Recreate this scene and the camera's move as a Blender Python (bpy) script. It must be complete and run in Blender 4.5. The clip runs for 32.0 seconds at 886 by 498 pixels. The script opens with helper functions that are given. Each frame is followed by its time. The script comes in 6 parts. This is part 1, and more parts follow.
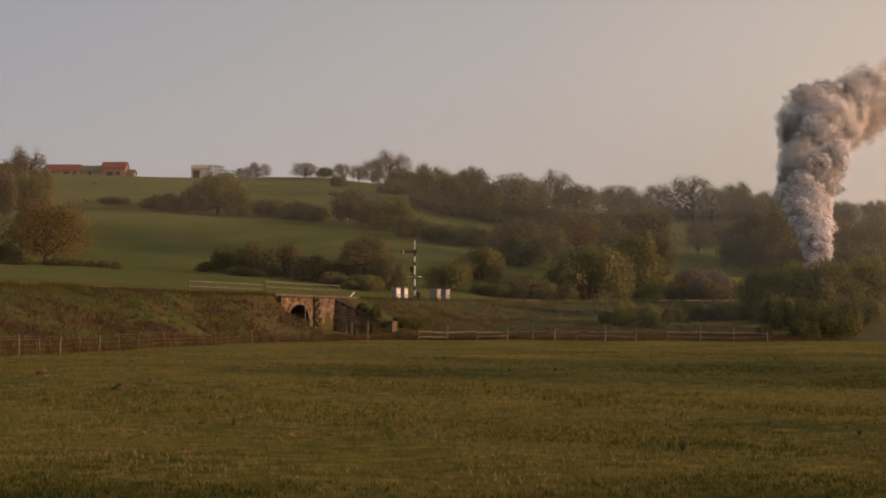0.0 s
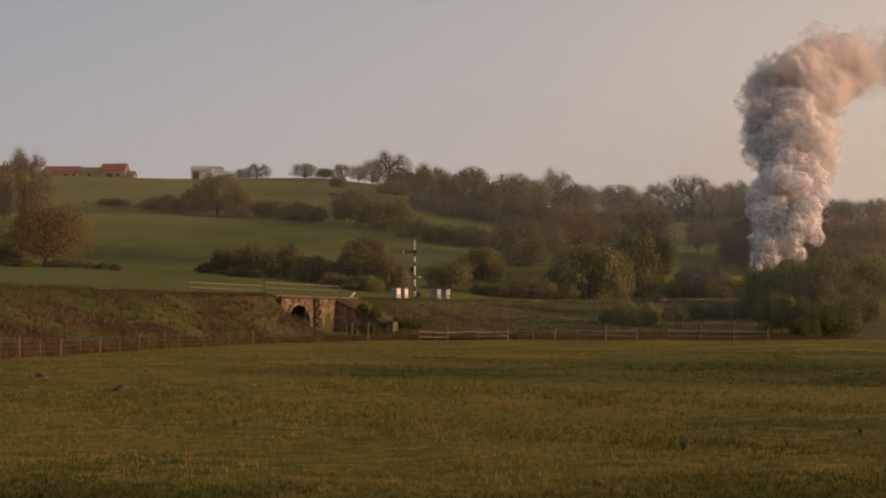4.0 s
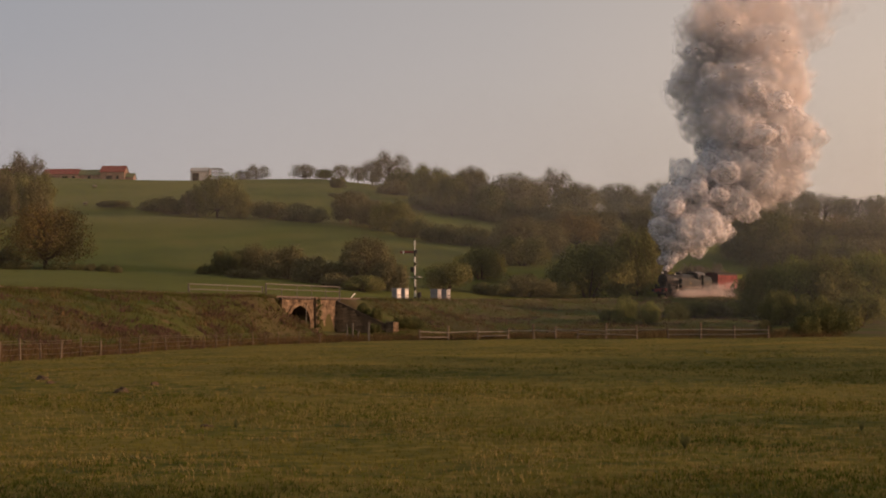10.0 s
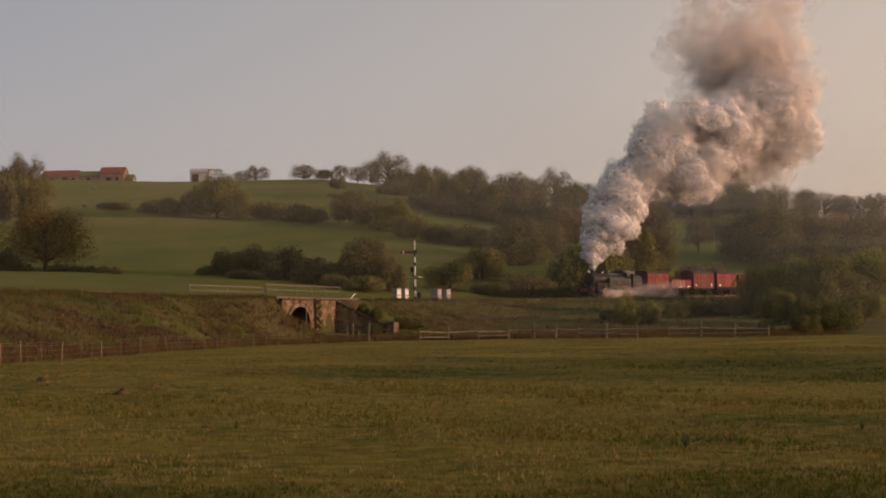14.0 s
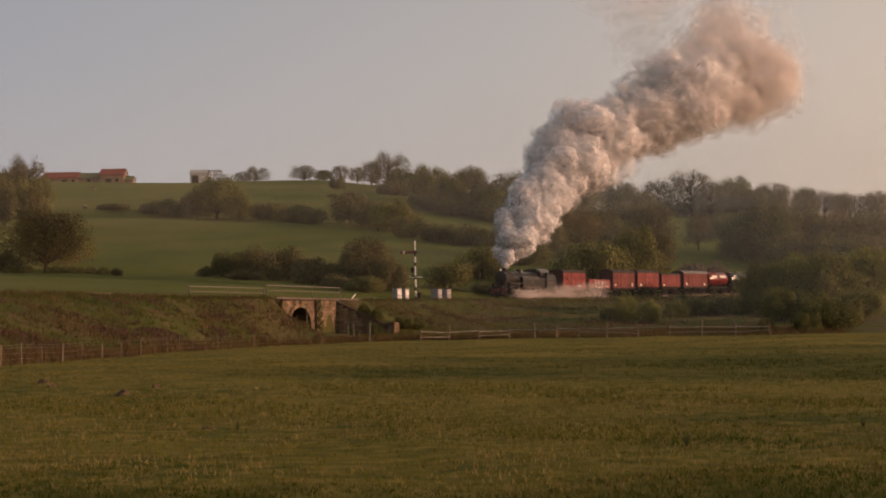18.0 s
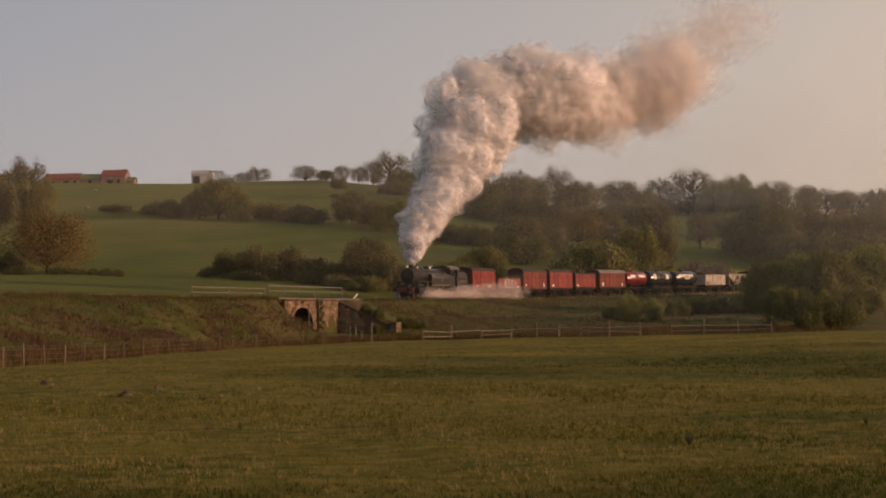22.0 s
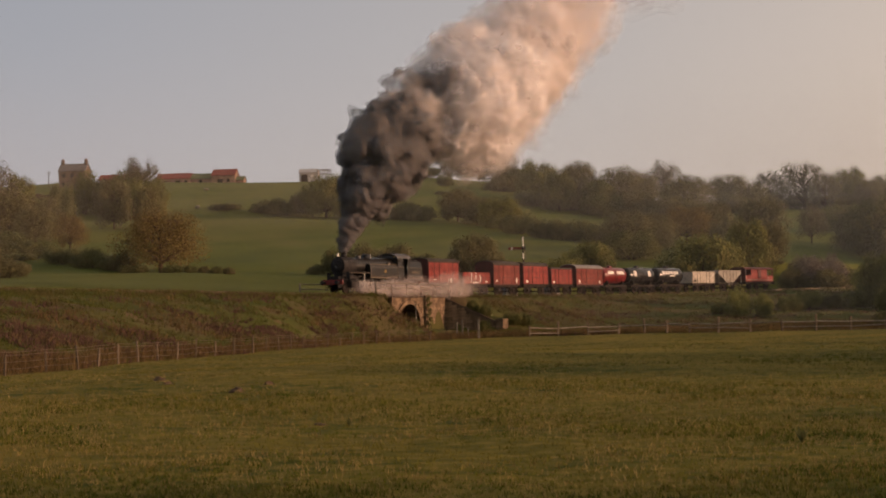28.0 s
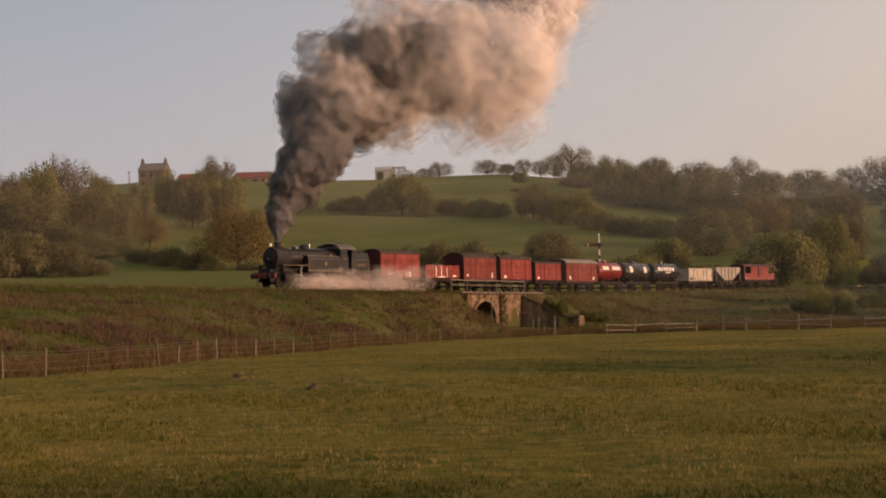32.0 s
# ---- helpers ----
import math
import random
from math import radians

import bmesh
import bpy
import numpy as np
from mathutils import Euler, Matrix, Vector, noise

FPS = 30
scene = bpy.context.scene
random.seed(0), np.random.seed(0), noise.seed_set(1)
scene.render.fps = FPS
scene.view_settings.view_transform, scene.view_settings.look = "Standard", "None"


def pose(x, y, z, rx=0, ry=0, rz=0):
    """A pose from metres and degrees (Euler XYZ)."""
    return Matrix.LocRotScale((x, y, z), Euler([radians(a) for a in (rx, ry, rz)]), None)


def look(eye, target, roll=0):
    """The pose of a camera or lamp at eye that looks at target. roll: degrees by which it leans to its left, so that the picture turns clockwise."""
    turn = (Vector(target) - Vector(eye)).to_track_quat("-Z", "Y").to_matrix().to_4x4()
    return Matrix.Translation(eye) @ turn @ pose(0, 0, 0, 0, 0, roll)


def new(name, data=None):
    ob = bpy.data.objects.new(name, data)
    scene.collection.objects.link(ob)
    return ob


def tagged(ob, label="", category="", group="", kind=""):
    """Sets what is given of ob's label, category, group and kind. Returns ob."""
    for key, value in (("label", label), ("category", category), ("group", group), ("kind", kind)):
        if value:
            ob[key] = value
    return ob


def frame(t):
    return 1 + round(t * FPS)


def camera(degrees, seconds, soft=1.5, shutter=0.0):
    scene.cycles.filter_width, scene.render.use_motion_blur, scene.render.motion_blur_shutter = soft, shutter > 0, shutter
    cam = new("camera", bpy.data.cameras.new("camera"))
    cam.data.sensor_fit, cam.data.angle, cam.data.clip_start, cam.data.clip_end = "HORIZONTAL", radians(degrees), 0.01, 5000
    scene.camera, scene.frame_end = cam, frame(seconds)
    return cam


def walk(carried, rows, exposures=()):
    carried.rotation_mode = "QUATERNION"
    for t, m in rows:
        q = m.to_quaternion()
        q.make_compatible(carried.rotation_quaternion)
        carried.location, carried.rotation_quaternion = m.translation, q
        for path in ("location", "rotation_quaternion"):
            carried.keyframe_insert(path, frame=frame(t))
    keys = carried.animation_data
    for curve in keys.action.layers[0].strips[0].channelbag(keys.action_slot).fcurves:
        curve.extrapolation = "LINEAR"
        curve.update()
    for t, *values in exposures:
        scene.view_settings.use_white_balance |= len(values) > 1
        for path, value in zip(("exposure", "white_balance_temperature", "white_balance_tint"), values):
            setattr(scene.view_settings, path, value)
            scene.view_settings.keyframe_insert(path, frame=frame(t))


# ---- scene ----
# ---------------- camera ----------------
cam = camera(35.5, 32.0, soft=1.9)
EYE = Vector((0.0, 0.0, 1.75))


def aim(yaw, pitch, lean):
    a, b = radians(yaw), radians(pitch)
    way = Vector((math.sin(a) * math.cos(b), math.cos(a) * math.cos(b), math.sin(b)))
    return look(EYE, EYE + way * 100, lean)


PAN = [(0, 0.000, 3.015, 0.001), (3, -0.001, 3.018, -0.199), (6, -0.002, 3.019, -0.397), (9, -0.005, 3.017, -0.589),
       (12, 0.000, 3.020, -0.771), (14.5, -0.001, 3.015, -0.937), (16.5, -0.006, 3.017, -1.051), (18, -0.010, 3.014, -1.180),
       (19.5, -0.025, 3.011, -1.255), (21, -0.064, 3.005, -1.336), (22, -0.082, 2.999, -1.424), (23, -0.104, 2.997, -1.480),
       (23.5, -0.104, 2.996, -1.501), (24, -0.160, 2.993, -1.524), (24.5, -0.454, 2.989, -1.541), (25, -1.050, 2.986, -1.548),
       (25.5, -1.662, 2.984, -1.548), (26.5, -2.834, 2.978, -1.558), (27.5, -4.005, 2.972, -1.567), (28, -4.487, 2.968, -1.556),
       (28.5, -4.875, 2.963, -1.559), (29, -5.257, 2.960, -1.569), (29.5, -5.646, 2.957, -1.582), (30, -6.100, 2.952, -1.597),
       (30.5, -6.483, 2.948, -1.609), (31, -6.857, 2.944, -1.618), (31.5, -7.208, 2.939, -1.623), (32, -7.621, 2.932, -1.629)]
walk(cam, [(t, aim(y, p, r)) for t, y, p, r in PAN], [(0, 0.0), (25, 0.0), (28, 0.1), (30, 0.17), (32, 0.27)])

# ---------------- sky and sun ----------------
SUN_AZ, SUN_EL = 100.0, 9.0
world = bpy.data.worlds.new("world")
scene.world = world
world.use_nodes = True
wn = world.node_tree.nodes
sky = wn.new("ShaderNodeTexSky")
sky.sky_type, sky.sun_disc = "NISHITA", False
sky.sun_elevation, sky.sun_rotation = radians(SUN_EL), radians(SUN_AZ)
sky.air_density, sky.dust_density, sky.ozone_density = 1.0, 4.0, 1.5
wl = world.node_tree.links.new
# evening haze: a smooth warm brightening of the whole sky towards the sun
wco, wdot, wmap, wramp, wmix = wn.new("ShaderNodeTexCoord"), wn.new("ShaderNodeVectorMath"), wn.new("ShaderNodeMapRange"), wn.new("ShaderNodeValToRGB"), wn.new("ShaderNodeMixRGB")
wdot.operation = "DOT_PRODUCT"
wdot.inputs[1].default_value = (math.sin(radians(SUN_AZ)), math.cos(radians(SUN_AZ)), 0.0)
wl(wco.outputs["Generated"], wdot.inputs[0])
wmap.inputs[1].default_value, wmap.inputs[2].default_value = -1.0, 1.0
wl(wdot.outputs["Value"], wmap.inputs[0])
wl(wmap.outputs[0], wramp.inputs[0])
HAZE = ((0.0, (3.6, 3.45, 3.7)), (0.25, (4.85, 4.5, 4.65)), (0.44, (6.5, 5.45, 4.9)), (0.585, (8.7, 6.6, 5.2)), (1.0, (12.0, 8.2, 5.8)))
while len(wramp.color_ramp.elements) < len(HAZE):
    wramp.color_ramp.elements.new(0.5)
for q, (at, c) in zip(wramp.color_ramp.elements, HAZE):
    q.position, q.color = at, (*c, 1)
wmix.inputs[0].default_value = 0.85
wl(sky.outputs[0], wmix.inputs[1])
# and a little bluer and darker overhead
wsep, wup, wtop = wn.new("ShaderNodeSeparateXYZ"), wn.new("ShaderNodeMapRange"), wn.new("ShaderNodeMixRGB")
wl(wco.outputs["Generated"], wsep.inputs[0])
wl(wsep.outputs["Z"], wup.inputs[0])
wup.inputs[1].default_value, wup.inputs[2].default_value = 0.02, 0.32
wtop.blend_type = "MULTIPLY"
wtop.inputs[2].default_value = (0.66, 0.73, 0.79, 1)
wl(wup.outputs[0], wtop.inputs[0])
wl(wramp.outputs[0], wtop.inputs[1])
wl(wtop.outputs[0], wmix.inputs[2])
wl(wmix.outputs[0], wn["Background"].inputs[0])
wn["Background"].inputs[1].default_value = 0.1
sun = new("sun", bpy.data.lights.new("sun", "SUN"))
sun.data.energy, sun.data.angle, sun.data.color = 4.8, radians(0.8), (1.0, 0.57, 0.36)
a, b = radians(SUN_AZ), radians(SUN_EL)
sun.matrix_basis = look(Vector((math.sin(a) * math.cos(b), math.cos(a) * math.cos(b), math.sin(b))) * 900, (0, 0, 0))
scene.view_settings.exposure = 0.0


# ---------------- materials ----------------
def mat(name, colours, scale=1.0, rough=0.8, metal=0.0, bump=0.0, bump_scale=None, space="Object", detail=6.0, vary=0.0,
        translucent=0.0, spec=None, island=False, stretch=(1, 1, 1), big=None, big_scale=0.05):
    """A material whose colour runs through colours by noise, with a second, larger noise towards the colour big."""
    m = bpy.data.materials.new(name)
    m.use_nodes = True
    n, link = m.node_tree.nodes, m.node_tree.links.new
    bs = n["Principled BSDF"]
    bs.inputs["Roughness"].default_value, bs.inputs["Metallic"].default_value = rough, metal
    bs.inputs["Specular IOR Level"].default_value = spec if spec is not None else 0.08 if rough >= 0.8 else 0.35
    co = n.new("ShaderNodeTexCoord")
    mp = n.new("ShaderNodeMapping")
    mp.inputs["Scale"].default_value = stretch
    link(co.outputs[space], mp.inputs[0])
    noi = n.new("ShaderNodeTexNoise")
    noi.inputs["Scale"].default_value, noi.inputs["Detail"].default_value = scale, detail
    link(mp.outputs[0], noi.inputs["Vector"])
    ramp = n.new("ShaderNodeValToRGB")
    e = ramp.color_ramp.elements
    while len(e) < len(colours):
        e.new(0.5)
    for i, c in enumerate(colours):
        e[i].position = 0.32 + 0.36 * i / max(1, len(colours) - 1)
        e[i].color = (*c, 1)
    link(noi.outputs[0], ramp.inputs[0])
    out = ramp.outputs[0]
    if big:
        n2 = n.new("ShaderNodeTexNoise")
        n2.inputs["Scale"].default_value, n2.inputs["Detail"].default_value = big_scale, 4.0
        link(co.outputs[space], n2.inputs["Vector"])
        r2 = n.new("ShaderNodeMapRange")
        r2.inputs[1].default_value, r2.inputs[2].default_value, r2.inputs[4].default_value = 0.42, 0.66, 0.75
        link(n2.outputs[0], r2.inputs[0])
        mx = n.new("ShaderNodeMixRGB")
        mx.inputs[2].default_value = (*big, 1)
        link(r2.outputs[0], mx.inputs[0])
        link(out, mx.inputs[1])
        out = mx.outputs[0]
    if vary:
        src = n.new("ShaderNodeNewGeometry").outputs["Random Per Island"] if island else n.new("ShaderNodeObjectInfo").outputs["Random"]
        r3 = n.new("ShaderNodeMapRange")
        r3.inputs[3].default_value, r3.inputs[4].default_value = 1 - vary, 1 + vary
        link(src, r3.inputs[0])
        hs = n.new("ShaderNodeHueSaturation")
        link(r3.outputs[0], hs.inputs["Value"])
        link(out, hs.inputs["Color"])
        out = hs.outputs[0]
    link(out, bs.inputs["Base Color"])
    if bump:
        bn = n.new("ShaderNodeTexNoise")
        bn.inputs["Scale"].default_value, bn.inputs["Detail"].default_value = bump_scale or scale * 3, 5.0
        link(mp.outputs[0], bn.inputs["Vector"])
        bu = n.new("ShaderNodeBump")
        bu.inputs["Strength"].default_value, bu.inputs["Distance"].default_value = bump, 0.05
        link(bn.outputs[0], bu.inputs["Height"])
        link(bu.outputs[0], bs.inputs["Normal"])
    if translucent:
        tr = n.new("ShaderNodeBsdfTranslucent")
        link(out, tr.inputs[0])
        ms = n.new("ShaderNodeMixShader")
        ms.inputs[0].default_value = translucent
        link(bs.outputs[0], ms.inputs[1])
        link(tr.outputs[0], ms.inputs[2])
        link(ms.outputs[0], n["Material Output"].inputs[0])
    return m


M_MEADOW = mat("meadow_grass", [(0.034, 0.044, 0.006), (0.084, 0.080, 0.011), (0.165, 0.122, 0.026)], 2.4, 1.0, bump=0.7, bump_scale=5.0, detail=9.0,
               big=(0.168, 0.126, 0.022), big_scale=0.13, stretch=(0.8, 1.0, 1.0))
M_BANK = mat("rough_bank", [(0.034, 0.048, 0.010), (0.062, 0.072, 0.016), (0.090, 0.066, 0.032)], 0.35, 1.0, bump=1.0, bump_scale=2.2, detail=9.0,
             big=(0.080, 0.056, 0.032), big_scale=0.14)
M_PASTURE = mat("hill_pasture", [(0.050, 0.068, 0.008), (0.068, 0.084, 0.011), (0.088, 0.092, 0.017)], 0.06, 1.0, bump=0.4, bump_scale=1.0, detail=8.0,
                big=(0.098, 0.100, 0.024), big_scale=0.018)
M_BALLAST = mat("ballast", [(0.030, 0.026, 0.018), (0.056, 0.046, 0.032), (0.085, 0.068, 0.050)], 6.0, 0.95, bump=1.0, bump_scale=14.0)
M_STONE = mat("sandstone", [(0.085, 0.060, 0.040), (0.145, 0.104, 0.068), (0.21, 0.152, 0.102)], 1.6, 0.9, bump=0.7, bump_scale=9.0, vary=0.22)
# Darker copy of the sandstone, its shade put into the colour.
M_SHADEDSTONE = mat("shaded_masonry", [(0.05, 0.036, 0.026), (0.09, 0.068, 0.048)], 1.8, 0.95, bump=0.6)
M_WOOD = mat("weathered_timber", [(0.085, 0.068, 0.050), (0.155, 0.125, 0.092)], 3.0, 0.9, bump=0.4, vary=0.25, stretch=(1, 1, 0.2))
M_RAILTOP = mat("rail_steel", [(0.085, 0.060, 0.045), (0.14, 0.105, 0.085)], 2.0, 0.55, 0.4)
M_PAINTED = mat("pale_painted_rail", [(0.085, 0.076, 0.060), (0.145, 0.13, 0.105)], 4.0, 0.6, vary=0.1)
M_WIRE = mat("fence_wire", [(0.14, 0.12, 0.10), (0.2, 0.18, 0.15)], 3.0, 0.5, 0.7)
M_BLACK = mat("black_engine_paint", [(0.007, 0.007, 0.007), (0.016, 0.015, 0.014)], 1.2, 0.28, 0.0, bump=0.05, bump_scale=3.0, spec=0.4)
M_SOOT = mat("sooty_black", [(0.010, 0.010, 0.011), (0.028, 0.026, 0.025)], 2.5, 0.6, 0.0, spec=0.12)
# The cab roof's grey holds the sky's reflection as base colour.
M_CABROOFSHEEN = mat("sky_sheen_cab_roof", [(0.045, 0.045, 0.047), (0.085, 0.083, 0.082)], 2.0, 0.4, spec=0.5)
M_REDBEAM = mat("red_buffer_beam", [(0.11, 0.012, 0.010), (0.15, 0.018, 0.014)], 2.0, 0.5)
M_BRIGHT = mat("bright_steel", [(0.35, 0.34, 0.32), (0.55, 0.53, 0.50)], 2.0, 0.25, 0.95)
M_BRASS = mat("brass", [(0.20, 0.14, 0.06), (0.28, 0.20, 0.09)], 3.0, 0.3, 0.95)
M_WHITE = mat("white_paint", [(0.50, 0.48, 0.44), (0.62, 0.60, 0.56)], 3.0, 0.5)
M_LINE = mat("cream_lining", [(0.10, 0.085, 0.058), (0.15, 0.125, 0.088)], 3.0, 0.5)
M_RED = mat("bauxite_red_planks", [(0.112, 0.018, 0.016), (0.162, 0.028, 0.024), (0.205, 0.042, 0.034)], 1.0, 0.6, bump=0.15, bump_scale=5.0, vary=0.12, spec=0.15)
M_BROWN = mat("brown_bauxite_planks", [(0.092, 0.020, 0.016), (0.134, 0.030, 0.024), (0.170, 0.044, 0.034)], 1.0, 0.65, bump=0.15, bump_scale=5.0, vary=0.12, spec=0.15)
M_REDEND = mat("dark_red_brown", [(0.040, 0.009, 0.008), (0.070, 0.015, 0.013)], 1.4, 0.7)
M_ROOFDARK = mat("dark_roof_canvas", [(0.030, 0.026, 0.024), (0.060, 0.052, 0.046)], 2.0, 0.8)
M_ROOFGREY = mat("grey_roof_canvas", [(0.10, 0.095, 0.09), (0.17, 0.16, 0.155)], 2.0, 0.7)
M_UNDER = mat("underframe_grime", [(0.014, 0.012, 0.011), (0.035, 0.028, 0.023)], 2.0, 0.85)
M_TANKRED = mat("gloss_red_tank", [(0.095, 0.009, 0.010), (0.135, 0.014, 0.013)], 1.0, 0.28)
M_TANKBLACK = mat("gloss_black_tank", [(0.012, 0.012, 0.013), (0.022, 0.021, 0.021)], 1.0, 0.25)
M_GREYWAGON = mat("pale_grey_wagon_paint", [(0.22, 0.20, 0.165), (0.31, 0.28, 0.235), (0.36, 0.32, 0.26)], 1.6, 0.75, bump=0.1)
M_GREYHOP = mat("grey_hopper_paint", [(0.18, 0.165, 0.14), (0.26, 0.24, 0.205)], 1.6, 0.75, bump=0.1)
M_GLASS = mat("dark_glass", [(0.01, 0.01, 0.012), (0.02, 0.02, 0.022)], 1.0, 0.08)
M_BARK = mat("bark", [(0.045, 0.032, 0.022), (0.10, 0.075, 0.052)], 6.0, 0.95, bump=0.6, vary=0.2, stretch=(1, 1, 0.25))
M_ROOFRED = mat("red_pantile", [(0.125, 0.036, 0.030), (0.175, 0.052, 0.042)], 1.2, 0.8, bump=0.4, bump_scale=4)
M_ROOFMOSS = mat("mossy_sheet_roof", [(0.07, 0.085, 0.04), (0.12, 0.13, 0.07)], 0.8, 0.85)
M_BARNWALL = mat("barn_stone", [(0.13, 0.085, 0.062), (0.22, 0.155, 0.115)], 1.0, 0.9, bump=0.4)
M_HOUSEWALL = mat("house_stone", [(0.075, 0.057, 0.043), (0.125, 0.096, 0.072)], 1.2, 0.9, bump=0.4)
M_SLATE = mat("slate", [(0.07, 0.065, 0.065), (0.12, 0.11, 0.105)], 1.5, 0.7)
M_CABINET = mat("grey_cabinet", [(0.15, 0.15, 0.16), (0.24, 0.24, 0.25)], 2.0, 0.6)
M_PALEDOOR = mat("weathered_pale_door", [(0.16, 0.15, 0.145), (0.33, 0.31, 0.295)], 2.6, 0.6)
M_SHEET = mat("corrugated_sheet", [(0.30, 0.29, 0.28), (0.45, 0.44, 0.42)], 1.5, 0.5, 0.3)
# Near-black sheets put the unlit inside of barn openings into colour.
M_DARKHOLE = mat("dark_interior", [(0.012, 0.010, 0.009), (0.02, 0.018, 0.016)], 1.0, 0.95)
LEAF = {
    "green": mat("olive_foliage", [(0.102, 0.108, 0.034), (0.142, 0.146, 0.048), (0.190, 0.176, 0.066)], 1.5, 0.9, vary=0.14, island=True, translucent=0.42),
    "dark": mat("dark_foliage", [(0.070, 0.080, 0.032), (0.110, 0.115, 0.044), (0.150, 0.142, 0.060)], 1.5, 0.9, vary=0.14, island=True, translucent=0.42),
    "brown": mat("budding_brown_foliage", [(0.098, 0.094, 0.044), (0.132, 0.124, 0.058), (0.160, 0.148, 0.076)], 1.5, 0.9, vary=0.14, island=True, translucent=0.42),
    "bare": mat("sparse_buds", [(0.110, 0.102, 0.064), (0.150, 0.142, 0.090)], 1.5, 0.9, vary=0.14, island=True, translucent=0.42),
    "orange": mat("copper_young_leaves", [(0.125, 0.096, 0.034), (0.165, 0.126, 0.046), (0.195, 0.156, 0.062)], 1.5, 0.9, vary=0.14, island=True, translucent=0.42),
    "blossom": mat("pale_blossom", [(0.120, 0.105, 0.085), (0.190, 0.170, 0.155)], 1.5, 0.9, vary=0.14, island=True, translucent=0.42),
    "lime": mat("fresh_yellow_green_foliage", [(0.130, 0.144, 0.040), (0.178, 0.188, 0.058), (0.220, 0.214, 0.076)], 1.5, 0.9, vary=0.14, island=True, translucent=0.42),
}


# ---------------- mesh helpers ----------------
class Shape:
    """Collects vertices and faces of one mesh."""

    def __init__(self):
        self.v, self.f = [], []

    def add(self, vs, fs):
        k = len(self.v)
        self.v.extend(tuple(p) for p in vs)
        self.f.extend(tuple(i + k for i in q) for q in fs)
        return self

    def box(self, x0, x1, y0, y1, z0, z1, c=0.0):
        """A box, its edges chamfered by c."""
        if c <= 0:
            vs = [(x, y, z) for x in (x0, x1) for y in (y0, y1) for z in (z0, z1)]
            return self.add(vs, [(0, 1, 3, 2), (4, 6, 7, 5), (0, 4, 5, 1), (2, 3, 7, 6), (0, 2, 6, 4), (1, 5, 7, 3)])
        bm = bmesh.new()
        bmesh.ops.create_cube(bm, size=1.0, matrix=Matrix.LocRotScale(((x0 + x1) / 2, (y0 + y1) / 2, (z0 + z1) / 2), None, (x1 - x0, y1 - y0, z1 - z0)))
        bmesh.ops.bevel(bm, geom=bm.edges[:], offset=c, segments=2, affect="EDGES", profile=0.5)
        bm.verts.index_update()
        self.add([p.co for p in bm.verts], [[p.index for p in q.verts] for q in bm.faces])
        bm.free()
        return self

    def tube(self, p, q, r0, r1=None, n=10, caps=True):
        """A tapered round bar from p to q."""
        p, q = Vector(p), Vector(q)
        r1 = r0 if r1 is None else r1
        w = (q - p).normalized()
        u = w.orthogonal().normalized()
        v = w.cross(u)
        vs = []
        for c, r in ((p, r0), (q, r1)):
            vs += [c + (u * math.cos(2 * math.pi * i / n) + v * math.sin(2 * math.pi * i / n)) * r for i in range(n)]
        fs = [(i, (i + 1) % n, n + (i + 1) % n, n + i) for i in range(n)]
        if caps:
            fs += [tuple(range(n - 1, -1, -1)), tuple(range(n, 2 * n))]
        return self.add(vs, fs)

    def lathe(self, prof, axis="x", c=(0, 0, 0), n=20):
        """A turned body: prof is a list of (along, radius)."""
        vs, fs = [], []
        for a, r in prof:
            for i in range(n):
                s, t = r * math.cos(2 * math.pi * i / n), r * math.sin(2 * math.pi * i / n)
                o = {"x": (a, s, t), "y": (s, a, t), "z": (s, t, a)}[axis]
                vs.append((c[0] + o[0], c[1] + o[1], c[2] + o[2]))
        for k in range(len(prof) - 1):
            fs += [(k * n + i, k * n + (i + 1) % n, (k + 1) * n + (i + 1) % n, (k + 1) * n + i) for i in range(n)]
        fs += [tuple(range(n - 1, -1, -1)), tuple((len(prof) - 1) * n + i for i in range(n))]
        return self.add(vs, fs)

    def prism(self, outline, a0, a1, axis="x"):
        """An outline of (u, z), drawn out along an axis from a0 to a1."""
        n = len(outline)
        vs = [(a, u, z) if axis == "x" else (u, a, z) for a in (a0, a1) for u, z in outline]
        fs = [(i, (i + 1) % n, n + (i + 1) % n, n + i) for i in range(n)] + [tuple(range(n - 1, -1, -1)), tuple(range(n, 2 * n))]
        return self.add(vs, fs)

    def mesh(self, name, material, smooth=False):
        me = bpy.data.meshes.new(name)
        me.from_pydata(self.v, [], self.f)
        bm = bmesh.new()
        bm.from_mesh(me)
        bmesh.ops.recalc_face_normals(bm, faces=bm.faces)
        bm.to_mesh(me)
        bm.free()
        me.materials.append(material)
        if smooth:
            me.shade_smooth() if smooth is True else me.set_sharp_from_angle(angle=smooth)
        return me


def part(name, shape, material, parent, label="", smooth=False):
    me = shape.mesh(name, material, smooth) if isinstance(shape, Shape) else shape
    ob = new(name, me)
    ob.parent = parent
    if label:
        ob["label"] = label
    return ob


def thing(name, label, category, m=None, group="", kind=""):
    ob = new(name)
    ob.empty_display_size = 0.3
    if m is not None:
        ob.matrix_basis = m
    return tagged(ob, label, category, group, kind)


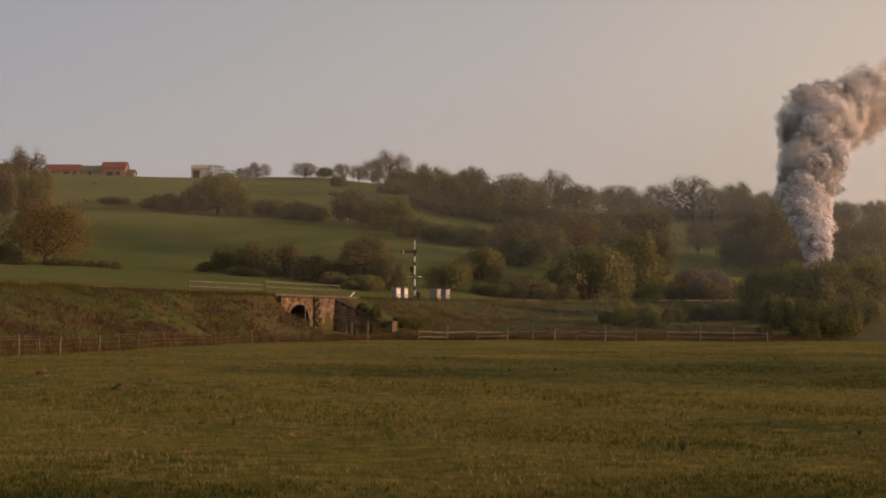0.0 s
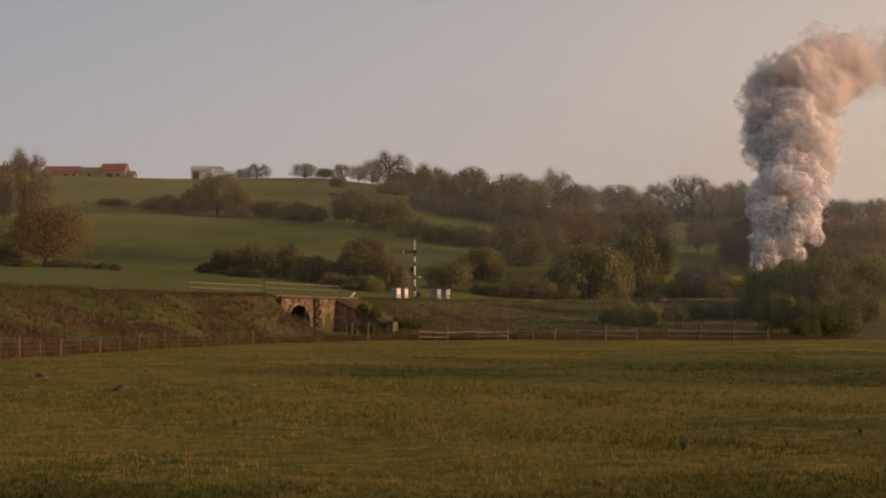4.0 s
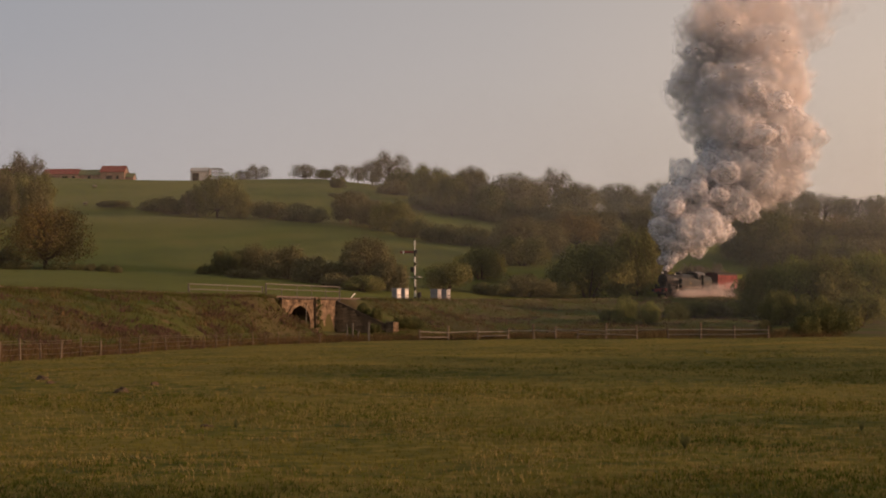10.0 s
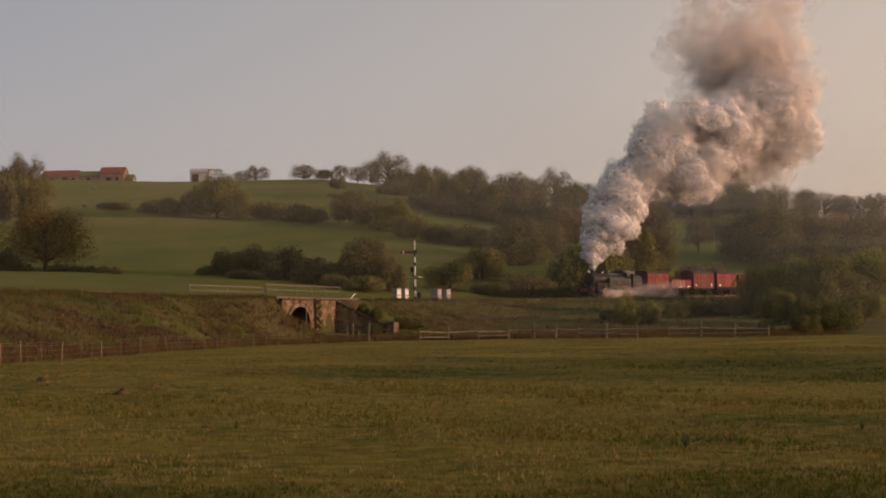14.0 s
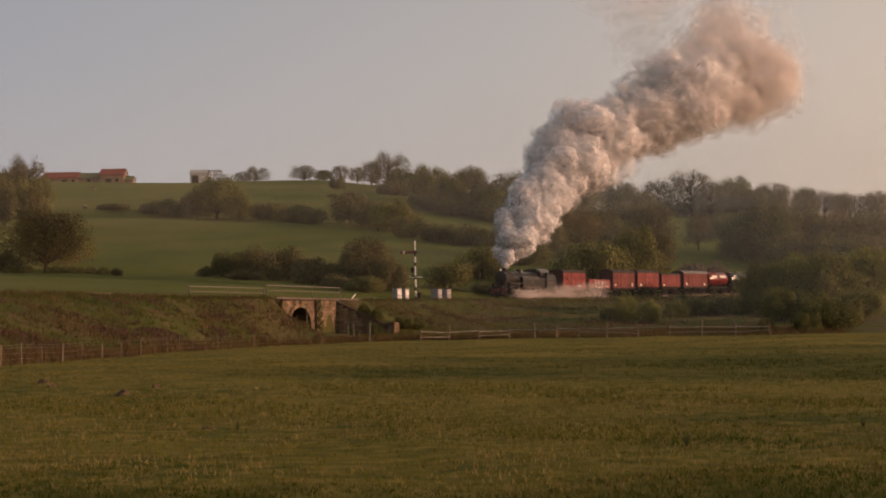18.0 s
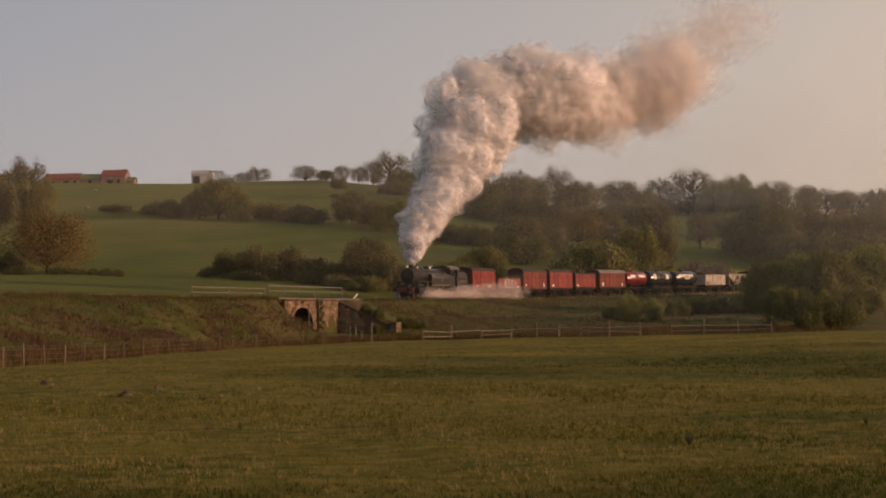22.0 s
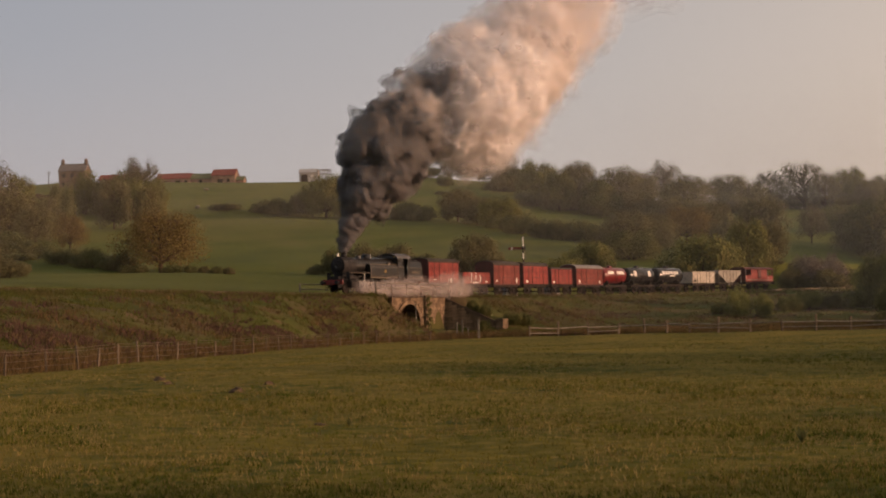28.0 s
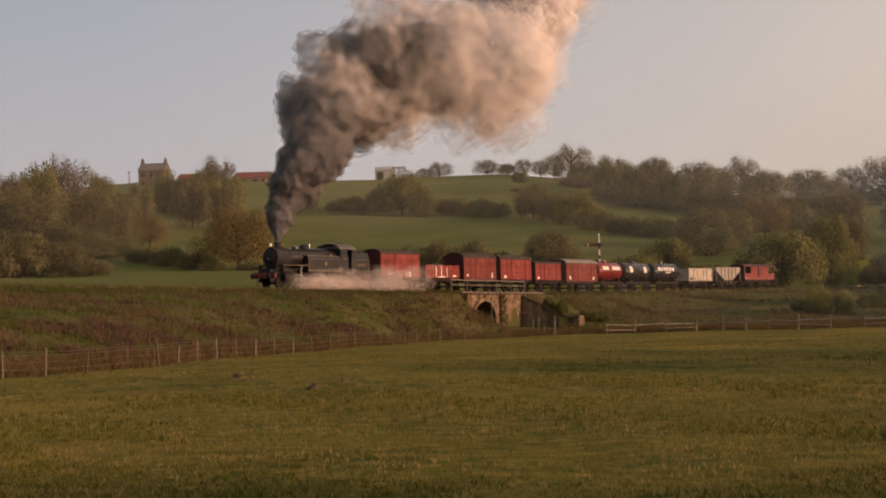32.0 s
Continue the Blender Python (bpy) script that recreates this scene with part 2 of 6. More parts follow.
# ---------------- plan: the line of the railway and the lie of the land ----------------
LINE = [(-86.0, 0.0), (-61.0, 50.0), (-45.6, 81.0), (-29.5, 114.0), (-18.2, 133.5), (-6.9, 153.0), (4.6, 172.5), (14.0, 185.5),
        (23.5, 197.0), (36.2, 211.0), (46.5, 221.5), (68.5, 245.0), (110.0, 290.0), (160.0, 345.0)]
RAIL_Y = [0, 60, 114, 140, 153, 173, 187, 213, 245, 345]
RAIL_Z = [5.2, 5.1, 4.76, 4.45, 4.37, 4.47, 4.62, 5.15, 5.6, 6.4]


def dense(P, n=40):
    P = np.array(P, float)
    out = []
    for i in range(len(P) - 1):
        p0, p1, p2, p3 = P[max(i - 1, 0)], P[i], P[i + 1], P[min(i + 2, len(P) - 1)]
        for k in range(n):
            t = k / n
            out.append(0.5 * (2 * p1 + (p2 - p0) * t + (2 * p0 - 5 * p1 + 4 * p2 - p3) * t * t + (3 * p1 - p0 - 3 * p2 + p3) * t ** 3))
    return np.array(out + [P[-1]])


TRACK = dense(LINE)
TRACK_S = np.r_[0, np.cumsum(np.hypot(*np.diff(TRACK, axis=0).T))]
TRACK_A = np.degrees(np.arctan2(TRACK[:, 0], TRACK[:, 1]))
TRACK_D = np.hypot(TRACK[:, 0], TRACK[:, 1])
S_CHIMNEY = float(np.interp(-29.5, TRACK[:, 0], TRACK_S))


def rail_z(y):
    return np.interp(y, RAIL_Y, RAIL_Z)


def on_track(s, side=0.0, up=0.0):
    """The place s metres along the line, side metres towards the meadow, up metres over the rail heads, and the heading there."""
    x, y = np.interp(s, TRACK_S, TRACK[:, 0]), np.interp(s, TRACK_S, TRACK[:, 1])
    x2, y2 = np.interp(s + 2.0, TRACK_S, TRACK[:, 0]), np.interp(s + 2.0, TRACK_S, TRACK[:, 1])
    x1, y1 = np.interp(s - 2.0, TRACK_S, TRACK[:, 0]), np.interp(s - 2.0, TRACK_S, TRACK[:, 1])
    k = math.hypot(x2 - x1, y2 - y1)
    dx, dy = (x2 - x1) / k, (y2 - y1) / k
    return Vector((x + dy * side, y - dx * side, float(rail_z(y)) + up)), math.atan2(dy, dx)


FENCE_AZ = [-60, -31, -19.7, -12.3, -6.9, -3.1, 0, 3, 5.8, 10, 14, 20, 60]
FENCE_D = [50, 46.6, 63.7, 90, 120, 130.5, 134, 134.5, 128, 125, 124, 129, 200]


def track_edges(az):
    """Distance at which the sight line at az meets the near and the far edge of the formation."""
    d = np.interp(az, TRACK_A, TRACK_D)
    h = np.interp(az, [-40, -14, 0, 4, 8, 14, 26], [60, 44, 31, 33, 34, 28, 22])
    w = 2.9 / np.maximum(0.3, np.sin(np.radians(h)))
    return d - w, d + w


def uneven(x, y, k):
    return np.sin(x * 0.9 * k + 1.3 * np.sin(y * 0.7 * k)) * np.cos(y * 1.1 * k + 1.7 * np.sin(x * 0.6 * k))


HILL_AZ = [-60, -25, -20, -15, -10, -5, -2, 3, 8, 12, 18, 60]
EL_SKY = [0.100, 0.107, 0.110, 0.107, 0.1045, 0.105, 0.099, 0.083, 0.076, 0.072, 0.069, 0.06]
EL_MID = [0.080, 0.083, 0.082, 0.0800, 0.0797, 0.078, 0.075, 0.068, 0.062, 0.058, 0.055, 0.05]
EL_LOW = [0.042, 0.043, 0.0425, 0.0405, 0.0390, 0.0380, 0.037, 0.035, 0.034, 0.033, 0.033, 0.033]


def land(x, y):
    """Height of the ground."""
    x, y = np.asarray(x, float), np.asarray(y, float)
    az, d = np.degrees(np.arctan2(x, y)), np.hypot(x, y)
    azc = np.clip(az, -60, 60)
    yy = d * np.cos(np.radians(azc))
    f = np.interp(azc, FENCE_AZ, FENCE_D)
    e0, e1 = track_edges(azc)
    zr = rail_z(np.interp(azc, TRACK_A, TRACK[:, 1])) - 0.42
    q = -0.63 * (x + 12) + 0.777 * (y - 50) + 1.5 * uneven(x, y, 0.08)
    swell = 0.3 * np.clip((q + 26) / 26, 0, 1) * np.clip((7 - q) / 7, 0, 1) * np.clip((x + 24) / 14, 0, 1)
    meadow = 0.05 * uneven(x, y, 0.25) + 0.03 * uneven(x, y, 1.3) + swell
    u = np.clip((d - f - 1.0) / np.maximum(1.0, e0 - f - 1.0), 0, 1)
    bank = (0.55 * u + 0.45 * u * u * (3 - 2 * u)) * zr + np.sin(math.pi * u) * (0.16 * uneven(x, y, 0.5) + 0.08 * uneven(x, y, 1.7))
    v = np.clip((d - e1) / 22.0, 0, 1)
    d0 = e1 + 22.0
    cosa = np.cos(np.radians(azc))
    z_low = 1.75 + 240 * cosa * np.interp(azc, HILL_AZ, EL_LOW)
    z_mid = 1.75 + 380 * cosa * np.interp(azc, HILL_AZ, EL_MID)
    z_sky = 1.75 + 500 * cosa * np.interp(azc, HILL_AZ, EL_SKY)
    z0 = zr + 1.2
    w = np.clip((d - d0) / np.maximum(5, 240 - d0), 0, 1)
    hill = z0 + (np.maximum(z_low, z0 + 1) - z0) * w
    w2 = np.clip((d - np.maximum(240, d0)) / (380 - np.maximum(240, d0)), 0, 1)
    hill = np.where(d > np.maximum(240, d0), np.maximum(z_low, z0 + 1) + (z_mid - np.maximum(z_low, z0 + 1)) * (0.85 * w2 + 0.15 * w2 * w2 * (3 - 2 * w2)), hill)
    w3 = np.clip((d - 380) / 120, 0, 1)
    hill = np.where(d > 380, z_mid + (z_sky - z_mid) * (1.25 * w3 - 0.25 * w3 * w3), hill)
    hill = hill + 0.35 * uneven(x, y, 0.05) * np.clip((d - d0) / 40, 0, 1)
    fall = np.clip((d - 515) / 900, 0, 1)
    hill = hill * (1 - 0.6 * fall)
    back = zr + (z0 - zr) * v
    z = np.where(d < f + 1.0, meadow, np.where(d < e0, bank, np.where(d < e1, zr, np.where(d < d0, back, hill))))
    # grassy lip along the top of the bank
    z = z + np.interp(az, [-10, -7.4], [0.22, 0.34]) * np.exp(-((d - e0 + 0.9) / 1.1) ** 2) * (d > f + 6)
    # hollow in front of and beneath the stone bridge
    s = 131.63 + (x + 29.5) * 0.5013 + (y - 114) * 0.865
    o = (x + 29.5) * 0.865 - (y - 114) * 0.5013
    front = np.interp(s - 0.28 * np.clip(o - 3.2, 0, 12) * (s > 160), [152.0, 153.2, 154.6, 156.0, 158.0, 162.0, 163.6, 165.0], [9.0, 2.8, 1.9, 1.2, 0.6, 0.5, 0.8, 9.0])
    z = np.where((o > 3.0) & (o < 16) & (d < 170), np.minimum(z, front), z)
    open_to = 1.75 + d * np.interp(az, [-7.3, -6.75, -6.4, -5.5, -4.4, -3.6, -3.2], [0.03, 0.012, 0.006, -0.004, -0.007, -0.007, 0.03])
    z = np.where((o > 3.0) & (s < 163.2 + 0.28 * (o - 3.2)) & (d > f + 1) & (d < 170) & (az > -7.3) & (az < -3.2), np.minimum(z, np.maximum(open_to, 0.35)), z)
    # Earth left across the far end is added to keep the passage dark.
    z = np.where((s > 155.4) & (s < 158.6) & (o > -2.6) & (o < 4), np.minimum(z, 1.0 - 0.05 * o), z)
    behind = np.abs(az) > 75
    return np.where(behind, meadow, z)


def ground_z(x, y):
    return float(land(x, y))


# ---------------- the ground: one sheet to the horizon ----------------
def build_ground():
    az = np.r_[np.arange(-180, -34, 4.0), np.arange(-34, 30, 0.36), np.arange(30, 180, 4.0)]
    rr = [1.0]
    while rr[-1] < 4000:
        r = rr[-1]
        rr.append(r * (1.035 if r < 40 else 1.022 if r < 60 else 1.0075 if r < 260 else 1.02 if r < 620 else 1.15))
    rr = np.array(rr)
    A, R = np.meshgrid(np.radians(az), rr)
    X, Y = R * np.sin(A), R * np.cos(A)
    Z = land(X, Y)
    na, nr = len(az), len(rr)
    V = np.stack([X.ravel(), Y.ravel(), Z.ravel()], 1)
    i, j = np.meshgrid(np.arange(na), np.arange(nr - 1))
    a0, a1 = j * na + i, j * na + (i + 1) % na
    Q = np.stack([a0, a1, a1 + na, a0 + na], -1).reshape(-1, 4)
    V = np.vstack([V, [[0, 0, 0]]])
    me = bpy.data.meshes.new("ground")
    tris = [(len(V) - 1, (k + 1) % na, k) for k in range(na)]
    me.from_pydata(V.tolist(), [], Q.tolist() + tris)
    for m in (M_MEADOW, M_BANK, M_BALLAST, M_PASTURE):
        me.materials.append(m)
    c = V[Q].mean(1)
    cz, cd = np.degrees(np.arctan2(c[:, 0], c[:, 1])), np.hypot(c[:, 0], c[:, 1])
    cc = np.clip(cz, -60, 60)
    f = np.interp(cc, FENCE_AZ, FENCE_D)
    e0, e1 = track_edges(cc)
    idx = np.where(cd < f + 0.5, 0, np.where(cd < e0 + 0.8, 1, np.where(cd < e1 - 0.8, 2, np.where(cd < e1 + 10, 1, 3))))
    idx[np.abs(cz) > 75] = 0
    me.polygons.foreach_set("material_index", np.r_[idx, np.zeros(na, int)].astype(np.int32))
    me.update()
    bm = bmesh.new()
    bm.from_mesh(me)
    bmesh.ops.recalc_face_normals(bm, faces=bm.faces)
    if sum(q.normal.z for q in bm.faces) < 0:
        bmesh.ops.reverse_faces(bm, faces=bm.faces)
    bm.to_mesh(me)
    bm.free()
    me.shade_smooth()
    tagged(new("ground", me), "rough grass meadow, heathy bank and green hill pasture", "ground", kind="structure")


build_ground()


# ---------------- railway track ----------------
def build_track():
    root = thing("railway_track", "single line of rusty rails on timber sleepers and ballast", "railway track", kind="structure")
    ss = np.arange(TRACK_S[0] + 6, TRACK_S[-1] - 6, 2.0)
    for side in (-0.755, 0.755):
        sh = Shape()
        prof = [(-0.07, -0.16), (0.07, -0.16), (0.035, -0.06), (0.035, 0.0), (-0.035, 0.0), (-0.035, -0.06)]
        for s in ss:
            for u, z in prof:
                sh.v.append(tuple(on_track(s, side + u, z)[0]))
        n = len(prof)
        for k in range(len(ss) - 1):
            sh.f += [(k * n + i, k * n + (i + 1) % n, (k + 1) * n + (i + 1) % n, (k + 1) * n + i) for i in range(n)]
        part("rail", sh, M_RAILTOP, root)
    me = Shape().box(-0.125, 0.125, -1.3, 1.3, -0.30, -0.165).mesh("sleeper", M_WOOD)
    near = Shape()
    for k, s in enumerate(np.arange(TRACK_S[0] + 8, TRACK_S[-1] - 8, 0.76)):
        p, h = on_track(s)
        if 100 < s < 300:
            ob = part("sleeper", me, M_WOOD, root)
            ob.matrix_basis = Matrix.Translation(p) @ Matrix.Rotation(h, 4, "Z")
        else:
            m = Matrix.Translation(p) @ Matrix.Rotation(h, 4, "Z")
            near.add([m @ v.co for v in me.vertices], [tuple(q.vertices) for q in me.polygons])
    tagged(part("distant_sleepers", near, M_WOOD, root), kind="stuff")


build_track()

# ---------------- trees ----------------
rng = np.random.default_rng(7)


def leaf_cloud(blobs, count, size, flat=0.75):
    """Vertices and faces of many small leaves set about the given balls (x, y, z, r)."""
    blobs = np.array(blobs, float)
    w = blobs[:, 3] ** 2
    pick = rng.choice(len(blobs), count, p=w / w.sum())
    n = rng.normal(size=(count, 3))
    n /= np.linalg.norm(n, axis=1)[:, None]
    rad = blobs[pick, 3] * (1 - 0.55 * rng.random(count) ** 2.2) * (1 + 0.10 * rng.normal(size=count))
    c = blobs[pick, :3] + n * rad[:, None] * np.array([1, 1, flat])
    o = n + rng.normal(size=(count, 3)) * 0.42
    o /= np.linalg.norm(o, axis=1)[:, None]
    u = np.cross(o, rng.normal(size=(count, 3)))
    u /= np.linalg.norm(u, axis=1)[:, None]
    v = np.cross(o, u)
    s = (size * (0.55 + 0.9 * rng.random(count)))[:, None]
    P = np.stack([c - u * s - v * s * 0.35, c + u * s - v * s * 0.6, c + u * s * 0.5 + v * s, c - u * s * 0.7 + v * s * 0.7], 1)
    return P.reshape(-1, 3), np.arange(count * 4).reshape(-1, 4)


def np_mesh(name, V, Q, material):
    me = bpy.data.meshes.new(name)
    me.from_pydata(V.tolist(), [], Q.tolist())
    me.materials.append(material)
    return me


CROWNS = {}


def crown_set(kind, k):
    """Crown and trunk meshes of unit height and unit half width: one of several shapes of a kind."""
    if (kind, k) in CROWNS:
        return CROWNS[kind, k]
    bush = kind.endswith("_bush")
    leaf = kind.replace("_bush", "")
    tr = Shape()
    blobs = []
    if bush:
        for i in range(30):
            a, q = rng.random() * 6.283, math.sqrt(rng.random()) * 0.66
            z = 0.18 + 0.52 * rng.random() * (1 - 0.6 * q * q)
            blobs.append((q * math.cos(a), q * math.sin(a), z, 0.24 + 0.12 * rng.random()))
        for i in range(5):
            a = i * 1.257 + rng.random()
            tr.tube((0.1 * math.cos(a), 0.1 * math.sin(a), 0), (0.45 * math.cos(a), 0.45 * math.sin(a), 0.6), 0.03, 0.008, 5, False)
        V, Q = leaf_cloud(blobs, 9000, 0.022, 0.9)
    else:
        base = 0.20 if leaf in ("bare", "orange") else 0.12
        nb = 30
        for i in range(nb):
            a = i * 2.4 + rng.random() * 0.6
            h = (i + 0.5) / nb
            q = 0.80 * math.sqrt(max(0.05, 1 - (abs(h - 0.40) / 0.68) ** 2)) * (0.45 + 0.55 * rng.random())
            blobs.append((q * math.cos(a), q * math.sin(a), base + 0.06 + (0.88 - base) * h * (0.95 + 0.1 * rng.random()), (0.19 if leaf == "bare" else 0.25) + 0.10 * rng.random()))
        tr.tube((0, 0, -0.06), (0.01, 0.0, 0.18), 0.058, 0.042, 8, False)
        tr.tube((0.01, 0, 0.18), (0.03, 0.02, 0.5), 0.042, 0.028, 7, False)
        tr.tube((0.03, 0.02, 0.5), (0.0, 0.03, 0.86), 0.028, 0.006, 6, False)
        for x, y, z, r in blobs:
            z0 = max(0.16, min(0.62, z - 0.28 * (0.6 + 0.5 * rng.random())))
            mid = (x * 0.5 + 0.05 * rng.normal(), y * 0.5 + 0.05 * rng.normal(), (z0 + z) / 2 + 0.03)
            tr.tube((0.02, 0.01, z0), mid, 0.022, 0.013, 5, False)
            tr.tube(mid, (x, y, z), 0.013, 0.006, 4, False)
            for j in range(9 if leaf in ("bare", "brown", "orange") else 4):
                e = Vector((x, y, z)) + Vector(rng.normal(size=3)).normalized() * r * 0.86
                b0 = Vector(mid).lerp(Vector((x, y, z)), 0.4 + 0.6 * rng.random())
                tr.tube(b0, e, 0.006, 0.002, 3, False)
        count, size = {"bare": (5200, 0.014), "orange": (15000, 0.0125), "brown": (9500, 0.018)}.get(leaf, (10500, 0.020))
        V, Q = leaf_cloud(blobs, count, size)
    V[:, 2] = np.maximum(V[:, 2], 0.01)
    V[:, 2] /= np.percentile(V[:, 2], 99.5)
    V[:, :2] /= np.percentile(np.hypot(V[:, 0], V[:, 1]), 97)
    CROWNS[kind, k] = (np_mesh("crown", V, Q, LEAF[leaf]), tr.mesh("trunk", M_BARK))
    return CROWNS[kind, k]


TREE_LABEL = {"green": "broad olive-green tree in young leaf", "dark": "dense dark green tree", "brown": "brownish tree just coming into bud",
              "bare": "nearly bare spring tree with fine branches", "orange": "spreading tree with coppery young leaves",
              "green_bush": "rounded olive-green bush", "dark_bush": "dense dark green bush", "brown_bush": "brown twiggy thicket bush",
              "blossom_bush": "pale blossoming thorn bush", "lime_bush": "fresh yellow-green bush", "lime": "fresh yellow-green tree", "orange_bush": "coppery low bush"}
tree_count = [0]


def plant(x, y, top, half, kind, where="on the hillside"):
    z = ground_z(x, y)
    h = max(1.2, top - z)
    tree_count[0] += 1
    crown, trunk = crown_set(kind, tree_count[0] % 3)
    bush = kind.endswith("_bush")
    m = Matrix.Translation((x, y, z - 0.1)) @ Matrix.Rotation(tree_count[0] * 2.1, 4, "Z")
    ob = thing("bush" if bush else "tree", TREE_LABEL[kind] + " " + where, "bush" if bush else "tree", m, group="bushes" if bush else "trees")
    for name, me in (("stem" if bush else "trunk", trunk), ("crown", crown)):
        p = part(name, me, None, ob)
        p.scale = (half, half, h)
    return ob


plant(-112.8, 372.0, 48.7, 6.7, 'bare')
plant(-114.6, 365.0, 43.6, 6.9, 'dark')
plant(-108.3, 368.0, 42.4, 5.1, 'green')
plant(-68.1, 505.0, 60.1, 5.4, 'bare')
plant(-73.3, 505.0, 58.2, 4.1, 'bare')
plant(-50.5, 505.0, 60.3, 5.8, 'bare')
plant(-42.8, 500.0, 57.8, 3.7, 'dark')
plant(-36.7, 500.0, 59.3, 4.1, 'bare')
plant(-29.9, 490.0, 57.7, 3.6, 'bare')
plant(-18.1, 470.0, 59.9, 8.1, 'bare')
plant(-13.7, 450.0, 51.5, 5.5, 'dark')
plant(-24.4, 480.0, 58.4, 4.7, 'bare')
plant(-3.3, 420.0, 49.6, 7.2, 'green')
plant(-8.1, 450.0, 50.6, 4.6, 'brown')
plant(8.4, 425.0, 49.3, 7.6, 'brown')
plant(2.6, 400.0, 44.3, 5.6, 'dark')
plant(21.3, 420.0, 46.6, 8.2, 'brown')
plant(14.1, 400.0, 41.0, 5.9, 'dark')
plant(37.5, 460.0, 52.4, 6.8, 'bare')
plant(28.4, 430.0, 45.7, 6.3, 'brown')
plant(38.4, 400.0, 41.4, 9.1, 'brown')
plant(57.3, 450.0, 46.1, 8.1, 'brown')
plant(71.8, 460.0, 47.7, 7.1, 'bare')
plant(83.0, 460.0, 50.5, 10.1, 'bare')
plant(62.4, 440.0, 42.2, 7.2, 'brown')
plant(97.3, 460.0, 47.7, 7.9, 'green')
plant(87.7, 450.0, 45.0, 6.2, 'bare')
plant(112.8, 470.0, 46.5, 7.7, 'brown')
plant(101.6, 450.0, 43.2, 5.5, 'brown')
plant(126.0, 480.0, 45.9, 5.9, 'brown')
plant(132.9, 480.0, 44.9, 5.1, 'bare')
plant(138.8, 480.0, 43.8, 4.7, 'brown')
plant(144.7, 480.0, 43.4, 5.1, 'bare')
plant(151.0, 480.0, 44.1, 5.1, 'brown')
plant(-66.7, 232.0, 21.9, 7.6, 'orange')
plant(-74.4, 235.0, 15.2, 2.9, 'brown_bush')
plant(-62.9, 225.0, 12.3, 2.3, 'dark_bush')
plant(-70.2, 228.0, 12.7, 2.6, 'dark_bush')
plant(-59.7, 365.0, 41.5, 6.9, 'green')
plant(-65.8, 370.0, 38.1, 4.5, 'brown')
plant(-53.2, 362.0, 36.6, 3.8, 'green')
plant(-91.3, 385.0, 36.7, 5.0, 'dark_bush')
plant(-79.2, 380.0, 36.7, 5.3, 'dark_bush')
plant(-72.0, 375.0, 36.7, 5.2, 'dark_bush')
plant(-45.4, 365.0, 34.3, 5.4, 'dark_bush')
plant(-37.6, 355.0, 32.8, 5.5, 'dark_bush')
plant(-32.8, 350.0, 31.2, 4.0, 'dark_bush')
plant(-23.5, 350.0, 35.3, 6.3, 'brown')
plant(-18.0, 340.0, 32.1, 5.0, 'brown')
plant(-12.0, 330.0, 30.9, 6.2, 'green')
plant(-33.9, 450.0, 49.6, 2.9, 'dark_bush')
plant(-33.4, 420.0, 40.4, 2.1, 'dark_bush')
plant(-7.0, 315.0, 25.6, 4.6, 'dark_bush')
plant(-0.5, 305.0, 23.6, 4.7, 'dark_bush')
plant(5.6, 300.0, 22.8, 4.9, 'dark_bush')
plant(10.4, 295.0, 21.6, 3.6, 'dark_bush')
plant(-32.5, 210.0, 13.2, 2.6, 'dark_bush')
plant(-36.3, 212.0, 11.1, 1.9, 'dark_bush')
plant(-28.5, 212.0, 14.0, 3.6, 'brown_bush')
plant(-23.0, 205.0, 13.3, 4.2, 'brown_bush')
plant(-18.5, 198.0, 11.4, 3.6, 'brown_bush')
plant(-28.9, 200.0, 9.9, 2.8, 'brown_bush')
plant(-11.1, 195.0, 13.9, 4.5, 'brown')
plant(-13.9, 198.0, 11.6, 2.4, 'dark_bush')
plant(-7.4, 192.0, 10.8, 2.7, 'brown_bush')
plant(-10.9, 186.0, 8.2, 3.0, 'green_bush')
plant(-14.9, 188.0, 8.7, 2.1, 'brown_bush')
plant(0.5, 205.0, 10.6, 3.5, 'green_bush')
plant(6.1, 225.0, 13.9, 4.0, 'green_bush')
plant(3.4, 232.0, 13.1, 2.8, 'lime_bush')
plant(14.7, 275.0, 22.5, 5.8, 'brown')
plant(20.2, 280.0, 22.1, 5.3, 'brown')
plant(29.0, 300.0, 25.0, 6.7, 'orange')
plant(15.0, 260.0, 17.7, 5.3, 'dark_bush')
plant(7.2, 205.0, 7.6, 3.0, 'dark_bush')
plant(12.4, 208.0, 8.9, 4.4, 'brown_bush')
plant(17.2, 210.0, 7.7, 3.4, 'dark_bush')
plant(22.6, 216.0, 13.7, 6.7, 'green_bush')
plant(19.6, 222.0, 10.8, 3.6, 'green_bush')
plant(31.8, 228.0, 16.8, 4.3, 'green')
plant(33.8, 270.0, 19.9, 4.8, 'brown')
plant(36.9, 240.0, 16.9, 3.9, 'brown')
plant(49.4, 330.0, 28.7, 6.7, 'brown')
plant(36.8, 320.0, 27.3, 5.2, 'brown')
plant(55.4, 300.0, 24.4, 3.7, 'bare')
plant(63.7, 275.0, 23.7, 7.2, 'dark')
plant(61.3, 285.0, 22.1, 5.1, 'brown')
plant(75.5, 290.0, 23.7, 7.1, 'brown')
plant(82.3, 285.0, 21.5, 7.0, 'brown')
plant(87.7, 280.0, 21.2, 6.9, 'brown')
plant(41.4, 228.0, 10.6, 3.4, 'blossom_bush')
